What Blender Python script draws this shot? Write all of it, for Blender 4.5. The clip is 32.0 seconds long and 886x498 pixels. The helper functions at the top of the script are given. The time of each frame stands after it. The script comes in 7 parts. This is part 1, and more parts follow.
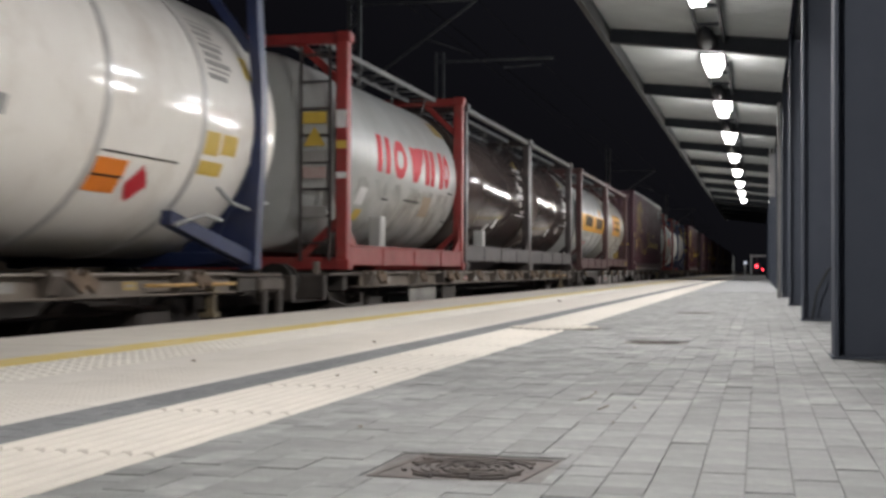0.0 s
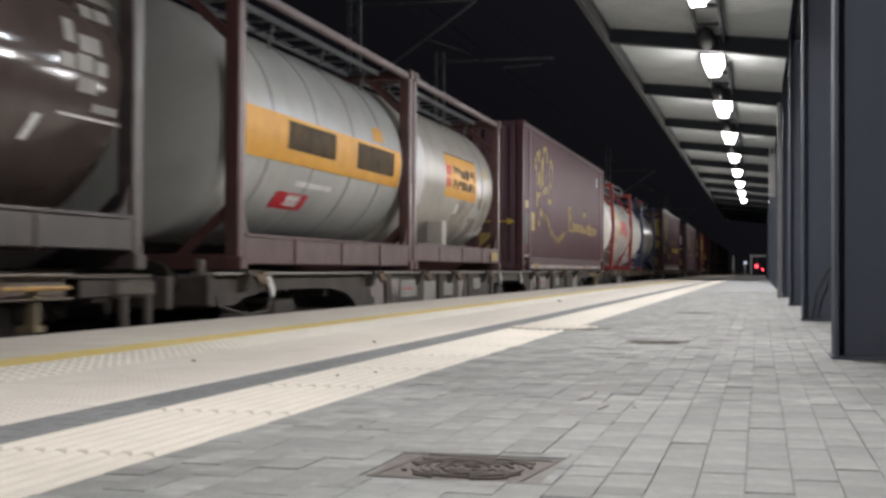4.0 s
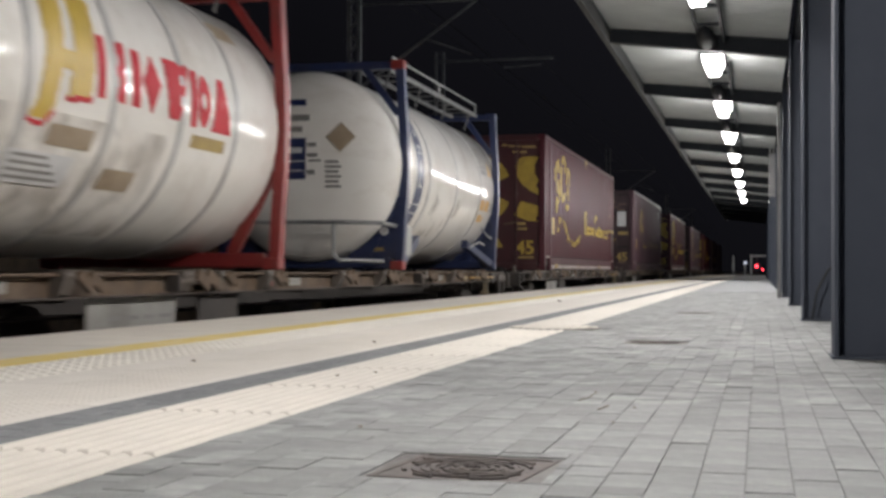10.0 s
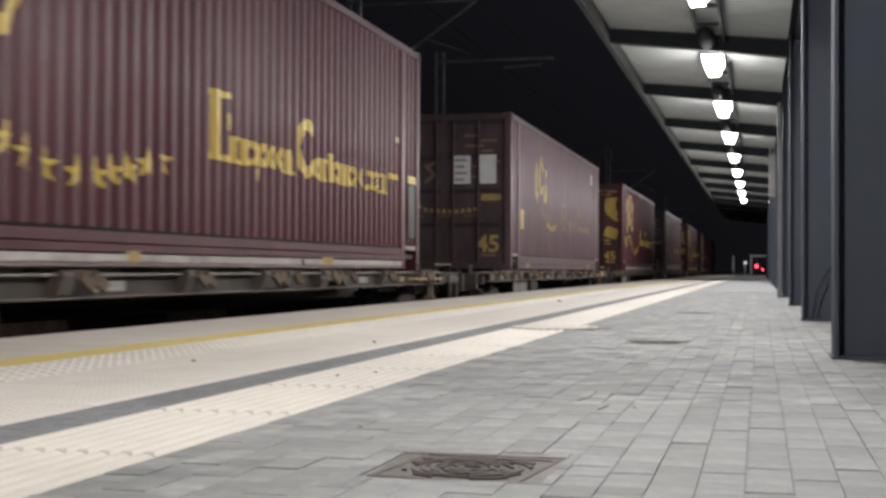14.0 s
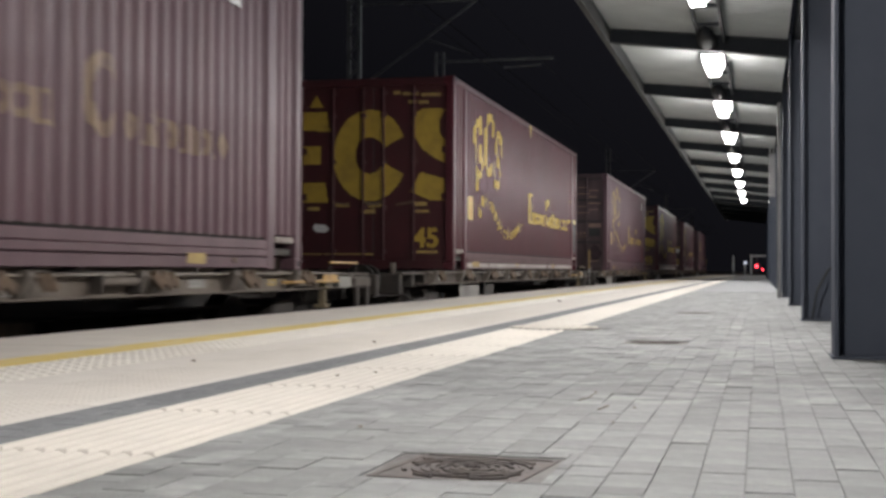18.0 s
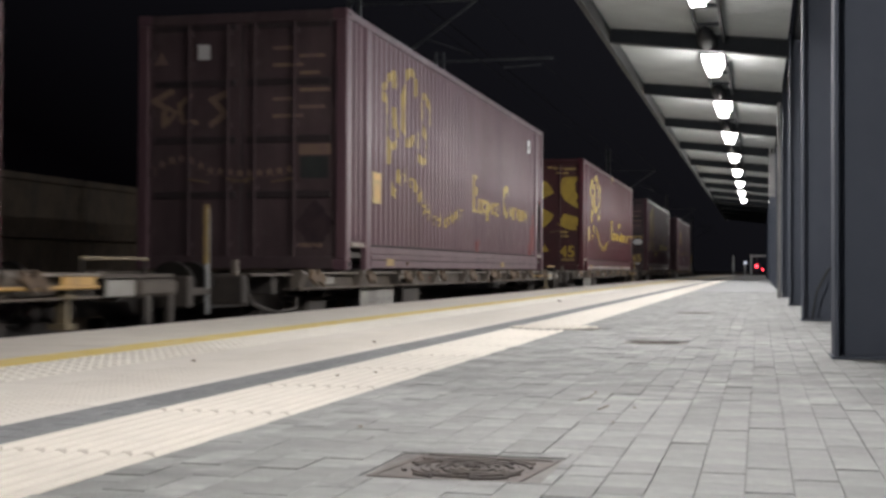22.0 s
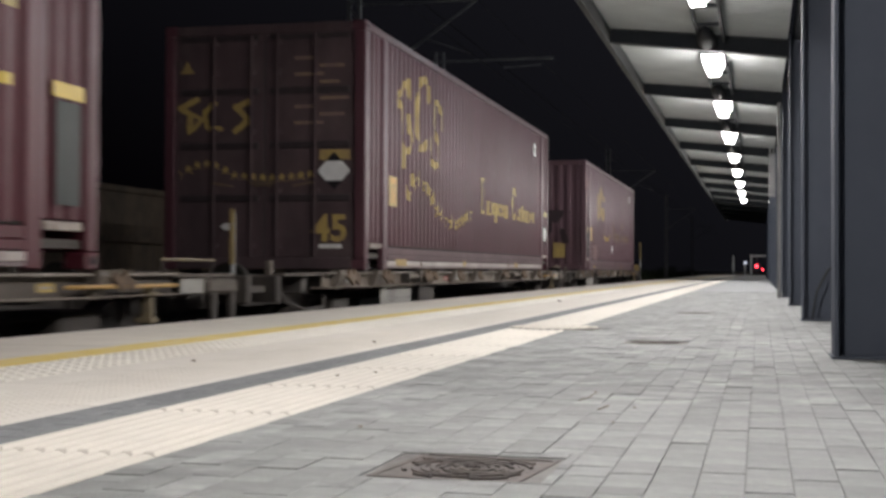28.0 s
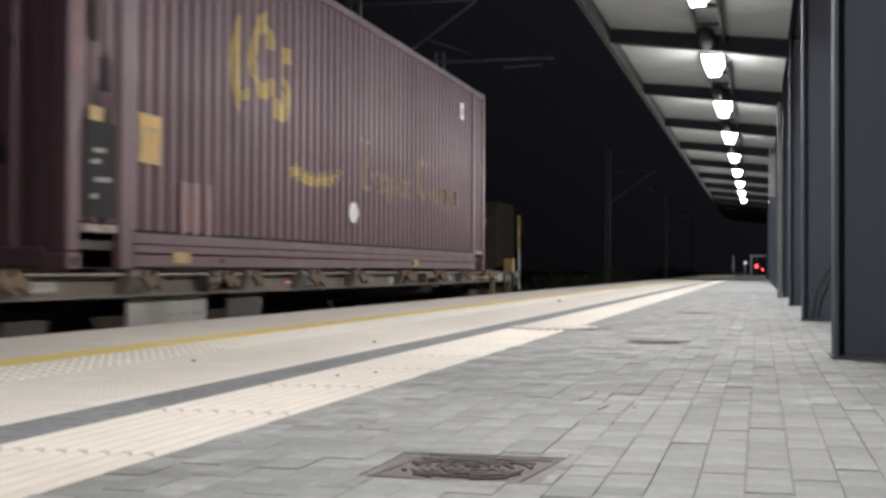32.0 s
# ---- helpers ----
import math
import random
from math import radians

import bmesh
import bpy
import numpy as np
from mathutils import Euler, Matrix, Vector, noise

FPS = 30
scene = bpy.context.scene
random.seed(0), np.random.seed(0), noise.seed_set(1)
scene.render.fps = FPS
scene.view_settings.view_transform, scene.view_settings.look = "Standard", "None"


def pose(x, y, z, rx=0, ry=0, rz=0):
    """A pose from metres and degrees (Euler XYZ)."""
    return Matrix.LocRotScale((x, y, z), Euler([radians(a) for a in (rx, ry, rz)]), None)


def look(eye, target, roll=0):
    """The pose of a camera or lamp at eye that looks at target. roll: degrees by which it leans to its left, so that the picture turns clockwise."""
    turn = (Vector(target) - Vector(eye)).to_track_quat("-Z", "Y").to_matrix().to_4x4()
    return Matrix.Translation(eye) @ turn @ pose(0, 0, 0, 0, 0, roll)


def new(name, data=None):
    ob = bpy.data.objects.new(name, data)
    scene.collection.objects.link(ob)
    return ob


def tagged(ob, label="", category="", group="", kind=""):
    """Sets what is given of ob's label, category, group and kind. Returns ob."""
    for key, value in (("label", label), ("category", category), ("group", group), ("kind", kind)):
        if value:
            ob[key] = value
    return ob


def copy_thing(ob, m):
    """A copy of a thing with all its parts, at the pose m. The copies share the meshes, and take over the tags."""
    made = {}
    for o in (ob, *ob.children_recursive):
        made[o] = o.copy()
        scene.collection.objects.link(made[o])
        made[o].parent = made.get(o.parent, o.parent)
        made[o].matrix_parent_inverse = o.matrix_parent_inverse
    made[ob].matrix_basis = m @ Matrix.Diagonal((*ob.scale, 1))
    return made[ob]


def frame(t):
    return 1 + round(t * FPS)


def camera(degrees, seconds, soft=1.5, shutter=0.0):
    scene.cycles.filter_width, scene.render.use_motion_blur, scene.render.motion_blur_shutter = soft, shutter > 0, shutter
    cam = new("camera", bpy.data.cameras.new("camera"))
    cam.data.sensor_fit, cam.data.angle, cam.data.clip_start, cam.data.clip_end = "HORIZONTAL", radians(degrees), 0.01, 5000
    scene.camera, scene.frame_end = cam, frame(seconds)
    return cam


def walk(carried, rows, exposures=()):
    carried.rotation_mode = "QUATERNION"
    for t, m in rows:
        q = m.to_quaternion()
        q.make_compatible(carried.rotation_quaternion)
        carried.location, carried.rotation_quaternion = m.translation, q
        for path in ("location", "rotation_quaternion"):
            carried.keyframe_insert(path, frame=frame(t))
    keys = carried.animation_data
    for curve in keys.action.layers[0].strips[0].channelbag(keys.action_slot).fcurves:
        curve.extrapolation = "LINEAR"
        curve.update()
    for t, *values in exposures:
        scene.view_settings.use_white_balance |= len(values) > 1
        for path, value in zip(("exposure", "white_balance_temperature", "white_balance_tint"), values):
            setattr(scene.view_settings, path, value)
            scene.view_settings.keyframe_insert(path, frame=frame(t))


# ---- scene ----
cam = camera(36.585, 32.0, soft=3.1, shutter=0.5)
EYE = Vector((0.0, 0.0, 0.382))
AIM = EYE + Vector((-0.22999779, 0.97307442, 0.01507303)) * 10
walk(cam, [(0.0, look(EYE, AIM, 0.22)), (32.0, look(EYE, AIM, 0.22))],
     [(0.0, -0.12), (1.0, -0.16), (3.0, -0.10), (6.0, 0.0), (9.0, -0.02), (11.0, -0.08), (14.0, 0.0), (20.0, 0.04), (32.0, 0.05)])

# ---- light: night sky, canopy luminaires ----
BAY = 4.512           # column spacing
COL_Y = 6.03          # front of the first column
LAMP_X, LAMP_Z, LAMP_Y = -0.545, 2.80, 16.40
world = bpy.data.worlds.new("night_sky")
world.use_nodes = True
scene.world = world
# black over the tracks; the bluish rise towards the station stands for lamp glare
wn = world.node_tree.nodes
sky_dir, sky_sep, sky_ramp = wn.new("ShaderNodeTexCoord"), wn.new("ShaderNodeSeparateXYZ"), wn.new("ShaderNodeValToRGB")
sky_map = wn.new("ShaderNodeMapRange")
sky_up = wn.new("ShaderNodeMath")
sky_up.operation = "MULTIPLY_ADD"
sky_up.inputs[1].default_value = 1.5
sky_map.inputs[1].default_value, sky_map.inputs[2].default_value = -0.36, 0.26
sky_ramp.color_ramp.elements[0].color = (0.0008, 0.0006, 0.0009, 1)
sky_ramp.color_ramp.elements[1].color = (0.0078, 0.0078, 0.0102, 1)
world.node_tree.links.new(sky_dir.outputs["Generated"], sky_sep.inputs[0])
world.node_tree.links.new(sky_sep.outputs[2], sky_up.inputs[0])
world.node_tree.links.new(sky_sep.outputs[0], sky_up.inputs[2])
world.node_tree.links.new(sky_up.outputs[0], sky_map.inputs[0])
world.node_tree.links.new(sky_map.outputs[0], sky_ramp.inputs[0])
world.node_tree.links.new(sky_ramp.outputs[0], wn["Background"].inputs[0])
world.node_tree.nodes["Background"].inputs[1].default_value = 1.0
LAMP_ROWS = [LAMP_Y + BAY * k for k in range(-3, 8)]
for y in LAMP_ROWS:
    lamp = bpy.data.lights.new("luminaire_light", "POINT")
    lamp.energy = 52
    lamp.color = (1.0, 0.965, 0.94)
    lamp.shadow_soft_size = 0.06
    ob = new("luminaire_light", lamp)
    ob.location = (LAMP_X, y, LAMP_Z - 0.12)
    lamp = bpy.data.lights.new("luminaire_throw", "SPOT")
    lamp.energy, lamp.spot_size, lamp.spot_blend = 108, radians(178), 0.14
    lamp.color = (1.0, 0.965, 0.94)
    lamp.shadow_soft_size = 0.06
    ob = new("luminaire_throw", lamp)
    ob.matrix_world = pose(LAMP_X, y, LAMP_Z - 0.12, 0, 15, 0)
    lamp = bpy.data.lights.new("luminaire_downlight", "AREA")
    lamp.shape, lamp.size, lamp.energy = "DISK", 0.16, 36
    lamp.color = (1.0, 0.965, 0.94)
    ob = new("luminaire_downlight", lamp)
    ob.location = (LAMP_X, y, LAMP_Z - 0.06)
for y in (74.0, 90.0, 106.0):
    lamp = bpy.data.lights.new("lamp_post_light", "POINT")
    lamp.energy = 380
    lamp.color = (1.0, 0.965, 0.93)
    lamp.shadow_soft_size = 0.12
    ob = new("lamp_post_light", lamp)
    ob.location = (0.45, y, 4.62)
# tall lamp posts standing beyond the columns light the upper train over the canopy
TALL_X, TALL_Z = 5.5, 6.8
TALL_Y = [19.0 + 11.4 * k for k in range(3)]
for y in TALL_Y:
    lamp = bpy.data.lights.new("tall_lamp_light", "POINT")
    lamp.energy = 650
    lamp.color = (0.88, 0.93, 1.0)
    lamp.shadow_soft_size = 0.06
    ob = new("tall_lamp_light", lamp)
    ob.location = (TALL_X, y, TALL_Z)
scene.view_settings.exposure = 0.0

# ---- materials ----
def mat(name, c1, c2=None, rough=0.6, rough2=None, metal=0.0, scale=4.0, stretch=(1, 1, 1), bump=0.15, bscale=60.0, spec=0.5,
        rnd=0.0, coat=0.0, dirt=None, dirt_amount=0.5, dirt_scale=1.5, island=0.0, contrast=(0.35, 0.65), dirt_stretch=(1, 1, 1)):
    m = bpy.data.materials.new(name)
    m.use_nodes = True
    nt = m.node_tree
    N, Lk = nt.nodes, nt.links
    b = N["Principled BSDF"]
    b.inputs["Metallic"].default_value = metal
    b.inputs["Specular IOR Level"].default_value = spec
    b.inputs["Coat Weight"].default_value = coat
    b.inputs["Coat Roughness"].default_value = 0.12
    tc = N.new("ShaderNodeTexCoord")
    mp = N.new("ShaderNodeMapping")
    mp.inputs["Scale"].default_value = stretch
    Lk.new(tc.outputs["Object"], mp.inputs["Vector"])
    n1 = N.new("ShaderNodeTexNoise")
    n1.inputs["Scale"].default_value, n1.inputs["Detail"].default_value = scale, 7
    n1.inputs["Roughness"].default_value = 0.62
    Lk.new(mp.outputs[0], n1.inputs["Vector"])
    r1 = N.new("ShaderNodeMapRange")
    r1.inputs[1].default_value, r1.inputs[2].default_value = contrast
    Lk.new(n1.outputs["Fac"], r1.inputs[0])
    mix = N.new("ShaderNodeMixRGB")
    mix.inputs[1].default_value = (*c1, 1)
    mix.inputs[2].default_value = (*(c2 or [v * 0.8 for v in c1]), 1)
    Lk.new(r1.outputs[0], mix.inputs[0])
    col = mix.outputs[0]
    if dirt:
        mp2 = N.new("ShaderNodeMapping")
        mp2.inputs["Scale"].default_value = dirt_stretch
        Lk.new(tc.outputs["Object"], mp2.inputs["Vector"])
        n3 = N.new("ShaderNodeTexNoise")
        n3.inputs["Scale"].default_value, n3.inputs["Detail"].default_value = dirt_scale, 9
        n3.inputs["Roughness"].default_value = 0.7
        Lk.new(mp2.outputs[0], n3.inputs["Vector"])
        r3 = N.new("ShaderNodeMapRange")
        r3.inputs[1].default_value, r3.inputs[2].default_value = 0.5, 0.72
        r3.inputs[4].default_value = dirt_amount
        Lk.new(n3.outputs["Fac"], r3.inputs[0])
        mx = N.new("ShaderNodeMixRGB")
        mx.inputs[2].default_value = (*dirt, 1)
        Lk.new(r3.outputs[0], mx.inputs[0])
        Lk.new(col, mx.inputs[1])
        col = mx.outputs[0]
    if rnd or island:
        if island:
            src, amount = N.new("ShaderNodeNewGeometry").outputs["Random Per Island"], island
        else:
            src, amount = N.new("ShaderNodeObjectInfo").outputs["Random"], rnd
        rr = N.new("ShaderNodeMapRange")
        rr.inputs[3].default_value, rr.inputs[4].default_value = 1 - amount, 1 + amount
        Lk.new(src, rr.inputs[0])
        vm = N.new("ShaderNodeVectorMath")
        vm.operation = "SCALE"
        Lk.new(col, vm.inputs[0])
        Lk.new(rr.outputs[0], vm.inputs["Scale"])
        col = vm.outputs[0]
    Lk.new(col, b.inputs["Base Color"])
    n2 = N.new("ShaderNodeTexNoise")
    n2.inputs["Scale"].default_value, n2.inputs["Detail"].default_value = bscale, 4
    Lk.new(tc.outputs["Object"], n2.inputs["Vector"])
    rg = N.new("ShaderNodeMapRange")
    rg.inputs[3].default_value, rg.inputs[4].default_value = rough, rough2 if rough2 is not None else min(1, rough + 0.15)
    Lk.new(n1.outputs["Fac"], rg.inputs[0])
    Lk.new(rg.outputs[0], b.inputs["Roughness"])
    if bump:
        bp = N.new("ShaderNodeBump")
        bp.inputs["Strength"].default_value, bp.inputs["Distance"].default_value = bump, 0.01
        Lk.new(n2.outputs["Fac"], bp.inputs["Height"])
        Lk.new(bp.outputs[0], b.inputs["Normal"])
    return m


def glow(name, color, strength):
    m = bpy.data.materials.new(name)
    m.use_nodes = True
    b = m.node_tree.nodes["Principled BSDF"]
    b.inputs["Base Color"].default_value = (*color, 1)
    b.inputs["Emission Color"].default_value = (*color, 1)
    b.inputs["Emission Strength"].default_value = strength
    return m


M = {}
M["paver"] = mat("grey_concrete_paver", (0.278, 0.281, 0.277), (0.198, 0.202, 0.201), 0.7, 0.88, scale=7, bump=0.5, bscale=160, rnd=0.13, dirt=(0.46, 0.46, 0.45), dirt_amount=0.75, dirt_scale=3.4)
M["paver_rest"] = mat("grey_concrete_paver_far", (0.278, 0.281, 0.277), (0.198, 0.202, 0.201), 0.7, 0.88, scale=7, bump=0.5, bscale=160, island=0.13, dirt=(0.46, 0.46, 0.45), dirt_amount=0.75, dirt_scale=3.4)
M["joint"] = mat("sandy_joint", (0.27, 0.262, 0.255), (0.15, 0.14, 0.135), 0.95, scale=5, bump=0.4)
M["mortar"] = mat("pale_mortar", (0.36, 0.355, 0.345), (0.27, 0.265, 0.26), 0.9, scale=12, bump=0.4)
M["strip_joint"] = mat("dark_tile_joint", (0.10, 0.092, 0.082), (0.07, 0.064, 0.058), 0.95, scale=20, bump=0.4)
M["paving_far"] = mat("grey_paving_far", (0.26, 0.265, 0.27), (0.21, 0.215, 0.22), 0.75, 0.9, scale=3, stretch=(4, 1, 1), bump=0.2)
M["band"] = mat("dark_grey_band_paver", (0.215, 0.22, 0.228), (0.165, 0.17, 0.178), 0.75, 0.9, scale=12, bump=0.5, bscale=150, rnd=0.1)
M["edge_slab"] = mat("pale_concrete_slab", (0.715, 0.675, 0.615), (0.64, 0.60, 0.545), 0.7, 0.85, scale=3, bump=0.25, bscale=120, dirt=(0.54, 0.51, 0.46), dirt_amount=0.4, dirt_scale=1.1, rnd=0.03)
M["tactile"] = mat("cream_tactile_tile", (0.665, 0.62, 0.55), (0.60, 0.56, 0.50), 0.65, 0.8, scale=4, bump=0.2, bscale=140, rnd=0.03, dirt=(0.5, 0.46, 0.4), dirt_amount=0.35, dirt_scale=3)
# pale stud colour holds both rubbed tops and the highlights on them
M["stud"] = mat("rubbed_pale_stud", (0.84, 0.81, 0.74), (0.74, 0.70, 0.63), 0.5, 0.65, scale=5, bump=0.05)
M["yellow_line"] = mat("worn_yellow_line", (0.70, 0.53, 0.13), (0.70, 0.57, 0.25), 0.6, 0.8, scale=9, bump=0.2, dirt=(0.80, 0.72, 0.54), dirt_amount=0.9, dirt_scale=4)
M["iron"] = mat("cast_iron_cover", (0.10, 0.085, 0.08), (0.14, 0.118, 0.108), 0.7, 0.85, metal=0.0, scale=18, bump=0.4, dirt=(0.2, 0.15, 0.12), dirt_amount=0.5, dirt_scale=8)
# canopy steel in three anthracite tones: columns lightest, edge beam darkest
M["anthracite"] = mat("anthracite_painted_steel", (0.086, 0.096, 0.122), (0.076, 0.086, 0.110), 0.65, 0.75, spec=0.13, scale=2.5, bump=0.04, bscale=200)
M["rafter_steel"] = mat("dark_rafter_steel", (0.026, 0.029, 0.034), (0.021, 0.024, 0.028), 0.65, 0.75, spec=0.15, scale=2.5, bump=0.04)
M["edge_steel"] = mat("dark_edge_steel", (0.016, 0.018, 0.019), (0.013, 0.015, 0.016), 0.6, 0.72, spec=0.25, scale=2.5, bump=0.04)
M["mast_steel"] = mat("grey_mast_steel", (0.17, 0.17, 0.17), (0.12, 0.12, 0.122), 0.6, scale=4)
M["wire"] = mat("dark_wire", (0.012, 0.012, 0.012), (0.008, 0.008, 0.008), 0.8, spec=0.1, scale=4)
M["galv"] = mat("galvanised_steel", (0.42, 0.43, 0.43), (0.34, 0.35, 0.35), 0.4, 0.55, metal=0.6, scale=10, bump=0.05)
M["roof_sheet"] = mat("pale_roof_sheet", (0.345, 0.362, 0.352), (0.29, 0.305, 0.298), 0.55, 0.7, scale=1.6, bump=0.05, dirt=(0.21, 0.216, 0.205), dirt_amount=0.4, dirt_scale=1.0)
M["diffuser"] = glow("white_led_diffuser", (1.0, 0.98, 0.97), 14.0)
M["red_glow"] = glow("red_signal_light", (1.0, 0.04, 0.06), 9.0)
M["white_glow"] = glow("white_signal_light", (0.8, 0.85, 1.0), 0.6)
M["ballast"] = mat("dark_ballast", (0.09, 0.082, 0.075), (0.045, 0.04, 0.038), 0.9, scale=25, bump=1.0, bscale=30)
M["ground"] = mat("dark_soil", (0.06, 0.06, 0.045), (0.035, 0.04, 0.025), 0.95, scale=2, bump=0.6, bscale=10)
M["concrete"] = mat("weathered_concrete", (0.30, 0.29, 0.27), (0.22, 0.21, 0.20), 0.8, scale=3, bump=0.3, dirt=(0.1, 0.1, 0.09), dirt_amount=0.6, dirt_stretch=(1, 1, 0.2))
M["brown_wall"] = mat("brown_weathered_wall", (0.11, 0.076, 0.048), (0.07, 0.049, 0.033), 0.85, scale=2, bump=0.3, dirt=(0.05, 0.045, 0.038), dirt_amount=0.6, dirt_stretch=(1, 1, 0.2))
M["pod"] = mat("matt_black_pod", (0.012, 0.013, 0.016), (0.009, 0.010, 0.012), 0.7, spec=0.1, scale=6, bump=0.0)
M["rail"] = mat("rail_steel", (0.14, 0.10, 0.08), (0.2, 0.17, 0.15), 0.45, metal=0.6, scale=10)
M["leaf"] = mat("night_foliage", (0.04, 0.055, 0.026), (0.025, 0.038, 0.018), 0.7, scale=3, bump=0)
M["rubber"] = mat("black_rubber", (0.02, 0.02, 0.02), (0.03, 0.03, 0.03), 0.6, scale=10)


# ---- mesh helpers ----
def part(name, bm, material, parent=None, label="", smooth=False):
    me = bpy.data.meshes.new(name)
    bm.normal_update()
    bm.to_mesh(me)
    bm.free()
    if smooth:
        me.shade_smooth()
        me.set_sharp_from_angle(angle=radians(35))
    me.materials.append(material)
    ob = new(name, me)
    if parent is not None:
        ob.parent = parent
    if label:
        ob["label"] = label
    return ob


def raw_part(name, verts, faces, material, parent=None, label=""):
    me = bpy.data.meshes.new(name)
    me.from_pydata(verts, [], faces)
    me.materials.append(material)
    ob = new(name, me)
    if parent is not None:
        ob.parent = parent
    if label:
        ob["label"] = label
    return ob


def box(bm, x0, x1, y0, y1, z0, z1, b=0.0):
    vs = [bm.verts.new((x, y, z)) for x in (x0, x1) for y in (y0, y1) for z in (z0, z1)]
    fs = [bm.faces.new([vs[i] for i in f]) for f in ((0, 1, 3, 2), (4, 6, 7, 5), (0, 4, 5, 1), (2, 3, 7, 6), (0, 2, 6, 4), (1, 5, 7, 3))]
    if b:
        es = list({e for f in fs for e in f.edges})
        bmesh.ops.bevel(bm, geom=es, offset=b, segments=1, affect="EDGES", profile=0.5)
    return bm


def bx(*a, b=0.0):
    return box(bmesh.new(), *a, b=b)


def rod(bm, p0, p1, r, seg=8, r2=None):
    p0, p1 = Vector(p0), Vector(p1)
    d = p1 - p0
    q = d.to_track_quat("Z", "Y")
    r2 = r if r2 is None else r2
    A = [bm.verts.new(p0 + q @ Vector((r * math.cos(2 * math.pi * i / seg), r * math.sin(2 * math.pi * i / seg), 0))) for i in range(seg)]
    B = [bm.verts.new(p1 + q @ Vector((r2 * math.cos(2 * math.pi * i / seg), r2 * math.sin(2 * math.pi * i / seg), 0))) for i in range(seg)]
    for i in range(seg):
        j = (i + 1) % seg
        bm.faces.new((A[i], A[j], B[j], B[i]))
    bm.faces.new(A[::-1])
    bm.faces.new(B)
    return bm


def tube(bm, pts, r, seg=7):
    for a, c in zip(pts, pts[1:]):
        rod(bm, a, c, r, seg)
    return bm


def beam(bm, p0, p1, w, h):
    """A bar of rectangular section from p0 to p1; w across, h towards z."""
    p0, p1 = Vector(p0), Vector(p1)
    d = (p1 - p0).normalized()
    up = Vector((0, 0, 1)) if abs(d.z) < 0.95 else Vector((0, 1, 0))
    side = d.cross(up).normalized() * (w / 2)
    up = side.cross(d).normalized() * (h / 2)
    A = [bm.verts.new(p0 + a * side + c * up) for a, c in ((-1, -1), (1, -1), (1, 1), (-1, 1))]
    B = [bm.verts.new(p1 + a * side + c * up) for a, c in ((-1, -1), (1, -1), (1, 1), (-1, 1))]
    for i in range(4):
        j = (i + 1) % 4
        bm.faces.new((A[i], A[j], B[j], B[i]))
    bm.faces.new(A[::-1])
    bm.faces.new(B)
    bmesh.ops.recalc_face_normals(bm, faces=bm.faces[-6:])
    return bm


def empty(name, m=None, **tags):
    ob = new(name)
    ob.empty_display_size = 0.2
    if m is not None:
        ob.matrix_world = m
    return tagged(ob, **tags)


def share(ob, m, parent=None):
    """Another object on ob's mesh."""
    o = bpy.data.objects.new(ob.name, ob.data)
    scene.collection.objects.link(o)
    o.parent = parent if parent is not None else ob.parent
    o.matrix_basis = m
    if "label" in ob:
        o["label"] = ob["label"]
    return o


# ---- platform ----
EDGE, YEL0, YEL1, BAND0, BAND1, STRIP1 = -4.0, -3.06, -2.83, -1.785, -1.585, -1.19
P0, P1 = -14.0, 112.0          # platform ends
WEST = 4.2
platform = tagged(part("platform", bx(EDGE + 0.06, WEST, P0, P1, -0.75, -0.02), M["concrete"]), "long concrete station platform body beside the track", "platform", kind="structure")
tagged(part("pavement_far", bx(STRIP1, WEST, 24.0, P1, -0.02, 0.0), M["paving_far"]), "grey block paving of the platform, far stretch", "pavement", kind="structure")
joints = tagged(part("pavement_bed", bx(STRIP1, WEST, -1.2, 24.0, -0.02, -0.0042), M["joint"]), "sandy bedding showing in the paving joints", "pavement", kind="structure")
tagged(part("pavement_near", bx(STRIP1, 0.75, P0, -1.2, -0.02, 0.0), M["paving_far"]), "grey block paving of the platform behind the columns", "pavement", kind="structure")

# coping slabs, yellow line, plain slabs
coping = tagged(part("platform_edge", bx(EDGE + 0.05, YEL0, P0, P1, -0.02, -0.012), M["joint"]), "pale concrete edge slabs of the platform", "platform edge", kind="structure")
slab = part("edge_slab", bx(EDGE, YEL0 - 0.002, 0, 0.996, -0.16, 0.0, b=0.006), M["edge_slab"], coping)
slab.location = (0, P0, 0)
for i in range(1, int(P1 - P0)):
    share(slab, pose(0, P0 + i, 0))
yellow_line = tagged(part("yellow_line", bx(YEL0, YEL1, P0, P1, -0.02, 0.001), M["yellow_line"]), "worn yellow warning line along the platform edge", "line marking", kind="structure")
inner = tagged(part("tactile_paving", bx(YEL1, BAND0, P0, P1, -0.02, -0.010), M["joint"]), "pale studded concrete paving behind the yellow line", "tactile paving", kind="structure")
slab2 = part("pale_slab", bx(YEL1 + 0.002, BAND0 - 0.001, 0, 0.597, -0.02, 0.0, b=0.002), M["edge_slab"], inner)
slab2.location = (0, P0, 0)
for i in range(1, int((P1 - P0) / 0.6)):
    share(slab2, pose(0, P0 + 0.6 * i, 0))


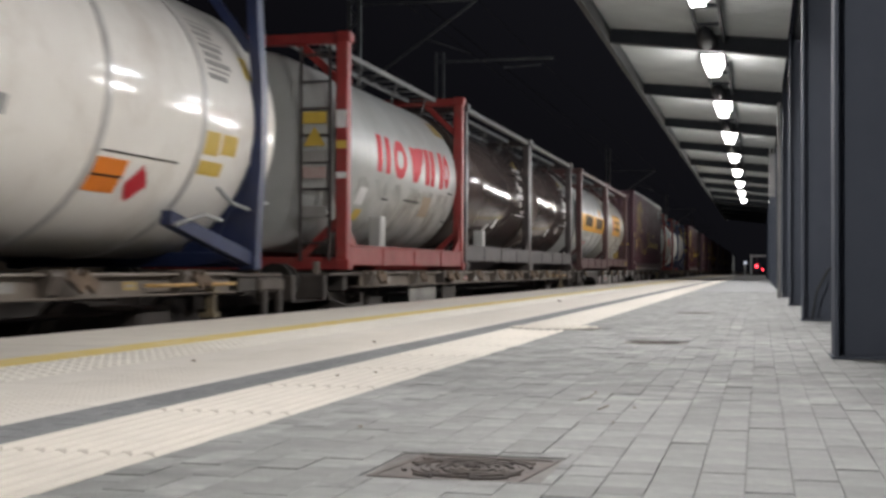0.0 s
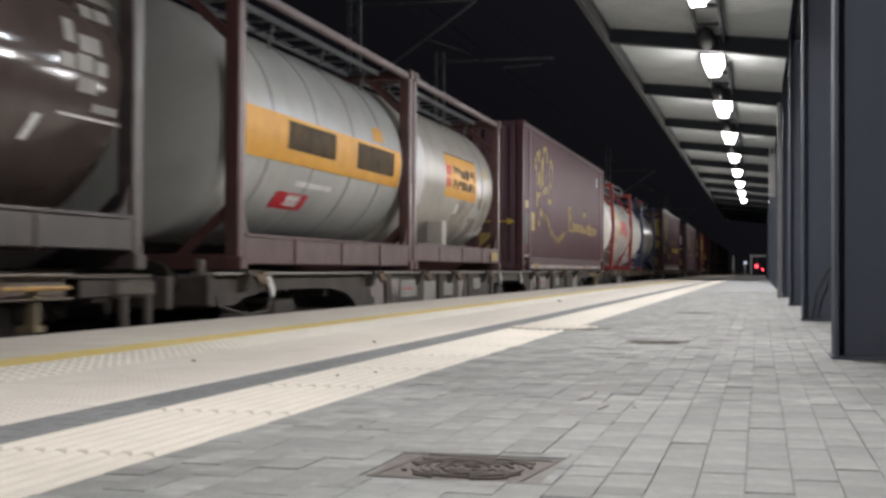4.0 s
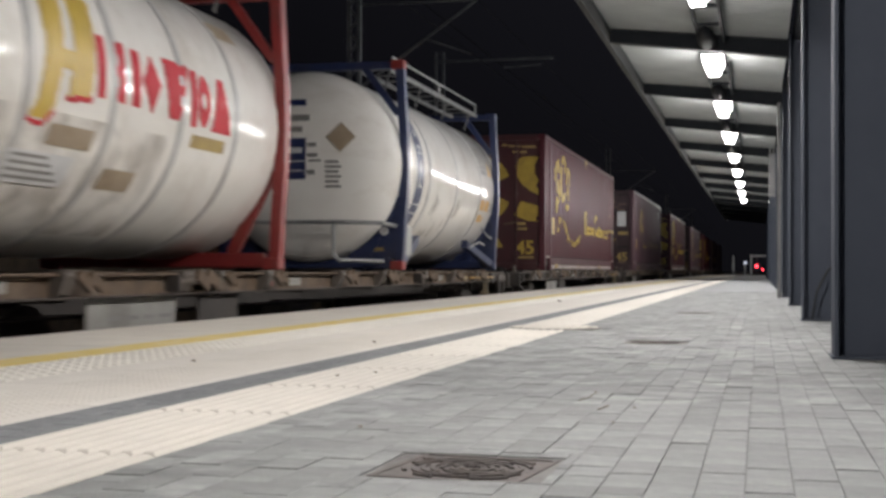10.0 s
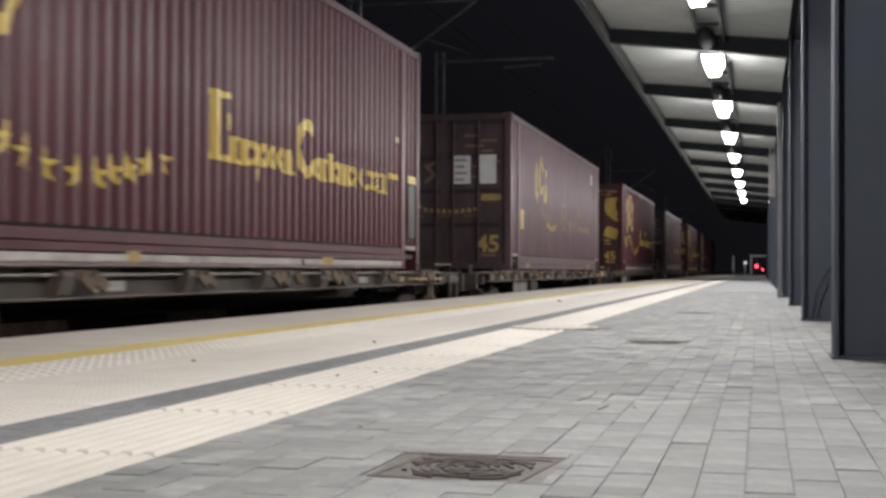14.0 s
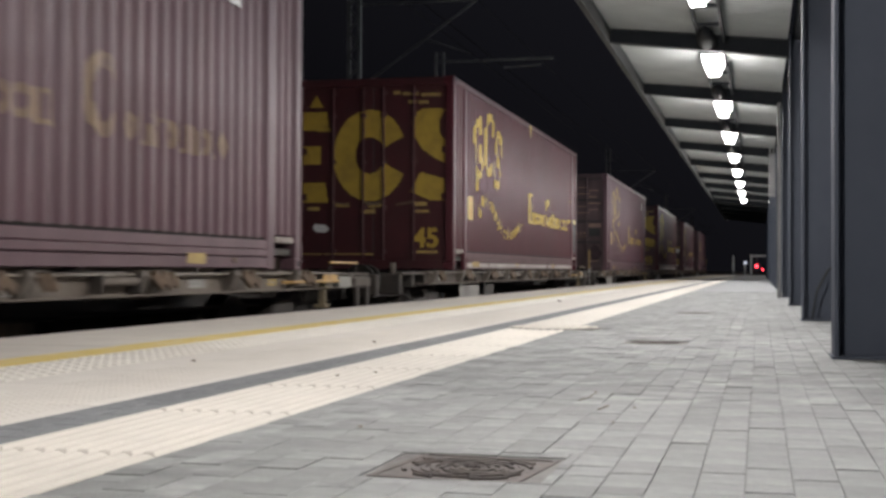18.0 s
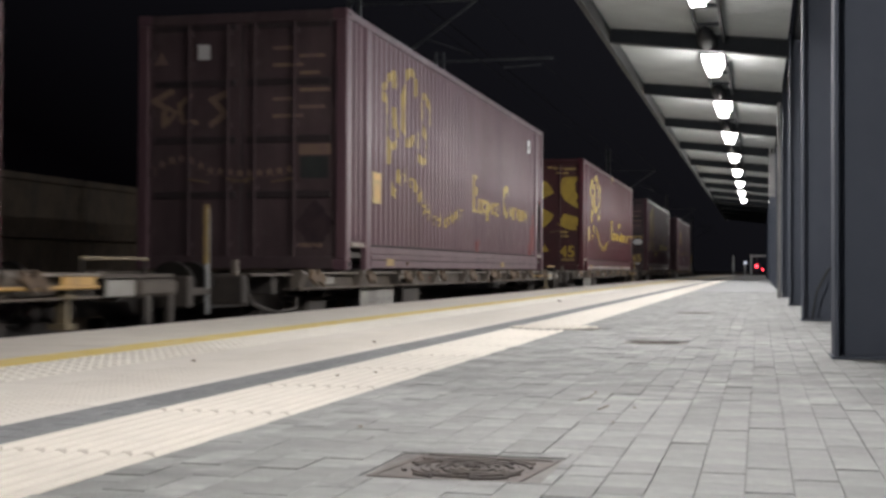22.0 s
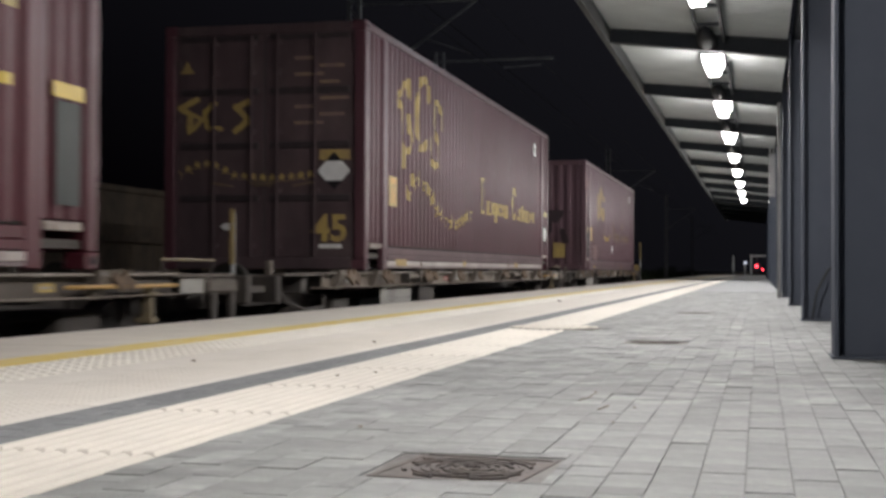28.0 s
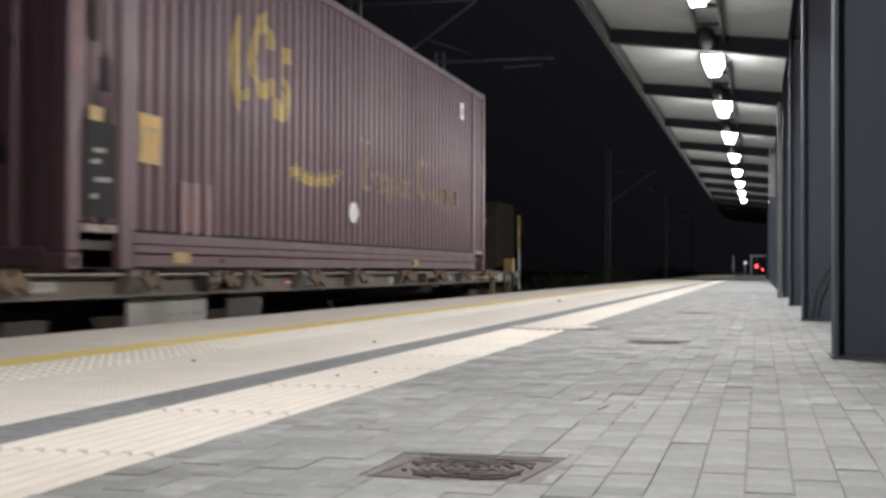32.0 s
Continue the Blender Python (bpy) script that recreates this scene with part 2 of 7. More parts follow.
def studs(x0, x1, y0, y1, step, r, h, shift):
    vs, fs = [], []
    ny, nx = int((y1 - y0) / step), int(round((x1 - x0) / step))
    for j in range(ny):
        for i in range(nx):
            cx = x0 + (i + 0.5 + (0.5 if shift and j % 2 else 0)) * step
            cy = y0 + (j + 0.5) * step
            k = len(vs)
            for rr, z in ((r, -0.001), (r * 0.62, h)):
                for a in range(6):
                    vs.append((cx + rr * math.cos(a * math.pi / 3), cy + rr * math.sin(a * math.pi / 3), z))
            for a in range(6):
                c = (a + 1) % 6
                fs.append((k + a, k + c, k + 6 + c, k + 6 + a))
            fs.append(tuple(range(k + 6, k + 12)))
    return vs, fs


o = raw_part("warning_studs", *studs(-2.82, -2.42, 3.6, 26.0, 0.08, 0.026, 0.0052, False), M["stud"], inner)
o["kind"] = "stuff"
o = raw_part("fine_studs", *studs(-2.24, -1.86, 2.4, 12.0, 0.04, 0.012, 0.0014, False), M["tactile"], inner)
o["kind"] = "stuff"

# grey band of pavers between the pale slabs and the guidance strip
band = tagged(part("pavement_band", bx(BAND0, BAND1, P0, P1, -0.02, -0.006), M["joint"]), "narrow dark grey paver band beside the guidance strip", "pavement", kind="structure")
bw = (BAND1 - BAND0) / 2
bp = part("band_paver", bx(0.0015, bw - 0.0015, 0.0015, 0.2485, -0.02, 0.0, b=0.003), M["band"], band)
bp.location = (BAND0, 1.6, 0)
for i in range(0, 90):
    for c in range(2):
        if i or c:
            share(bp, pose(BAND0 + c * bw, 1.6 + i * 0.25 + 0.125 * c, 0))
raw = part("band_paving_far", bx(BAND0, BAND1, 24.2, P1, -0.02, 0.0), M["band"], band)
raw = part("band_paving_near", bx(BAND0, BAND1, P0, 1.6, -0.02, 0.0), M["band"], band)

# guidance strip: ribbed cream tiles
strip = tagged(part("guidance_strip", bx(BAND1, STRIP1, P0, 72.0, -0.02, -0.010), M["strip_joint"]), "cream ribbed tactile guidance strip along the platform", "tactile paving", kind="structure")


def ribbed_tile(w, l):
    bm = bx(0.001, w - 0.001, 0.004, l - 0.004, -0.02, -0.001)
    n = 8
    for i in range(n):
        c = w * (i + 0.5) / n
        a, t = w / n * 0.36, w / n * 0.2
        vs = [bm.verts.new(v) for v in ((c - a, 0.006, -0.001), (c + a, 0.006, -0.001), (c + t, 0.016, 0.006), (c - t, 0.016, 0.006),
                                        (c - a, l - 0.006, -0.001), (c + a, l - 0.006, -0.001), (c + t, l - 0.016, 0.006), (c - t, l - 0.016, 0.006))]
        for f in ((0, 1, 2, 3), (1, 5, 6, 2), (5, 4, 7, 6), (4, 0, 3, 7), (3, 2, 6, 7)):
            bm.faces.new([vs[k] for k in f])
    return bm


TILE = 0.80
tile = part("ribbed_tile", ribbed_tile(STRIP1 - BAND1, TILE), M["tactile"], strip)
tile.location = (BAND1, 0.92, 0)
DISC = Vector((-1.30, 8.66, 0))
for i in range(1, 88):
    share(tile, pose(BAND1, 0.92 + TILE * i, 0))
raw = part("plain_tile_near", bx(BAND1, STRIP1, P0, 0.92, -0.02, 0.002), M["tactile"], strip)

# round cover set across the strip
cover = empty("round_cover", pose(*DISC), label="round inspection cover inlaid with cream ribbed tiles", category="manhole cover")
bm = bmesh.new()
n = 40
outer = [bm.verts.new((0.302 * math.cos(2 * math.pi * i / n), 0.302 * math.sin(2 * math.pi * i / n), 0.009)) for i in range(n)]
inn = [bm.verts.new((0.284 * math.cos(2 * math.pi * i / n), 0.284 * math.sin(2 * math.pi * i / n), 0.009)) for i in range(n)]
low = [bm.verts.new((0.304 * math.cos(2 * math.pi * i / n), 0.304 * math.sin(2 * math.pi * i / n), -0.003)) for i in range(n)]
for i in range(n):
    j = (i + 1) % n
    bm.faces.new((outer[i], outer[j], inn[j], inn[i]))
    bm.faces.new((low[i], low[j], outer[j], outer[i]))
part("rim", bm, M["concrete"], cover, "worn grey rim")
bm = bmesh.new()
bm.faces.new([bm.verts.new((0.285 * math.cos(2 * math.pi * i / n), 0.285 * math.sin(2 * math.pi * i / n), 0.0085)) for i in range(n)])
for i in range(9):
    x = -0.248 + 0.062 * i
    hh = math.sqrt(max(0.0, 0.27 ** 2 - x * x))
    box(bm, x - 0.02, x + 0.02, -hh, hh, 0.0085, 0.0135)
part("tile_inlay", bm, M["tactile"], cover)


TURN = -6.5


def square_cover(cx, cy, w, l):
    th = empty("manhole_cover", pose(cx, cy, 0, 0, 0, TURN), label="square rusty cast iron cover set in the paving", category="manhole cover", group="square covers along the platform")
    bm = bmesh.new()
    for a in ((-w, -w + 0.012, -l, l), (w - 0.012, w, -l, l), (-w + 0.012, w - 0.012, -l, -l + 0.012), (-w + 0.012, w - 0.012, l - 0.012, l)):
        box(bm, *a, -0.01, -0.002)
    part("cover_frame", bm, M["iron"], th)
    bm = bx(-w + 0.014, w - 0.014, -l + 0.014, l - 0.014, -0.01, -0.004)
    part("cover_plate", bm, M["iron"], th)
    bm = bmesh.new()
    for ox, oy, rmax in ((0.012, -0.004, 0.135), (-0.62 * w, 0.35 * l, 0.05), (0.60 * w, -0.45 * l, 0.05)):
        r = 0.022
        while r < rmax:
            m = 34
            for i in range(m):
                if (i + int(r * 430)) % 11 < 2:
                    continue
                a0, a1 = 2 * math.pi * i / m, 2 * math.pi * (i + 1) / m
                p = [(ox + k * math.cos(a), oy + k * math.sin(a)) for k in (r - 0.0042, r + 0.0042) for a in (a0, a1)]
                if max(abs(q[0]) for q in p) > w - 0.02 or max(abs(q[1]) for q in p) > l - 0.02:
                    continue
                if rmax < 0.1 and math.hypot(p[0][0] - 0.012, p[0][1]) < 0.14:
                    continue
                v = [bm.verts.new((*q, z)) for z in (-0.0045, 0.0) for q in p]
                for f in ((4, 5, 7, 6), (0, 1, 5, 4), (2, 6, 7, 3), (0, 4, 6, 2), (1, 3, 7, 5)):
                    bm.faces.new([v[k] for k in f])
            r += 0.0185
    bmesh.ops.recalc_face_normals(bm, faces=bm.faces[:])
    part("ring_relief", bm, M["iron"], th)["kind"] = "stuff"
    return th


COVERS = [(-0.552, 2.545), (-0.535, 7.17), (-0.57, 12.2)]
first = square_cover(*COVERS[0], 0.145, 0.158)
for c in COVERS[1:]:
    copy_thing(first, pose(*c, 0, 0, 0, TURN))
for c in COVERS:
    tagged(part("cover_surround", bx(c[0] - 0.172, c[0] + 0.172, c[1] - 0.172, c[1] + 0.172, -0.01, -0.0045), M["mortar"]), "pale mortar bed round an iron cover", "pavement", kind="structure")

# ---- canopy ----
SLOPE = (2.965 - 2.735) / (1.66 + 0.30)     # underside of the beams rises towards the track
def under(x):
    return 2.735 + SLOPE * (0.30 - x)


COLUMNS = [COL_Y + BAY * k for k in range(-4, 15)]
column = empty("canopy_column", pose(0.315, COLUMNS[0], 0), label="anthracite painted steel H column standing on the paving", category="column", group="canopy columns")
bm = bmesh.new()
box(bm, 0.0, 0.018, 0.0, 0.26, 0.0, 2.96, b=0.002)
part("flange", bm, M["anthracite"], column)
part("flange", bx(0.30, 0.318, 0.0, 0.26, 0.0, 2.96, b=0.002), M["anthracite"], column)
part("web", bx(0.018, 0.30, 0.122, 0.138, 0.0, 2.96), M["anthracite"], column)
part("base_plate", bx(-0.012, 0.33, -0.012, 0.272, 0.0, 0.012, b=0.002), M["anthracite"], column)
for y in COLUMNS[1:]:
    copy_thing(column, pose(0.315, y, 0))

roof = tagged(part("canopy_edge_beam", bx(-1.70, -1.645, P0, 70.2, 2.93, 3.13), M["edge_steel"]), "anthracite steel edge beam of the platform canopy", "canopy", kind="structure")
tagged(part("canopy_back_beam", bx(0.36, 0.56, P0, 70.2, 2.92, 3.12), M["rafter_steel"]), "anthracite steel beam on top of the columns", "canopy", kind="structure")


def rafter():
    bm = bmesh.new()
    for x0, x1, y0, y1, t0, t1 in ((-1.645, 0.315, 0.122, 0.138, 0.0, 0.18), (-1.645, 0.315, 0.05, 0.21, -0.012, 0.0), (-1.645, 0.315, 0.05, 0.21, 0.168, 0.18)):
        vs = [bm.verts.new((x, y, under(x) + t * (1.0 if x > 0 else 0.8))) for x in (x0, x1) for y in (y0, y1) for t in (t0, t1)]
        for f in ((0, 1, 3, 2), (4, 6, 7, 5), (0, 4, 5, 1), (2, 3, 7, 6), (0, 2, 6, 4), (1, 5, 7, 3)):
            bm.faces.new([vs[i] for i in f])
    return bm


raf = empty("canopy_rafter", pose(0, COLUMNS[0], 0), label="anthracite steel cantilever rafter under the roof sheets", category="rafter", group="canopy rafters")
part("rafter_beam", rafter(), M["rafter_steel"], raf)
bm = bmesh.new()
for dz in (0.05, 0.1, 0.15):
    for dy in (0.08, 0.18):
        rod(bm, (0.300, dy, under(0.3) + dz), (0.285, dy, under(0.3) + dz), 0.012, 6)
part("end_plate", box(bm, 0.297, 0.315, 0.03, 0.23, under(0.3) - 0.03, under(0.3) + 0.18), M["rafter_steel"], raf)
for y in COLUMNS[1:]:
    copy_thing(raf, pose(0, y, 0))

# ribbed roof sheets, one per bay, ribs across the platform
def roof_sheet():
    bm = bmesh.new()
    pitch, n = 0.141, 32
    prof = []
    for i in range(n):
        y = i * pitch
        prof += [(y, 0.0), (y + 0.085, 0.0), (y + 0.100, 0.028), (y + 0.126, 0.028)]
    prof.append((n * pitch, 0.0))
    xs = (-1.645, 0.30)
    rows = [[bm.verts.new((x, y, under(x) + (0.183 if x > 0 else 0.140) + z)) for y, z in prof] for x in xs]
    top = [[bm.verts.new((x, y, under(x) + (0.183 if x > 0 else 0.140) + 0.06)) for y in (0, n * pitch)] for x in xs]
    for i in range(len(prof) - 1):
        bm.faces.new((rows[0][i], rows[0][i + 1], rows[1][i + 1], rows[1][i]))
    bm.faces.new((top[0][0], top[1][0], top[1][1], top[0][1]))
    return bm


sheet = tagged(part("roof_sheet", roof_sheet(), M["roof_sheet"]), "pale grey ribbed metal roof sheet of the canopy", "roof sheet", "canopy roof sheets", "structure")
sheet.location = (0, COLUMNS[0] + 0.13, 0)
for y in COLUMNS[1:-1]:
    o = share(sheet, pose(0, y + 0.13, 0))
    tagged(o, sheet["label"], "roof sheet", "canopy roof sheets", "structure")

# luminaires below the rafters, with dark housings between them
lum = empty("luminaire", pose(LAMP_X, LAMP_ROWS[0], LAMP_Z), label="bright white linear LED luminaire in a dark housing", category="ceiling light", group="canopy luminaires")
bm = bmesh.new()
rows = [[bm.verts.new((x, y, z)) for x, z in ((-0.125, 0.11), (-0.06, -0.03), (0.06, -0.03), (0.125, 0.11))] for y in (-0.42, 0.42)]
for i in range(4):
    bm.faces.new((rows[0][i], rows[0][(i + 1) % 4], rows[1][(i + 1) % 4], rows[1][i]))
bm.faces.new(rows[0][::-1])
bm.faces.new(rows[1])
bmesh.ops.recalc_face_normals(bm, faces=bm.faces[:])
part("diffuser", bm, M["diffuser"], lum, "glowing white diffuser")
part("housing", bx(-0.14, 0.14, -0.5, 0.5, 0.11, 0.18, b=0.01), M["anthracite"], lum)
bm = bmesh.new()
bmesh.ops.create_uvsphere(bm, u_segments=16, v_segments=10, radius=1.0, matrix=Matrix.Translation((-0.02, 3.05, 0.10)) @ Matrix.Diagonal((0.105, 0.80, 0.075, 1)))
part("driver_pod", bm, M["pod"], lum, "matt black driver pod", True)
for dx in (-0.10, 0.16):
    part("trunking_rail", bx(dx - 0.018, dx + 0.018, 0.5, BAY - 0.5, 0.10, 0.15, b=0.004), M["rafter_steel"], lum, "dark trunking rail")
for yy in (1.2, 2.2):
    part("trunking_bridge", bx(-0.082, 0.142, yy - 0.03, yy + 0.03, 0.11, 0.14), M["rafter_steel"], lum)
for y in LAMP_ROWS[1:]:
    copy_thing(lum, pose(LAMP_X, y, LAMP_Z))

# downpipe, hanging sign, cable, far sign
tagged(part("downpipe", tube(bmesh.new(), [(0.268, 19.45, 0.0), (0.268, 19.45, 2.3), (0.268, 19.45, 2.75)], 0.03, 10), M["mast_steel"]), "galvanised round downpipe beside a column", "downpipe")
bm = bx(0.17, 0.30, 27.4, 27.46, 1.85, 2.72, b=0.01)
sign = tagged(part("hanging_sign", bm, M["mast_steel"]), "pale narrow sign panel hanging under the canopy", "sign")
for dx in (0.20, 0.27):
    part("sign_hanger", rod(bmesh.new(), (dx, 27.43, 2.70), (dx, 27.43, 2.99), 0.01, 6), M["galv"], sign)
# lamp posts on the open platform beyond the canopy
post = empty("lamp_post", pose(0.45, 74.0, 0), label="grey platform lamp post beyond the canopy", category="lamp post", group="platform lamp posts")
part("lamp_pole", rod(bmesh.new(), (0.3, 0, 0), (0.3, 0, 4.9), 0.06, 10, 0.04), M["galv"], post)
part("lamp_head", bx(-0.3, 0.32, -0.12, 0.12, 4.86, 4.94, b=0.02), M["galv"], post)
part("lamp_lens", bx(-0.2, 0.15, -0.08, 0.08, 4.80, 4.86, b=0.01), M["diffuser"], post, "glowing white lens")
for y in (90.0, 106.0):
    copy_thing(post, pose(0.45, y, 0))
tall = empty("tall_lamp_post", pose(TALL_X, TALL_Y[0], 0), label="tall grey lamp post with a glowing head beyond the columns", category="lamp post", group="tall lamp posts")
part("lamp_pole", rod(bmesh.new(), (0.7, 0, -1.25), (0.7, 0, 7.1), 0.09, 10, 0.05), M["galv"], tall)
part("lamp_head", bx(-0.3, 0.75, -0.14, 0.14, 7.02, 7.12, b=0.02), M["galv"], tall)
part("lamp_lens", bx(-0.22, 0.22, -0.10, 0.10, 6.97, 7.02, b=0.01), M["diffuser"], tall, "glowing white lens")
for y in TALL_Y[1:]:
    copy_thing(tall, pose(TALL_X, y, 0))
bm = bmesh.new()
tube(bm, [(0.60, 10.62, 0.46), (0.50, 10.58, 0.38), (0.42, 10.55, 0.22), (0.385, 10.55, 0.0)], 0.008, 6)
tagged(part("cable", bm, M["rubber"]), "thin black cable curving from a column to the paving", "cable")

# ---- tracks and ground ----
XC = -5.674           # track centre
RAIL_Z = -0.79
ground = tagged(part("ground", bx(-400, 400, -300, 1500, -1.35, -1.25), M["ground"]), "dark night ground around the station", "ground", kind="structure")
ballast = tagged(part("track_bed", bx(-13.6, EDGE + 0.06, -60, 400, -1.25, -1.0), M["ballast"]), "dark stone ballast under the tracks", "track bed", kind="structure")
for xc, nm in ((XC, "track"), (XC - 4.3, "track")):
    tr = empty("railway_track", pose(xc, 0, 0), label="rusty railway track on sleepers in ballast", category="track", group="railway tracks", kind="structure")
    for sx in (-0.7525, 0.7525):
        bm = bmesh.new()
        box(bm, sx - 0.036, sx + 0.036, -60, 400, RAIL_Z - 0.045, RAIL_Z)
        box(bm, sx - 0.010, sx + 0.010, -60, 400, RAIL_Z - 0.14, RAIL_Z - 0.045)
        box(bm, sx - 0.07, sx + 0.07, -60, 400, RAIL_Z - 0.16, RAIL_Z - 0.14)
        part("rail", bm, M["rail"], tr)
    bm = bmesh.new()
    vs, fs = [], []
    for i in range(200):
        y = -10 + 0.6 * i
        k = len(vs)
        vs += [(x, yy, z) for x in (-1.3, 1.3) for yy in (y, y + 0.24) for z in (-1.05, RAIL_Z - 0.16)]
        fs += [tuple(k + q for q in f) for f in ((0, 1, 3, 2), (4, 6, 7, 5), (0, 4, 5, 1), (2, 3, 7, 6), (1, 5, 7, 3))]
    bm.free()
    o = raw_part("sleepers", vs, fs, M["concrete"], tr)
    o["kind"] = "stuff"

# low wall beyond the second track, with a ledge
wall = tagged(part("wall_far", bx(-13.9, -13.6, -10, 44, -1.25, 2.04), M["brown_wall"]), "low dark concrete wall beyond the tracks", "wall", kind="structure")
part("wall_coping", bx(-13.98, -13.52, -10, 44, 2.04, 2.18, b=0.02), M["brown_wall"], wall)
part("wall_ledge", bx(-13.6, -13.46, -10, 44, 0.95, 1.07), M["brown_wall"], wall)
hut = empty("equipment_hut", pose(-11.85, 55.0, -1.25), label="dim concrete equipment hut beyond the tracks", category="hut")
part("hut_body", bx(-1.6, 1.15, 0, 4, 0, 4.4, b=0.03), M["brown_wall"], hut)
part("hut_roof", bx(-1.65, 1.17, -0.02, 4.02, 4.4, 4.48, b=0.02), M["brown_wall"], hut)
part("vent", bx(0.35, 0.75, -0.03, 0.0, 3.5, 3.8), M["mast_steel"], hut)

# catenary masts, cantilevers and wires
MAST_X = -8.2
mast = empty("catenary_mast", pose(MAST_X, 26.6, RAIL_Z - 0.3), label="grey steel catenary mast beside the track", category="mast", group="catenary masts")
for dx in (-0.11, 0.11):
    part("mast_channel", bx(dx - 0.035, dx + 0.035, -0.06, 0.06, 0, 8.2), M["mast_steel"], mast)
bm = bmesh.new()
for i in range(16):
    z = 0.4 + 0.5 * i
    beam(bm, (-0.10, -0.062, z), (0.10, -0.062, z + 0.25), 0.01, 0.05)
    beam(bm, (0.10, -0.062, z + 0.25), (-0.10, -0.062, z + 0.5), 0.01, 0.05)
part("mast_lacing", bm, M["mast_steel"], mast)
part("mast_foot", bx(-0.3, 0.3, -0.3, 0.3, -0.3, 0.1, b=0.02), M["concrete"], mast)
bm = bmesh.new()
rod(bm, (0.1, 0, 5.2), (2.6, 0, 6.95), 0.03)
part("cantilever_tube", bm, M["mast_steel"], mast)
bm = bmesh.new()
rod(bm, (0.1, 0, 6.95), (2.6, 0, 6.95), 0.025)
part("top_tube", bm, M["mast_steel"], mast)
bm = bmesh.new()
rod(bm, (1.5, 0, 6.2), (2.5, 0, 5.85), 0.018)
part("registration_arm", bm, M["mast_steel"], mast)
for y in (74.4, 122.2, 170.0):
    copy_thing(mast, pose(MAST_X, y, RAIL_Z - 0.3))
m2 = empty("catenary_mast", pose(-9.1, 38.0, RAIL_Z - 0.3), label="grey steel catenary mast with a long horizontal arm", category="mast", group="catenary masts")
for dx in (-0.11, 0.11):
    part("mast_channel", bx(dx - 0.035, dx + 0.035, -0.06, 0.06, 0, 7.8), M["mast_steel"], m2)
bm = bmesh.new()
rod(bm, (0, 0, 7.52), (3.35, 0, 7.55), 0.04)
part("top_tube", bm, M["mast_steel"], m2)
bm = bmesh.new()
rod(bm, (1.9, 0, 7.3), (3.0, 0, 7.36), 0.03)
part("cantilever_tube", bm, M["mast_steel"], m2)
for wx, wz, nm in ((XC, 4.75, "contact_wire"), (XC, 5.95, "catenary_wire"), (MAST_X, 7.05, "feeder_wire")):
    tagged(part("overhead_wire", rod(bmesh.new(), (wx, -30, wz), (wx, 300, wz), 0.008 if wx == XC else 0.015, 6), M["wire"]), "thin dark overhead wire above the track", "wire", "overhead wires")

# signals and gantry at the far end of the platform
sg = empty("signal", pose(-0.26, 120.0, -0.8), label="railway signal showing a red light", category="signal")
part("signal_post", rod(bmesh.new(), (0, 0, 0), (0, 0, 2.4), 0.06), M["anthracite"], sg)
part("signal_head", bx(-0.30, 0.35, -0.1, 0.1, 1.15, 1.75, b=0.03), M["anthracite"], sg)
bm = bmesh.new()
bmesh.ops.create_uvsphere(bm, u_segments=12, v_segments=8, radius=0.12, matrix=Matrix.Translation((0.0, -0.13, 1.55)))
part("red_lamp", bm, M["red_glow"], sg, "glowing red lamp")
bm = bmesh.new()
bmesh.ops.create_uvsphere(bm, u_segments=10, v_segments=6, radius=0.065, matrix=Matrix.Translation((0.52, -0.13, 1.25)))
part("small_red_lamp", bm, M["red_glow"], sg)
ga = empty("platform_end_frame", pose(-0.72, 119.0, -0.8), label="pale steel frame at the platform end", category="gantry")
part("frame_post", bx(-0.08, 0.08, -0.08, 0.08, 0, 2.55), M["galv"], ga)
part("frame_beam", bx(0.08, 1.75, -0.06, 0.06, 2.35, 2.5), M["galv"], ga)
for dx in (-2.15, -1.2):
    ps = tagged(part("end_post", bx(dx - 0.06, dx + 0.06, 115, 115.12, 0.0, 1.6 if dx < -2 else 0.9, b=0.01), M["galv"]), "pale post at the platform end", "post", "platform end posts")
tagged(part("small_signal_lamp", bx(-1.3, -1.05, 114.9, 115.0, 0.9, 1.15, b=0.03), M["white_glow"]), "small pale glowing lamp on a post", "lamp")

# dim shrubs along the line: many small leaf clumps
def shrub(seed, length, height):
    rng = random.Random(seed)
    vs, fs = [], []
    for _ in range(1500):
        y = rng.uniform(0, length)
        top = height * (0.55 + 0.45 * noise.noise((y * 0.35, seed, 0.3)) + 0.25 * noise.noise((y * 1.3, seed, 1.7)))
        z = top * rng.random() ** 0.7
        x = rng.uniform(-1, 1) * (1.1 - 0.6 * z / height)
        d = Vector((rng.uniform(-1, 1), rng.uniform(-1, 1), rng.uniform(-1, 1))).normalized()
        e = d.orthogonal().normalized()
        a, c = rng.uniform(0.08, 0.2), rng.uniform(0.04, 0.09)
        p = Vector((x, y, z))
        k = len(vs)
        vs += [p - d * a, p + e * c, p + d * a, p - e * c]
        fs.append((k, k + 1, k + 2, k + 3))
    return vs, fs


for i, (x, y, l, h) in enumerate(((-9.9, 62, 20, 1.9), (-10.4, 84, 24, 2.4), (-9.6, 108, 26, 2.0), (-10.2, 134, 30, 2.6), (-9.5, 164, 36, 2.5))):
    o = raw_part("shrubs", *shrub(i + 3, l, h), M["leaf"])
    o.location = (x, y, -1.25)
    tagged(o, "dark green shrubs growing beyond the track at night", "shrubs", kind="stuff")

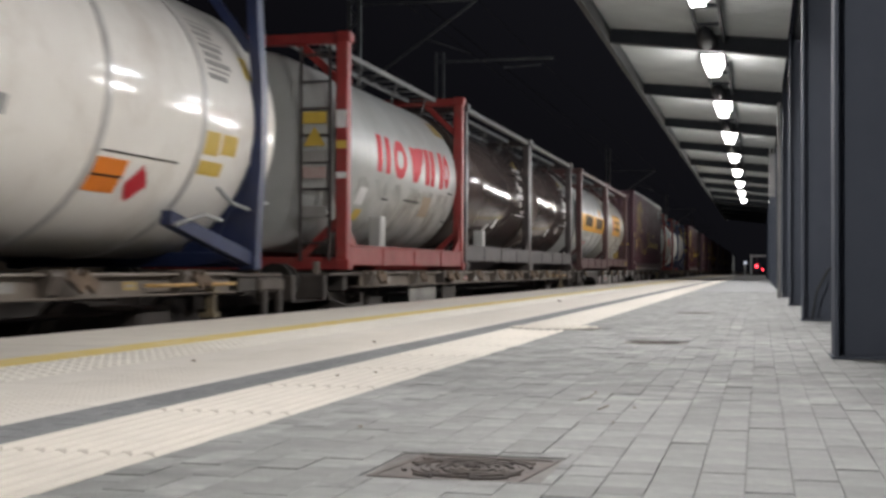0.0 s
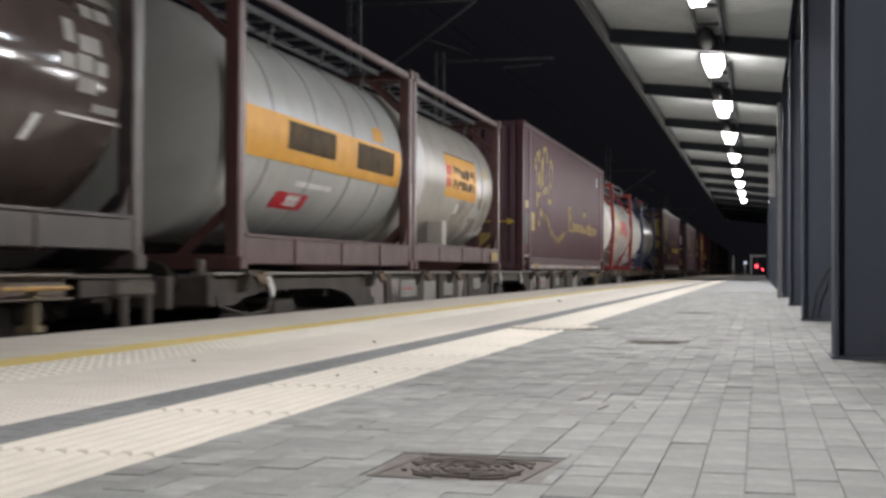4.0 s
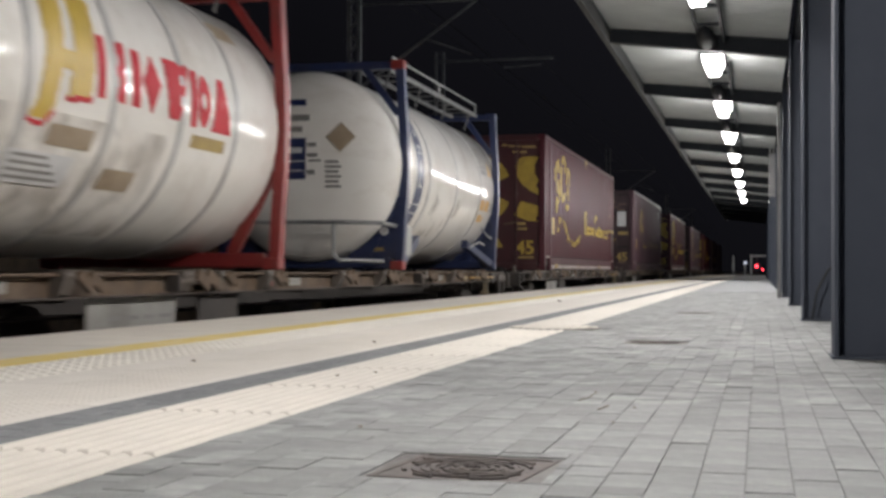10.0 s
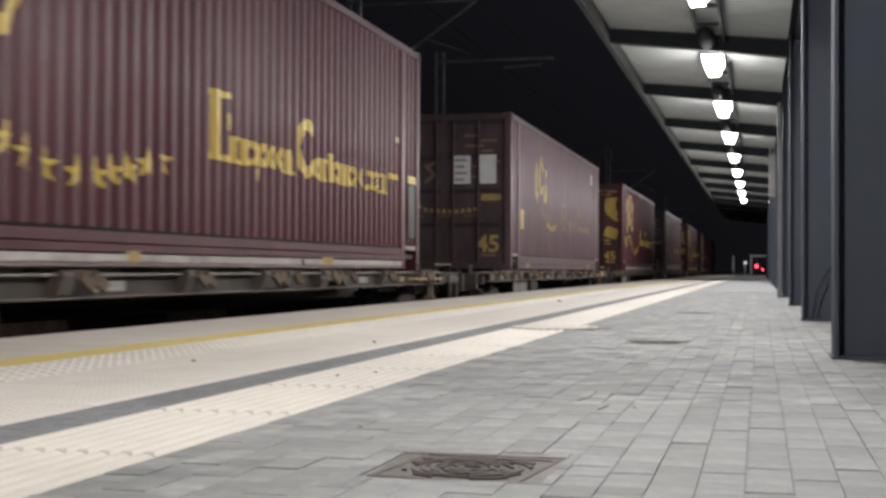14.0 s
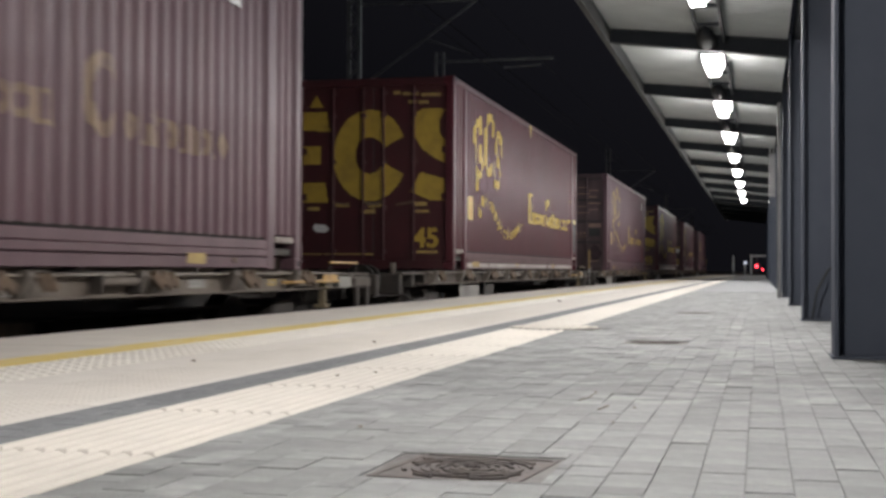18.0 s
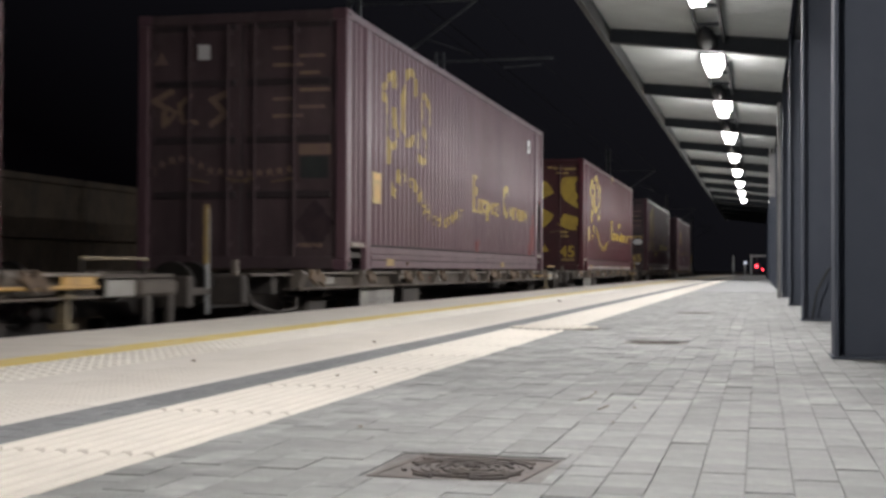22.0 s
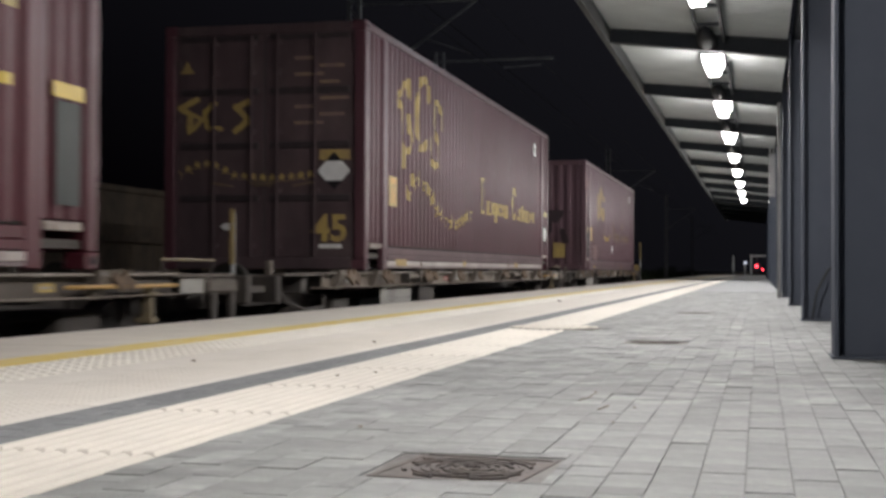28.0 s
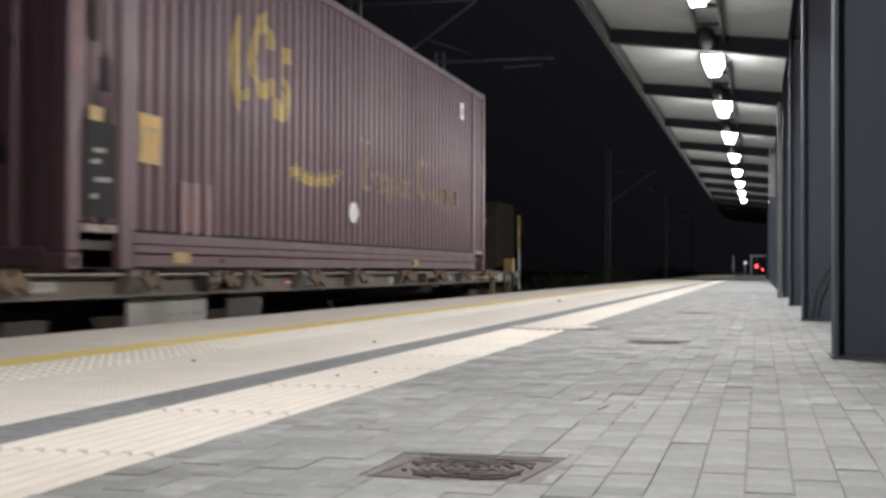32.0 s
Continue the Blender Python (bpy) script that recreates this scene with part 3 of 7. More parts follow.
# ---- train materials ----
M["maroon"] = mat("maroon_container_paint", (0.078, 0.0125, 0.0205), (0.058, 0.0100, 0.0170), 0.42, 0.56, spec=0.36, scale=2.0, stretch=(1, 1, 0.25), bump=0.06, bscale=40, dirt=(0.088, 0.030, 0.034), dirt_amount=0.5, dirt_scale=1.3, dirt_stretch=(1, 1, 0.35))
M["purple"] = mat("faded_purple_container_paint", (0.130, 0.072, 0.088), (0.096, 0.053, 0.066), 0.42, 0.56, spec=0.34, scale=1.6, stretch=(1, 1, 0.2), bump=0.06, bscale=40, dirt=(0.108, 0.066, 0.065), dirt_amount=0.6, dirt_scale=1.1, dirt_stretch=(1, 1, 0.4))
M["mauve"] = mat("mauve_container_paint", (0.088, 0.033, 0.044), (0.065, 0.025, 0.034), 0.42, 0.56, spec=0.34, scale=1.8, stretch=(1, 1, 0.2), bump=0.06, bscale=40, dirt=(0.085, 0.045, 0.047), dirt_amount=0.5, dirt_scale=1.2, dirt_stretch=(1, 1, 0.4))
M["grime_door"] = mat("grimy_maroon_door", (0.092, 0.062, 0.068), (0.066, 0.046, 0.050), 0.5, 0.65, spec=0.2, scale=3, stretch=(1, 1, 0.3), bump=0.08, dirt=(0.11, 0.088, 0.085), dirt_amount=0.6)
M["door_maroon"] = mat("dark_maroon_door", (0.062, 0.0145, 0.0175), (0.046, 0.0115, 0.0145), 0.4, 0.55, scale=3, bump=0.06, dirt=(0.08, 0.03, 0.03), dirt_amount=0.5)
M["yellow_paint"] = mat("yellow_marking_paint", (0.60, 0.42, 0.07), (0.52, 0.36, 0.06), 0.38, 0.52, spec=0.42, scale=6, bump=0.05)
M["yellow_door"] = mat("dull_yellow_marking_paint", (0.44, 0.30, 0.045), (0.36, 0.245, 0.04), 0.5, 0.65, scale=6, bump=0.05, dirt=(0.2, 0.12, 0.05), dirt_amount=0.4, dirt_scale=3)
M["yellow_faded"] = mat("faded_yellow_marking_paint", (0.46, 0.33, 0.09), (0.33, 0.23, 0.09), 0.5, 0.65, scale=5, stretch=(1, 1, 0.4), bump=0.05, dirt=(0.15, 0.09, 0.09), dirt_amount=0.65, dirt_scale=4)
M["yellow_ghost"] = mat("ghost_yellow_marking_paint", (0.24, 0.165, 0.10), (0.18, 0.115, 0.10), 0.5, 0.65, scale=5, stretch=(1, 1, 0.4), bump=0.05, dirt=(0.145, 0.09, 0.098), dirt_amount=0.9, dirt_scale=3)
M["white_paint"] = mat("white_marking_paint", (0.72, 0.72, 0.72), (0.6, 0.6, 0.6), 0.5, scale=6, bump=0.03)
M["black_paint"] = mat("black_marking_paint", (0.013, 0.012, 0.014), (0.020, 0.018, 0.020), 0.6, spec=0.15, scale=6, bump=0.03)
M["silver_rail"] = mat("scuffed_pale_rail", (0.20, 0.155, 0.158), (0.12, 0.080, 0.084), 0.45, 0.6, scale=4, stretch=(1, 0.3, 1), bump=0.05, dirt=(0.30, 0.26, 0.24), dirt_amount=0.6, dirt_scale=3)
M["scuff_plate"] = mat("scuffed_pale_plate", (0.42, 0.39, 0.34), (0.16, 0.11, 0.10), 0.45, 0.6, scale=9, stretch=(1, 0.4, 1), bump=0.05, dirt=(0.10, 0.06, 0.06), dirt_amount=0.6, dirt_scale=6)
M["pale_lip"] = mat("bare_scuffed_lip", (0.52, 0.49, 0.46), (0.30, 0.24, 0.23), 0.4, 0.55, scale=3, stretch=(1, 0.25, 1), bump=0.05, dirt=(0.12, 0.06, 0.06), dirt_amount=0.6, dirt_scale=2.2)
M["dull_plate"] = mat("dull_grey_green_plate", (0.042, 0.048, 0.046), (0.03, 0.034, 0.034), 0.45, 0.6, spec=0.2, scale=5, stretch=(1, 1, 0.3), bump=0.04)
M["tank_white"] = mat("glossy_white_tank_paint", (0.88, 0.86, 0.82), (0.83, 0.80, 0.76), 0.08, 0.15, spec=0.12, scale=1.2, bump=0.015, bscale=12, dirt=(0.50, 0.43, 0.36), dirt_amount=0.45, dirt_scale=1.1, dirt_stretch=(0.4, 1, 1))
M["pale_band"] = mat("pale_grey_tank_band", (0.50, 0.49, 0.48), (0.42, 0.41, 0.40), 0.3, 0.45, scale=4, bump=0.03, dirt=(0.3, 0.27, 0.24), dirt_amount=0.5)
M["tank_band"] = mat("grey_tank_band", (0.34, 0.34, 0.34), (0.26, 0.26, 0.26), 0.3, 0.45, scale=4, bump=0.03, dirt=(0.2, 0.18, 0.16), dirt_amount=0.5)
M["tank_grey"] = mat("light_grey_tank_paint", (0.44, 0.45, 0.44), (0.37, 0.38, 0.37), 0.30, 0.45, spec=0.35, scale=1.5, bump=0.02, bscale=10, dirt=(0.33, 0.31, 0.28), dirt_amount=0.5, dirt_scale=1.2, dirt_stretch=(0.4, 1, 1))
M["tank_dark"] = mat("dark_grey_glossy_tank", (0.094, 0.074, 0.068), (0.070, 0.055, 0.051), 0.065, 0.12, spec=0.15, scale=1.5, bump=0.008, bscale=8, dirt=(0.080, 0.058, 0.050), dirt_amount=0.6, dirt_scale=1.0)
M["tank_silver"] = mat("silver_grey_tank", (0.43, 0.41, 0.365), (0.35, 0.335, 0.30), 0.30, 0.42, spec=0.25, metal=0.0, scale=1.5, bump=0.02, bscale=8, dirt=(0.27, 0.24, 0.2), dirt_amount=0.5, dirt_scale=1.1)
M["frame_red"] = mat("red_frame_paint", (0.29, 0.030, 0.028), (0.22, 0.025, 0.024), 0.4, 0.55, scale=4, bump=0.05, dirt=(0.2, 0.08, 0.06), dirt_amount=0.6, dirt_scale=3)
M["frame_blue"] = mat("dark_blue_frame_paint", (0.022, 0.035, 0.105), (0.018, 0.028, 0.08), 0.35, 0.5, scale=4, bump=0.05, dirt=(0.07, 0.065, 0.07), dirt_amount=0.5)
M["frame_grey"] = mat("grey_frame_paint", (0.050, 0.041, 0.042), (0.035, 0.029, 0.030), 0.4, 0.55, scale=4, bump=0.05, dirt=(0.14, 0.1, 0.09), dirt_amount=0.5)
M["frame_brown"] = mat("brown_frame_paint", (0.095, 0.040, 0.038), (0.065, 0.030, 0.029), 0.4, 0.55, scale=4, bump=0.05, dirt=(0.1, 0.07, 0.065), dirt_amount=0.5)
M["orange"] = mat("orange_panel_paint", (0.82, 0.24, 0.025), (0.74, 0.21, 0.025), 0.5, spec=0.2, scale=4, bump=0.02)
M["amber"] = mat("amber_panel_paint", (0.72, 0.36, 0.03), (0.64, 0.31, 0.03), 0.45, spec=0.25, scale=4, bump=0.02)
M["red_paint"] = mat("red_marking_paint", (0.58, 0.028, 0.045), (0.50, 0.026, 0.04), 0.5, spec=0.2, scale=4, bump=0.02)
M["blue_paint"] = mat("navy_marking_paint", (0.02, 0.03, 0.11), (0.025, 0.035, 0.09), 0.35, scale=4, bump=0.02)
M["grey_mark"] = mat("grey_marking_paint", (0.30, 0.29, 0.28), (0.24, 0.23, 0.22), 0.5, scale=4, bump=0.02)
M["wagon_beam"] = mat("dusty_wagon_steel", (0.15, 0.128, 0.108), (0.095, 0.078, 0.066), 0.6, 0.8, scale=2.5, stretch=(1, 0.6, 1), bump=0.15, bscale=50, dirt=(0.10, 0.075, 0.06), dirt_amount=0.7, dirt_scale=2.2)
M["wagon_dusty"] = mat("dusty_grey_wagon_steel", (0.215, 0.182, 0.150), (0.138, 0.113, 0.092), 0.6, 0.8, scale=2.5, stretch=(1, 0.6, 1), bump=0.15, bscale=50, dirt=(0.10, 0.075, 0.06), dirt_amount=0.7, dirt_scale=2.2)
M["dark_smear"] = mat("dark_smeared_paint", (0.034, 0.024, 0.028), (0.055, 0.036, 0.040), 0.6, spec=0.2, scale=7, bump=0.03)
M["tan_mark"] = mat("tan_faded_label", (0.38, 0.30, 0.21), (0.30, 0.23, 0.16), 0.5, scale=5, bump=0.02)
M["pink_patch"] = mat("pale_pink_patch_paint", (0.24, 0.145, 0.145), (0.19, 0.12, 0.122), 0.5, scale=3, bump=0.05)
M["wagon_mid"] = mat("brown_wagon_steel", (0.095, 0.076, 0.062), (0.055, 0.043, 0.036), 0.6, 0.8, scale=2.5, bump=0.15, bscale=50, dirt=(0.15, 0.13, 0.11), dirt_amount=0.4, dirt_scale=2.2)
M["wagon_dark"] = mat("dark_dirty_wagon_steel", (0.060, 0.049, 0.042), (0.035, 0.029, 0.026), 0.6, 0.8, scale=2.5, bump=0.15, bscale=50, dirt=(0.095, 0.075, 0.060), dirt_amount=0.4, dirt_scale=2.2)
M["wagon_rust"] = mat("rusty_wagon_steel", (0.17, 0.112, 0.07), (0.10, 0.07, 0.05), 0.7, 0.85, scale=5, bump=0.3, bscale=60, dirt=(0.20, 0.175, 0.15), dirt_amount=0.5, dirt_scale=4)
M["wagon_pale"] = mat("pale_grey_wagon_panel", (0.36, 0.35, 0.325), (0.27, 0.26, 0.24), 0.55, 0.7, scale=3, bump=0.1, dirt=(0.2, 0.18, 0.16), dirt_amount=0.5, dirt_scale=3)
M["running_gear"] = mat("black_greasy_running_gear", (0.035, 0.03, 0.028), (0.06, 0.05, 0.043), 0.65, 0.85, scale=6, bump=0.3)
M["yellow_step"] = mat("yellow_safety_paint", (0.36, 0.255, 0.085), (0.25, 0.175, 0.075), 0.5, 0.7, scale=6, bump=0.1, dirt=(0.2, 0.14, 0.07), dirt_amount=0.6, dirt_scale=5)

M["yellow_rail"] = mat("orange_yellow_rail_paint", (0.56, 0.33, 0.09), (0.40, 0.25, 0.09), 0.45, 0.6, scale=6, bump=0.1)
M["tan_step"] = mat("dusty_tan_step", (0.25, 0.20, 0.12), (0.16, 0.13, 0.09), 0.6, 0.75, scale=6, bump=0.1)
M["ochre_mark"] = mat("ochre_label_print", (0.60, 0.34, 0.09), (0.50, 0.29, 0.09), 0.5, scale=9, bump=0.02)
M["umber"] = mat("umber_lettering_paint", (0.042, 0.028, 0.016), (0.10, 0.065, 0.025), 0.6, spec=0.12, scale=5, bump=0.02)
M["pink_plate"] = mat("faded_reddish_plate", (0.40, 0.27, 0.25), (0.46, 0.38, 0.35), 0.5, scale=5, bump=0.02)
M["tank_dirt"] = mat("brown_tank_dirt", (0.30, 0.245, 0.19), (0.42, 0.36, 0.29), 0.35, 0.5, spec=0.15, scale=6, bump=0.03)
dirt_nt = M["tank_dirt"].node_tree
dirt_noise, dirt_map = dirt_nt.nodes.new("ShaderNodeTexNoise"), dirt_nt.nodes.new("ShaderNodeMapRange")
dirt_noise.inputs["Scale"].default_value, dirt_noise.inputs["Detail"].default_value = 2.6, 8
dirt_map.inputs[1].default_value, dirt_map.inputs[2].default_value, dirt_map.inputs[4].default_value = 0.42, 0.75, 0.5
dirt_nt.links.new(dirt_nt.nodes["Texture Coordinate"].outputs["Object"], dirt_noise.inputs["Vector"])
dirt_nt.links.new(dirt_noise.outputs["Fac"], dirt_map.inputs[0])
dirt_nt.links.new(dirt_map.outputs[0], dirt_nt.nodes["Principled BSDF"].inputs["Alpha"])
M["pale_flange"] = mat("rubbed_pale_flange", (0.33, 0.297, 0.257), (0.18, 0.153, 0.13), 0.45, 0.6, scale=3, stretch=(1, 0.5, 1), bump=0.1, dirt=(0.12, 0.09, 0.075), dirt_amount=0.7, dirt_scale=2.0)
M["red_smear"] = mat("torn_red_paint", (0.20, 0.045, 0.045), (0.14, 0.05, 0.05), 0.5, scale=7, bump=0.05)
M["buffer_groove_black"] = mat("greasy_black_buffer", (0.010, 0.009, 0.008), (0.018, 0.015, 0.013), 0.7, spec=0.2, scale=6)
M["red_label"] = mat("faded_red_label", (0.36, 0.06, 0.05), (0.30, 0.09, 0.08), 0.5, scale=8, bump=0.02)
M["chalk_patch"] = mat("pale_rubbed_patch", (0.33, 0.30, 0.30), (0.24, 0.21, 0.21), 0.6, scale=8, bump=0.05)
M["door_rib"] = mat("dark_door_rib", (0.034, 0.024, 0.027), (0.026, 0.019, 0.021), 0.5, scale=4, bump=0.05)

BASE = 0.37            # underside of the containers above the platform
MOVING = []            # (thing, s of its origin, height)
LBOX, HBOX = 13.716, 2.896


def rolling(name, s, z, **tags):
    ob = empty(name, pose(XC, s - 5.221, z), **tags)
    MOVING.append((ob, s, z))
    return ob


# ---- shapes for painted marks: tests of (u, z) ----
def in_bar(u, z, a):
    return a[0] <= u <= a[1] and a[2] <= z <= a[3]


def in_arc(u, z, a):
    """Ring piece: centre, radii along u and z, inner share, opening angles."""
    cu, cz, ru, rz, inner, a0, a1 = a
    du, dz = (u - cu) / ru, (z - cz) / rz
    r = math.hypot(du, dz)
    if not inner <= r <= 1:
        return False
    ang = math.degrees(math.atan2(dz, du)) % 360
    return a0 <= ang <= a1


def in_star(u, z, a):
    cu, cz, r = a
    du, dz = u - cu, z - cz
    d = math.hypot(du, dz)
    ang = (math.degrees(math.atan2(dz, du)) - 90) % 72
    k = abs(ang - 36) / 36
    return d <= r * (0.40 + 0.60 * k * k)


def in_stroke(u, z, a):
    """Within half of the width a[0] of the line through the points a[1:]."""
    p = Vector((u, z))
    for c, d in zip(a[1:], a[2:]):
        c, d = Vector(c), Vector(d)
        e = d - c
        f = max(0.0, min(1.0, (p - c).dot(e) / max(e.dot(e), 1e-9)))
        if (p - c - e * f).length <= a[0] / 2:
            return True
    return False


def in_poly(u, z, a):
    """Inside the polygon a."""
    odd = False
    for (u0, z0), (u1, z1) in zip(a, a[1:] + a[:1]):
        if (z0 > z) != (z1 > z) and u < u0 + (u1 - u0) * (z - z0) / (z1 - z0):
            odd = not odd
    return odd


def in_smear(u, z, a):
    """Torn dirt inside a box: u0, u1, z0, z1, seed, threshold."""
    u0, u1, z0, z1, seed, low = a
    if not (u0 <= u <= u1 and z0 <= z <= z1):
        return False
    edge = min(u - u0, u1 - u, z - z0, z1 - z)
    v = noise.noise((u * 2.2, z * 1.6, seed)) + 0.5 * noise.noise((u * 7.0, z * 3.0, seed + 5.5))
    return v > low + max(0.0, 0.25 - 2.5 * edge)


PITCH = 0.2175
def corrugation(y0, y1):
    """Facets of a corrugated side from y0 to y1: (ya, da, yb, db), d the depth below the crest."""
    n = max(1, round((y1 - y0) / PITCH))
    p = (y1 - y0) / n
    out = []
    for i in range(n):
        y = y0 + i * p
        pts = [(y, 0.0), (y + p * 0.33, 0.0), (y + p * 0.5, 0.036), (y + p * 0.83, 0.036), (y + p, 0.0)]
        out += [(*pts[k], *pts[k + 1]) for k in range(4)]
    return out


def corrugated(name, facets, xc, sign, z0, z1, material, parent):
    """A pressed sheet with softly bent ribs."""
    pts = []
    for ya, da, yb, db in facets:
        for f in (0.12, 0.88):
            pts.append((ya + (yb - ya) * f, da + (db - da) * f))
    ends = [(facets[0][0], facets[0][1])] + pts + [(facets[-1][2], facets[-1][3])]
    vs = [(sign * (xc - d), y, z) for y, d in ends for z in (z0, z1)]
    fs = [(2 * k, 2 * k + 2, 2 * k + 3, 2 * k + 1) for k in range(len(ends) - 1)]
    if sign < 0:
        fs = [f[::-1] for f in fs]
    ob = raw_part(name, vs, fs, material, parent)
    ob.data.shade_smooth()
    return ob


def welded(vs, fs):
    """One vertex for each place, so that strips that touch are one piece."""
    seen, out, to = {}, [], []
    for v in vs:
        k = (round(v[0], 4), round(v[1], 4), round(v[2], 4))
        if k not in seen:
            seen[k] = len(out)
            out.append(v)
        to.append(seen[k])
    return out, [tuple(to[i] for i in f) for f in fs]


def painted(name, facets, xc, tests, z0, z1, material, parent, dz=0.028, label="", wear=9.0):
    """Paint lying on a corrugated side: strips of the facets where one of the tests holds."""
    vs, fs = [], []
    nz = int((z1 - z0) / dz)
    for ya, da, yb, db in facets:
        for h in range(4):
            a, b = h / 4, (h + 1) / 4
            y0, y1 = ya + (yb - ya) * a, ya + (yb - ya) * b
            d0, d1 = da + (db - da) * a, da + (db - da) * b
            ym = (y0 + y1) / 2
            for k in range(nz):
                z = z0 + (k + 0.5) * dz
                on = any(f(ym, z, a_) for f, a_ in tests)
                if on and noise.noise((ym * 3.1, z * 5.0, parent.location.y)) + 0.4 * noise.noise((ym * 11.0, z * 14.0, 2.0)) < wear:
                    n = len(vs)
                    e, za, zb = 0.005, z0 + k * dz, z0 + (k + 1) * dz
                    vs += [(xc - d0 + e, y0, za), (xc - d1 + e, y1, za), (xc - d1 + e, y1, zb), (xc - d0 + e, y0, zb)]
                    fs.append((n, n + 1, n + 2, n + 3))
    if vs:
        raw_part(name, *welded(vs, fs), material, parent, label)


def flat_marks(name, tests, u0, u1, z0, z1, place, material, parent, step=0.02, label="", curved=False):
    """Paint on a flat face: runs of small strips; place(u, z) gives the point."""
    vs, fs = [], []
    nu, nz = int((u1 - u0) / step), int((z1 - z0) / step)
    most = 1
    for i in range(nu):
        um = u0 + (i + 0.5) * step
        start = None
        for k in range(nz + 1):
            z = z0 + (k + 0.5) * step
            on = k < nz and any(f(um, z, a_) for f, a_ in tests)
            if on and start is None:
                start = z0 + k * step
            if start is not None and (not on or z0 + k * step - start >= most * step - 1e-6):
                n = len(vs)
                ua, ub, zb = um - step / 2, um + step / 2, z0 + k * step
                vs += [place(ua, start), place(ub, start), place(ub, zb), place(ua, zb)]
                fs.append((n, n + 1, n + 2, n + 3))
                start = zb if on else None
    if vs:
        raw_part(name, *welded(vs, fs), material, parent, label)


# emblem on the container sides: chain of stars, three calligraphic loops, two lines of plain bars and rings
STARS = [(2.01, 0.93), (2.25, 1.11), (2.56, 1.15), (2.84, 1.12), (3.11, 1.04), (3.37, 0.93), (3.63, 0.80), (3.86, 0.73), (4.14, 0.68), (4.50, 0.65), (4.82, 0.66), (5.04, 0.70), (5.28, 0.73), (5.57, 0.79), (5.88, 0.84)]
CREST = [(0.125, (2.06, 2.26), (2.03, 2.45), (1.80, 2.37), (1.50, 2.17), (1.66, 2.06), (1.71, 1.72), (1.81, 1.52), (1.79, 1.34)),
         (0.11, (2.05, 2.00), (2.06, 1.80)),
         (0.105, (2.18, 1.95), (2.22, 1.70), (2.04, 1.55), (1.84, 1.50)),
         (0.135, (3.09, 2.33), (3.10, 2.50), (2.90, 2.59), (2.70, 2.56), (2.52, 2.33), (2.46, 2.02), (2.50, 1.79), (2.66, 1.65), (2.85, 1.63), (2.97, 1.75)),
         (0.125, (3.85, 2.03), (3.86, 2.21), (3.72, 2.35), (3.56, 2.37), (3.41, 2.24), (3.40, 2.05), (3.58, 1.86), (3.73, 1.69), (3.64, 1.50), (3.44, 1.43), (3.28, 1.53), (3.20, 1.67), (3.23, 1.81))]
CREST_THIN = [(0.17, (3.00, 2.16), (2.94, 1.80), (3.00, 1.46)), (0.09, (3.00, 1.50), (3.20, 1.58)), (0.15, (3.80, 2.12), (3.62, 2.30), (3.42, 2.14), (3.36, 1.84), (3.46, 1.68), (3.68, 1.62), (3.80, 1.72)),
              (0.15, (4.32, 2.06), (4.12, 2.08), (4.12, 1.84), (4.24, 1.66), (4.16, 1.48), (4.00, 1.50), (3.92, 1.60))]
STARS_THIN = [(2.98, 1.14), (3.18, 1.27), (3.51, 1.31), (3.80, 1.26), (4.02, 1.15), (4.27, 1.04), (4.46, 0.97), (4.65, 0.93), (4.86, 0.91), (5.08, 0.91), (5.30, 0.93), (5.50, 0.95), (5.70, 0.99), (5.90, 1.04)]
GLYPH = {"n": 0.27, "i": 0.13, "o": 0.25, "p": 0.31, "t": 0.16, ".": 0.10}


def glyphs(kinds, u0, u1):
    """Plain stems, rings and dots in the rhythm of a word that fills u0 to u1."""
    k = (u1 - u0) / sum(GLYPH[c] for c in kinds)
    out, u = [], u0
    for c in kinds:
        w = GLYPH[c] * k
        if c == "o":
            out.append([(in_arc, (u + w * 0.46, 1.05, w * 0.44, 0.115, 0.42, 0, 360))])
        elif c == ".":
            out.append([(in_bar, (u, u + w * 0.7, 0.935, 0.985))])
        elif c == "i":
            out.append([(in_bar, (u, u + w * 0.66, 0.935, 1.16)), (in_bar, (u - 0.02, u + w * 0.9, 0.935, 0.962))])
        elif c == "t":
            out.append([(in_bar, (u, u + w * 0.60, 0.935, 1.24)), (in_bar, (u - 0.03, u + w, 1.13, 1.16))])
        elif c == "p":
            out.append([(in_bar, (u, u + w * 0.30, 0.82, 1.16)), (in_arc, (u + w * 0.52, 1.05, w * 0.40, 0.11, 0.40, 0, 360))])
        else:
            out.append([(in_bar, (u, u + w * 0.32, 0.935, 1.16)), (in_bar, (u + w * 0.58, u + w * 0.88, 0.935, 1.13)), (in_bar, (u, u + w * 0.8, 1.13, 1.16)),
                        (in_bar, (u - 0.02, u + w * 0.94, 0.935, 0.962))])
        u += w
    return out


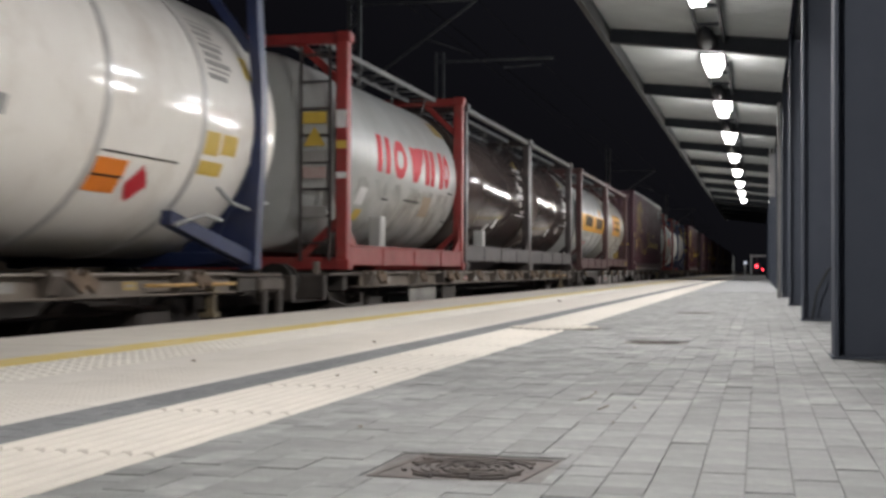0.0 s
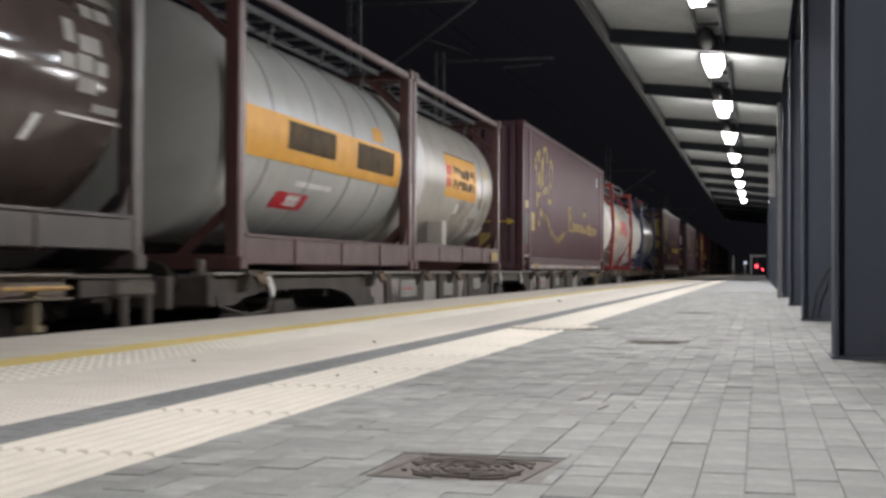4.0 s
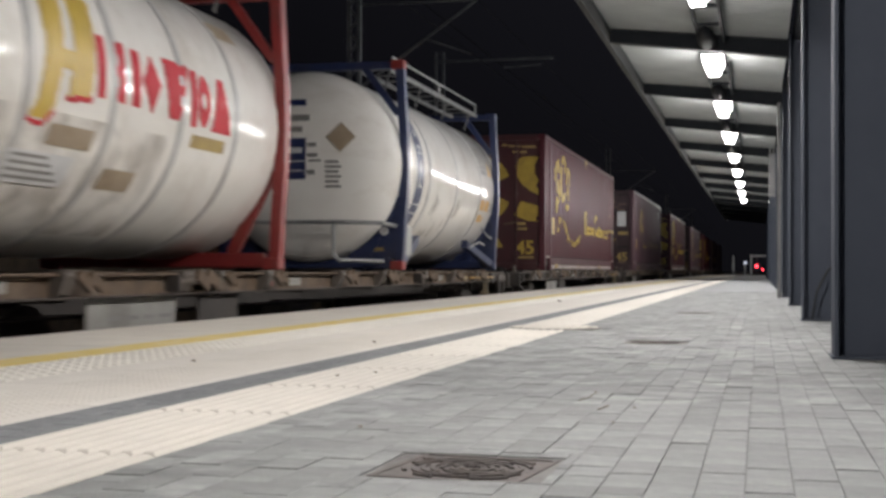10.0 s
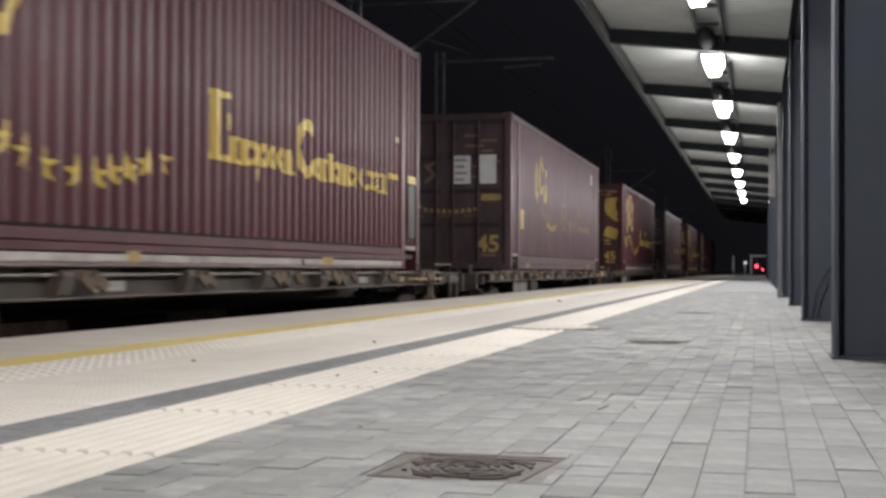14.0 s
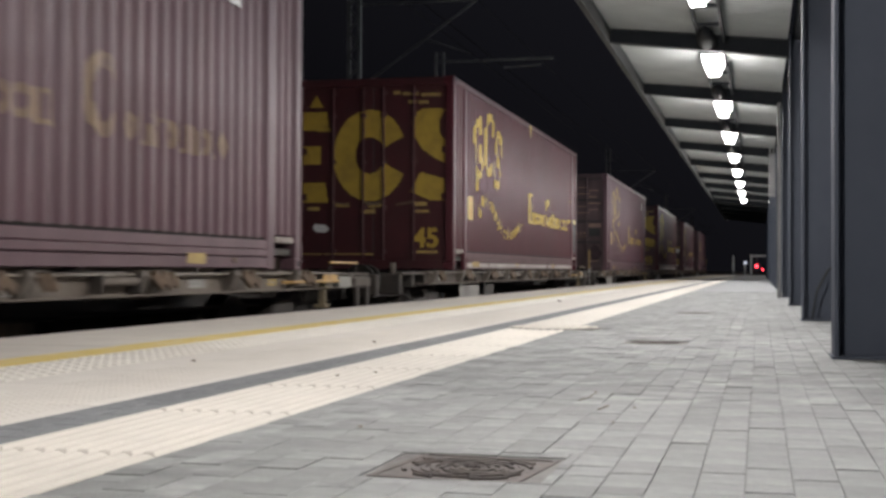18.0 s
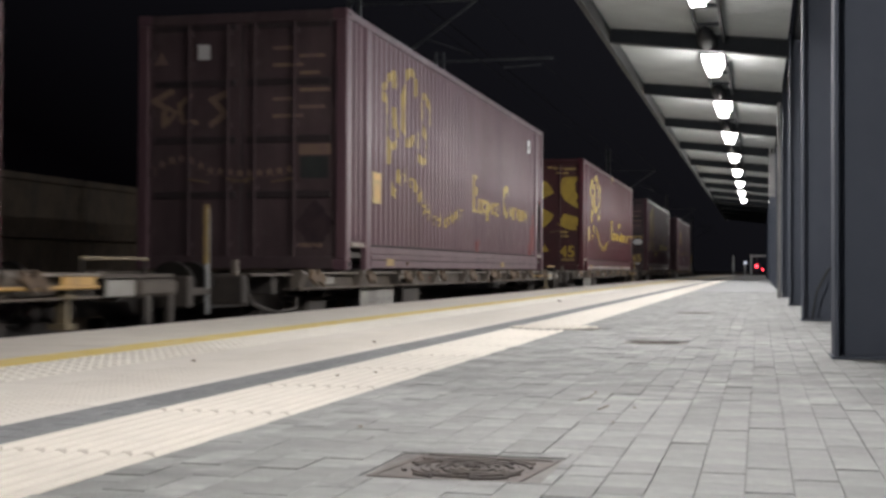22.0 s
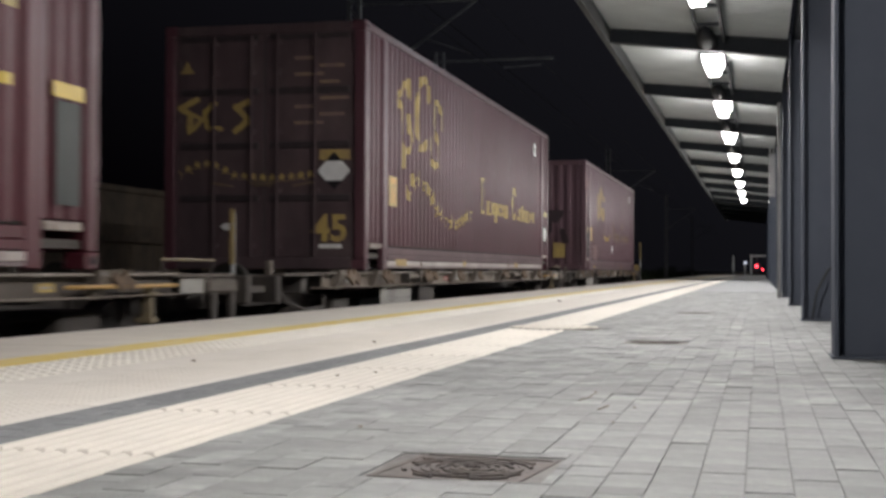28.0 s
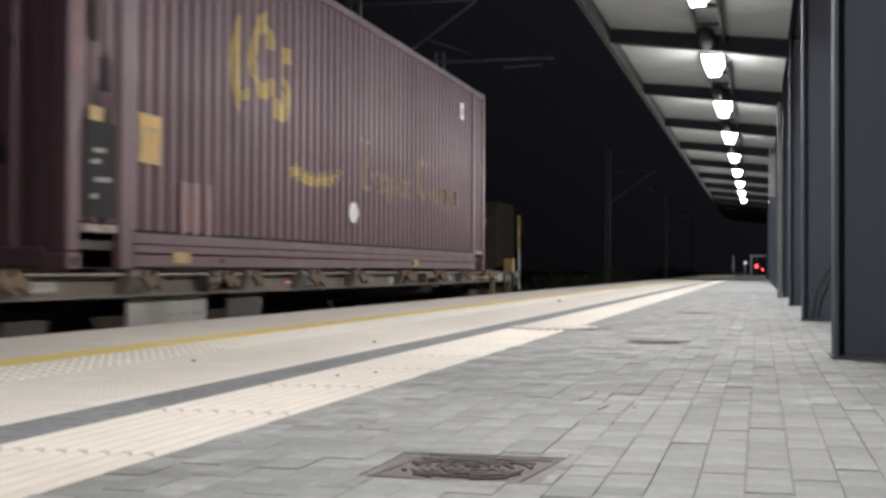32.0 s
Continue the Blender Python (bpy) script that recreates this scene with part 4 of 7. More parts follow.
def wording(e0, a0, a1, c0, b0, b1, dotted):
    """The long line of writing as plain shapes on the ribs."""
    out = [[(in_bar, (e0 + 0.05, e0 + 0.20, 0.94, 1.51)), (in_bar, (e0, e0 + 0.40, 1.470, 1.515)), (in_bar, (e0, e0 + 0.40, 0.935, 0.985)), (in_bar, (e0 + 0.34, e0 + 0.41, 1.20, 1.34))]]
    out += glyphs("niopoon", a0, a1)
    out.append([(in_arc, (c0, 1.225, 0.25, 0.305, 0.64, 35, 325))])
    out += glyphs("ontoinoio.ooni" if dotted else "ontoinoio", b0, b1)
    if dotted:
        out.append([(in_bar, (12.28, 12.44, 1.13, 1.20)), (in_bar, (12.48, 12.66, 1.13, 1.20))])
    return out


def numerals(text, size, place, material, parent, label):
    """Readable figures, with the built-in font, laid on the end doors."""
    cu = bpy.data.curves.new("number_mark", "FONT")
    cu.body, cu.size, cu.extrude, cu.offset = text, size, 0.002, 0.012
    tmp = new("number_mark", cu)
    me = bpy.data.meshes.new_from_object(tmp.evaluated_get(bpy.context.evaluated_depsgraph_get()))
    bpy.data.objects.remove(tmp)
    me.materials.clear()
    me.materials.append(material)
    ob = new("number_mark", me)
    ob.parent = parent
    ob.matrix_basis = place
    ob["label"] = label
    return ob


def box_container(s0, paint, door, end, marks, label, tag=True, extra=None):
    th = rolling("shipping_container", s0, BASE, label=label, category="shipping container", group="maroon containers of the freight train")
    mp, md = M[paint], M[door]
    Wd = 1.25
    # corner posts, posts near the ends, rails, roof, floor
    for y0 in (0.0, LBOX - 0.16):
        for sx in (-1, 1):
            part("corner_post", bx(min(sx * Wd, sx * (Wd - 0.13)), max(sx * Wd, sx * (Wd - 0.13)), y0, y0 + 0.16, 0.118, HBOX - 0.118, b=0.012), mp, th)
    for y0 in (0.75, LBOX - 0.75 - 0.2):
        part("side_post", bx(Wd - 0.07, Wd + 0.004, y0, y0 + 0.2, 0.0, HBOX - 0.10, b=0.012), mp, th)
        part("side_post", bx(-Wd - 0.004, -Wd + 0.07, y0, y0 + 0.2, 0.0, HBOX - 0.10, b=0.012), mp, th)
    cast = None
    for y0 in (0.0, LBOX - 0.178):
        for x0 in (-Wd, Wd - 0.162):
            for z0 in (0.0, HBOX - 0.118):
                if cast is None:
                    bm = bx(0, 0.166, -0.004, 0.178, 0, 0.118, b=0.01)
                    cast = part("corner_casting", bm, mp, th)
                    cast.location = (x0, y0, z0)
                else:
                    share(cast, pose(x0, y0, z0), th)
    # flat black ovals on the castings paint the shade inside their holes
    hole = None
    for y0 in (0.09, LBOX - 0.09):
        for z0 in (0.059, HBOX - 0.059):
            if hole is None:
                ring = [(0.0, 0.045 * math.cos(a * math.pi / 6), 0.032 * math.sin(a * math.pi / 6)) for a in range(12)]
                hole = raw_part("casting_hole", ring, [tuple(range(12))], M["black_paint"], th)
                hole.location = (Wd + 0.007, y0, z0)
            else:
                share(hole, pose(Wd + 0.007, y0, z0), th)
    for sx in (-1, 1):
        a, c = sorted((sx * (Wd - 0.10), sx * Wd))
        part("top_rail", bx(a, c, 0.16, LBOX - 0.16, HBOX - 0.10, HBOX - 0.01, b=0.008), mp, th)
        a, c = sorted((sx * (Wd - 0.05), sx * (Wd + 0.002)))
        part("bottom_rail", bx(a, c, 0.95, LBOX - 0.95, 0.190, 0.272, b=0.006), mp, th)
        a, c = sorted((sx * (Wd - 0.05), sx * (Wd + 0.008)))
        part("fold_rail", bx(a, c, 0.95, LBOX - 0.95, 0.120, 0.187, b=0.008), mp, th)
        # black strip behind the rails, painting in the shadow lines between them
        a, c = sorted((sx * (Wd - 0.07), sx * (Wd - 0.020)))
        part("groove", bx(a, c, 0.95, LBOX - 0.95, 0.100, 0.300), M["buffer_groove_black"], th)
        a, c = sorted((sx * (Wd - 0.06), sx * (Wd + 0.006)))
        part("scuff_rail", bx(a, c, 0.95, LBOX - 0.95, 0.018, 0.048 if tag else 0.112, b=0.006), M["silver_rail"] if tag else mp, th, "scuffed bottom rail" if tag else "")
        if tag:
            a, c = sorted((sx * (Wd - 0.06), sx * (Wd + 0.010)))
            part("rail_lip", bx(a, c, 0.95, LBOX - 0.95, 0.050, 0.112, b=0.006), M["pale_lip"], th, "bare pale metal lip of the rail")
        for y0 in (0.178, LBOX - 0.75):
            a, c = sorted((sx * (Wd - 0.06), sx * Wd))
            part("end_sill", bx(a, c, y0 + 0.04, y0 + 0.53, 0.255, 0.315, b=0.006), M["scuff_plate"], th)
    part("roof_panel", bx(-Wd + 0.1, Wd - 0.1, 0.1, LBOX - 0.1, HBOX - 0.06, HBOX - 0.03), mp, th)
    part("floor_panel", bx(-Wd + 0.05, Wd - 0.05, 0.1, LBOX - 0.1, 0.14, 0.2), M["running_gear"], th)
    facets = corrugation(0.955, LBOX - 0.955)
    for sx in (-1, 1):
        corrugated("side_panel", facets, Wd - 0.012, sx, 0.290, HBOX - 0.10, mp, th)
        for y0 in (0.17, LBOX - 0.75):
            corrugated("end_side_panel", corrugation(y0, y0 + 0.58), Wd - 0.012, sx, 0.33, HBOX - 0.10, mp, th)
    yl = M[marks]
    wear = {"yellow_paint": 9.0, "yellow_faded": 0.85, "yellow_ghost": 0.16}[marks]
    thin = extra is hex_n or extra is papers
    if thin:
        yl, wear = M["yellow_faded"], 0.5
    for loop in (CREST_THIN if thin else CREST):
        if marks != "yellow_paint" and not thin:
            loop = (loop[0] * 0.72, *loop[1:])
        near = [f for f in facets if 1.3 < f[0] < 4.6]
        painted("painted_loop", near, Wd - 0.012, [(in_stroke, loop)], 1.26, 2.70, yl, th, 0.022, "worn yellow painted loop", wear)
    for u, z in STARS_THIN if thin else STARS:
        if not thin or u > 4.4 or extra is papers:
            if marks != "yellow_paint" and not thin:
                z += 0.05
            near = [f for f in facets if u - 0.4 < f[0] < u + 0.4]
            painted("painted_star", near, Wd - 0.012, [(in_star, (u, z, 0.10 if thin else 0.128))], z - 0.182, z + 0.18, M["yellow_ghost"] if thin and u < 4.4 else yl, th, 0.018, "", wear)
    place = {arrow_e: (6.46, 7.08, 8.93, 9.38, 9.75, 11.94), hex_m: (6.64, 7.22, 9.1, 9.72, 10.0, 12.09)}.get(extra, (6.67, 7.20, 9.0, 9.62, 9.92, 11.9))
    if marks == "yellow_paint":
        place = (6.75, 7.22, 8.83, 9.18, 9.42, 12.14)
    for tests in wording(*place, marks == "yellow_paint"):
        u0, u1 = min(a[0] - (a[2] if f is in_arc else 0) for f, a in tests), max(a[0] + a[2] if f is in_arc else a[1] for f, a in tests)
        near = [f for f in facets if u0 - 0.1 < f[0] < u1 + 0.1]
        painted("painted_mark", near, Wd - 0.012, tests, 0.80, 1.58, M["yellow_ghost"] if thin else yl, th, 0.018, "", wear)
    lab = M["yellow_faded"] if marks != "yellow_paint" else M["yellow_paint"]
    raw_part("yellow_label", [(Wd - 0.006, 1.04, 0.79), (Wd - 0.006, 1.42, 0.79), (Wd - 0.006, 1.42, 1.16), (Wd - 0.006, 1.04, 1.16)], [(0, 1, 2, 3)], lab, th, "yellow label plate")
    for a, b, c, d in ((1.08, 1.38, 1.07, 1.14), (1.12, 1.20, 0.83, 1.02), (1.26, 1.34, 0.83, 1.02)):
        raw_part("label_bar", [(Wd - 0.002, a, c), (Wd - 0.002, b, c), (Wd - 0.002, b, d), (Wd - 0.002, a, d)], [(0, 1, 2, 3)], M["ochre_mark"], th)
    rng = random.Random(int(s0))
    for k in range(6 if end == "letters" else 3):
        i = rng.randrange(20, 50)
        u, zb, hh = 0.955 + i * (LBOX - 1.91) / round((LBOX - 1.91) / PITCH) + 0.02, rng.uniform(0.45, 1.5), rng.uniform(0.15, 0.6)
        raw_part("pale_drip", [(Wd - 0.008, u, zb), (Wd - 0.008, u + 0.009, zb), (Wd - 0.008, u + 0.014, zb + hh), (Wd - 0.008, u - 0.003, zb + hh)], [(0, 1, 2, 3)], M["pink_patch"], th)
    if marks == "yellow_paint":
        raw_part("yellow_pennant", [(Wd + 0.002, 6.88, 2.60), (Wd + 0.002, 6.98, 2.86), (Wd + 0.002, 6.70, 2.86)], [(0, 1, 2)], M["yellow_paint"], th, "small yellow pennant mark")
        raw_part("yellow_dash", [(Wd - 0.004, 12.50, 1.60), (Wd - 0.004, 12.66, 1.60), (Wd - 0.004, 12.66, 1.66), (Wd - 0.004, 12.50, 1.66)], [(0, 1, 2, 3)], M["yellow_faded"], th)
    else:
        raw_part("white_tag", [(Wd - 0.004, 11.84, 2.30), (Wd - 0.004, 12.10, 2.30), (Wd - 0.004, 12.10, 2.55), (Wd - 0.004, 11.84, 2.55)], [(0, 1, 2, 3)], M["white_paint"], th, "small white tag")
        raw_part("tag_mark", [(Wd - 0.001, 11.90, 2.36), (Wd - 0.001, 12.04, 2.36), (Wd - 0.001, 12.04, 2.46), (Wd - 0.001, 11.90, 2.46)], [(0, 1, 2, 3)], M["grey_mark"], th)
    if end == "letters" or extra is hex_m:
        raw_part("yellow_corner_plate", [(Wd + 0.002, LBOX - 0.62, 1.12), (Wd + 0.002, LBOX - 0.22, 1.12), (Wd + 0.002, LBOX - 0.22, 1.22), (Wd + 0.002, LBOX - 0.62, 1.22)], [(0, 1, 2, 3)], yl, th)
    if end == "letters":
        raw_part("dark_corner_plate", [(Wd + 0.001, LBOX - 0.58, 0.42), (Wd + 0.001, LBOX - 0.26, 0.42), (Wd + 0.001, LBOX - 0.26, 1.1), (Wd + 0.001, LBOX - 0.58, 1.1)], [(0, 1, 2, 3)], M["dull_plate"], th)
    for u, w in (((1.3, 0.55), (5.2, 0.2), (9.6, 0.35)) if tag else ((1.6, 0.35), (10.98, 0.36)) if extra is papers else ((1.6, 0.35), (8.98, 0.3))):
        raw_part("rail_label", [(Wd + 0.013, u, 0.05), (Wd + 0.013, u + w, 0.05), (Wd + 0.013, u + w, 0.135), (Wd + 0.013, u, 0.135)], [(0, 1, 2, 3)], M["yellow_faded"], th)
    for u in (2.6, 11.96 if extra is papers else 9.0):
        part("rail_boss", rod(bmesh.new(), (Wd + 0.008, u, 0.08), (Wd + 0.020, u, 0.08), 0.028, 10), M["wagon_rust"], th)
    # far end wall
    part("end_wall", bx(-Wd + 0.13, Wd - 0.13, LBOX - 0.08, LBOX - 0.04, 0.118, HBOX - 0.118), mp, th)
    # near end
    part("door_header", bx(-Wd + 0.162, Wd - 0.162, 0.0, 0.14, HBOX - 0.13, HBOX - 0.01, b=0.01), md, th)
    part("door_sill", bx(-Wd + 0.162, Wd - 0.162, 0.0, 0.14, 0.01, 0.15, b=0.01), md, th)
    put = lambda u, z, d=0.0: (u, 0.045 - d, z)
    if end == "ribbed":
        n = 9
        vs, fs = [], []
        x0, x1 = -Wd + 0.13, Wd - 0.13
        p = (x1 - x0) / n
        for i in range(n):
            x = x0 + i * p
            pts = [(x, 0.06), (x + p * 0.3, 0.06), (x + p * 0.45, 0.015), (x + p * 0.85, 0.015), (x + p, 0.06)]
            for (xa, ya), (xb, yb) in zip(pts, pts[1:]):
                k = len(vs)
                vs += [(xa, ya, 0.15), (xb, yb, 0.15), (xb, yb, HBOX - 0.13), (xa, ya, HBOX - 0.13)]
                fs.append((k, k + 1, k + 2, k + 3))
        raw_part("front_wall", vs, fs, md, th)
        fl = lambda u, z: (u, 0.009, z)
        raw_part("yellow_plate", [fl(-0.85, 2.32), fl(-0.54, 2.32), fl(-0.54, 2.69), fl(-0.85, 2.69)], [(0, 1, 2, 3)], M["yellow_faded"], th)
        raw_part("warning_triangle", [fl(-0.14, 2.42), fl(0.06, 2.42), fl(-0.04, 2.60)], [(0, 1, 2)], M["yellow_faded"], th)
        raw_part("yellow_plate", [fl(0.39, 0.33), fl(0.70, 0.33), fl(0.70, 0.72), fl(0.39, 0.72)], [(0, 1, 2, 3)], M["yellow_faded"], th)
    else:
        for sx in (-1, 1):
            a, c = sorted((sx * 0.008, sx * (Wd - 0.135)))
            dr = part("door", bx(a, c, 0.05, 0.10, 0.15, HBOX - 0.13, b=0.006), md, th)
            if end == "grid":
                for z0, z1 in ((0.20, 0.80), (0.88, 1.42), (1.50, 2.06), (2.14, 2.70)):
                    part("door_rib", bx(a + 0.06, c - 0.06, 0.022, 0.05, z1, z1 + 0.08, b=0.008), M["door_rib"], dr)
            for xr in (0.16, 0.63):
                bm = bmesh.new()
                rod(bm, (sx * xr, 0.02, 0.12), (sx * xr, 0.02, HBOX - 0.10), 0.019, 8)
                for zz in (0.25, 0.9, 1.6, 2.3, 2.65):
                    box(bm, sx * xr - 0.045, sx * xr + 0.045, 0.02, 0.05, zz, zz + 0.06)
                part("locking_bar", bm, md, dr)
                bm = bmesh.new()
                beam(bm, (sx * xr, 0.0, 1.02), (sx * (xr - 0.26), 0.0, 0.98), 0.012, 0.03)
                part("door_handle", bm, M["wagon_rust"], dr)
            for zz in (0.4, 1.05, 1.75, 2.4):
                part("hinge", bx(*sorted((sx * (Wd - 0.19), sx * (Wd - 0.10))), 0.03, 0.05, zz, zz + 0.10), md, dr)
            part("door_gasket", bx(*sorted((sx * 0.0, sx * 0.008)), 0.055, 0.10, 0.15, HBOX - 0.13), M["rubber"], dr)
        pl = lambda u, z: (u, 0.046, z)
        if end == "letters":
            y_ = M["yellow_door"]
            for poly in ([(-1.112, 2.40), (-0.75, 2.39), (-0.70, 2.10), (-1.112, 2.12)], [(-1.112, 1.89), (-0.85, 1.88), (-0.83, 1.60), (-1.112, 1.61)], [(-1.112, 1.33), (-0.76, 1.32), (-0.72, 1.03), (-1.112, 1.03)]):
                flat_marks("yellow_bar", [(in_poly, poly)], -1.12, -0.6, 1.0, 2.5, pl, y_, th, 0.02, "wide yellow painted bar")
            flat_marks("yellow_ring", [(in_arc, (-0.06, 1.725, 0.575, 0.69, 0.40, 24, 336))], -0.7, 0.7, 1.0, 2.5, pl, y_, th, 0.02, "thick open yellow ring")
            for poly in ([(0.60, 2.22), (0.66, 2.36), (0.77, 2.42), (1.112, 2.43), (1.02, 2.24), (1.01, 2.06), (1.112, 1.92), (1.112, 1.60), (0.93, 1.68), (0.75, 1.82), (0.64, 2.00)], [(0.58, 1.17), (0.73, 1.47), (1.112, 1.36), (1.112, 1.03), (0.86, 1.05)]):
                flat_marks("yellow_wedge", [(in_poly, poly)], 0.56, 1.115, 1.0, 2.46, pl, y_, th, 0.02, "curved yellow wedge")
            for bar in ((0.31, 0.42, 2.64, 2.69), (0.45, 0.70, 2.62, 2.67), (0.74, 1.05, 2.60, 2.65), (0.54, 0.66, 2.50, 2.55), (0.70, 0.85, 2.49, 2.54), (-1.05, -0.86, 0.90, 0.95), (-0.60, -0.38, 0.95, 1.01), (-0.08, 0.14, 0.94, 0.99), (-0.19, 0.03, 0.85, 0.91),
                        (0.61, 0.83, 0.96, 1.02), (0.65, 0.86, 0.86, 0.90), (0.62, 1.00, 0.25, 0.29), (-1.11, -0.82, 0.225, 0.245), (-0.78, 0.0, 0.225, 0.245)):
                raw_part("small_yellow_bar", [pl(bar[0], bar[2]), pl(bar[1], bar[2]), pl(bar[1], bar[3]), pl(bar[0], bar[3])], [(0, 1, 2, 3)], M["yellow_faded"], th)
            if extra is not worn_patch:
                raw_part("yellow_plate", [pl(-1.11, 0.49), pl(-0.81, 0.49), pl(-0.81, 0.60), pl(-1.11, 0.60)], [(0, 1, 2, 3)], y_, th)
                raw_part("dull_plate", [pl(-0.54, 0.35), pl(-0.35, 0.35), pl(-0.35, 0.64), pl(-0.54, 0.64)], [(0, 1, 2, 3)], M["dull_plate"], th)
            raw_part("warning_triangle", [pl(-1.02, 2.47), pl(-0.80, 2.47), pl(-0.91, 2.66)], [(0, 1, 2)], y_, th)
            if extra is not worn_patch:
                raw_part("warning_triangle", [pl(0.12, 0.48), pl(0.34, 0.48), pl(0.23, 0.68)], [(0, 1, 2)], y_, th)
            numerals("45", 0.40, pose(0.62, 0.042, 0.345, 90, 0, 0), y_, th, "yellow figures 45")
        else:
            y_ = M["yellow_ghost"] if extra is tagged_doors else M["yellow_faded"]
            g_ = M["yellow_ghost"]
            for loop in ((0.07, (-0.86, 2.02), (-1.07, 1.92), (-0.93, 1.84), (-0.95, 1.64)), (0.06, (-0.62, 1.98), (-0.76, 1.86), (-0.72, 1.68), (-0.54, 1.66)), (0.07, (-0.20, 1.98), (-0.36, 1.92), (-0.20, 1.76), (-0.36, 1.64)), (0.05, (-0.90, 1.84), (-0.80, 1.78), (-0.90, 1.66))):
                flat_marks("faded_loop", [(in_stroke, loop)], -1.12, -0.1, 1.58, 2.10, pl, y_ if extra is hex_m or extra is tagged_doors else g_, th, 0.02)
            for i in range(15):
                c_ = (-1.08 + 0.118 * i, (1.13 + 0.13 * math.sin(i * 0.55)) if i < 6 else 1.12 - 0.035 * math.sin((i - 6) * 0.4))
                flat_marks("faded_star", [(in_star, (*c_, 0.062))], c_[0] - 0.07, c_[0] + 0.07, c_[1] - 0.07, c_[1] + 0.07, pl, y_, th, 0.014)
            raw_part("warning_triangle", [pl(-1.07, 2.33), pl(-0.89, 2.33), pl(-0.98, 2.48)], [(0, 1, 2)], y_, th)
            raw_part("pale_scrape", [pl(-1.07, 1.475), pl(-0.74, 1.475), pl(-0.76, 1.50), pl(-1.06, 1.50)], [(0, 1, 2, 3)], M["grey_mark"], th)
            for k in range(9):
                zz, u0 = 2.46 - 0.095 * k, (0.37, 0.68)[k % 2]
                raw_part("faded_bar", [pl(u0, zz), pl(u0 + 0.24 + 0.06 * (k % 3), zz), pl(u0 + 0.24 + 0.06 * (k % 3), zz + 0.04), pl(u0, zz + 0.04)], [(0, 1, 2, 3)], g_, th)
            flat_marks("yellow_bar", [(in_bar, (0.67, 1.05, 1.29, 1.40))], 0.6, 1.1, 1.2, 1.5, pl, y_, th, 0.02)
            if extra is tagged_doors:
                flat_marks("dark_smear", [(lambda u, z, a: abs(u - 0.87) / 0.24 + abs(z - 0.50) / 0.30 <= 1, 0)], 0.6, 1.12, 0.2, 0.82, pl, M["dark_smear"], th, 0.03, "dark painted-over diamond")
                raw_part("dull_plate", [pl(0.70, 1.02), pl(1.02, 1.02), pl(1.02, 1.26), pl(0.70, 1.26)], [(0, 1, 2, 3)], M["dull_plate"], th)
            else:
                numerals("45", 0.43, pose(0.60, 0.042, 0.34, 90, 0, 0), y_, th, "faded yellow figures 45")
            raw_part("pale_plate", [pl(0.68, 0.25), pl(0.96, 0.25), pl(0.96, 0.30), pl(0.68, 0.30)], [(0, 1, 2, 3)], M["white_paint"] if extra is hex_m else g_, th)
    if extra:
        extra(th)
    return th


def quad_on_end(th, name, u0, u1, z0, z1, m, label=""):
    raw_part(name, [(u0, 0.012, z0), (u1, 0.012, z0), (u1, 0.012, z1), (u0, 0.012, z1)], [(0, 1, 2, 3)], M[m], th, label)


def hexagon(th, name, c, r, sq, m, face):
    pts = [(r * math.cos(a * math.pi / 3), r * sq * math.sin(a * math.pi / 3)) for a in range(6)]
    if face == "end":
        vs = [(c[0] + p, 0.010, c[1] + q) for p, q in pts]
    else:
        vs = [(1.258, c[0] + p * 1.2, c[1] + q) for p, q in pts]
    raw_part(name, vs, [tuple(range(6))], M[m], th, "white six-sided plate")


def dark_diamond(th, c, hu, hz, face):
    pts = [(0, -hz), (hu, 0), (0, hz), (-hu, 0)]
    vs = [(c[0] + p, 0.0125, c[1] + q) for p, q in pts] if face == "end" else [(1.256, c[0] + p, c[1] + q) for p, q in pts]
    raw_part("dark_diamond", vs, [(0, 1, 2, 3)], M["black_paint"], th, "dark diamond behind the white plate")


def papers(th):
    quad_on_end(th, "white_paper", 0.17, 0.49, 1.59, 2.11, "white_paint", "white paper sheet on the door")
    quad_on_end(th, "white_paper", 0.66, 0.97, 1.59, 2.12, "white_paint", "white paper sheet on the door")
    for i in range(4):
        quad_dark = 2.05 - 0.12 * i
        raw_part("paper_bar", [(0.20, 0.008, quad_dark - 0.05), (0.42 - 0.05 * (i % 2), 0.008, quad_dark - 0.05), (0.42 - 0.05 * (i % 2), 0.008, quad_dark), (0.20, 0.008, quad_dark)], [(0, 1, 2, 3)], M["grey_mark"], th)


def tagged_doors(th):
    quad_on_end(th, "white_tag", -0.52, -0.37, 2.37, 2.54, "white_paint", "small white tag on the door")
    for b in ((12.0, 12.70, 0.29, 1.20, 3.3, 0.02), (6.5, 7.3, 0.28, 0.50, 1.0, 0.02)):
        painted("red_smear", [f for f in corrugation(0.955, LBOX - 0.955) if b[0] - 0.2 < f[0] < b[1] + 0.2], 1.238, [(in_smear, b)], b[2], b[3], M["red_smear"], th, 0.03, "torn red paint smear")
    panel = corrugation(LBOX - 0.75, LBOX - 0.17)
    for k, (m, low) in enumerate((("chalk_patch", 0.12), ("dark_smear", 0.15), ("red_smear", 0.28))):
        painted("sticker_rest", panel, 1.238, [(in_smear, (LBOX - 0.72, LBOX - 0.2, 0.35, 1.5, 2.0 + 4.4 * k, low))], 0.35, 1.5, M[m], th, 0.03, "torn sticker rest")


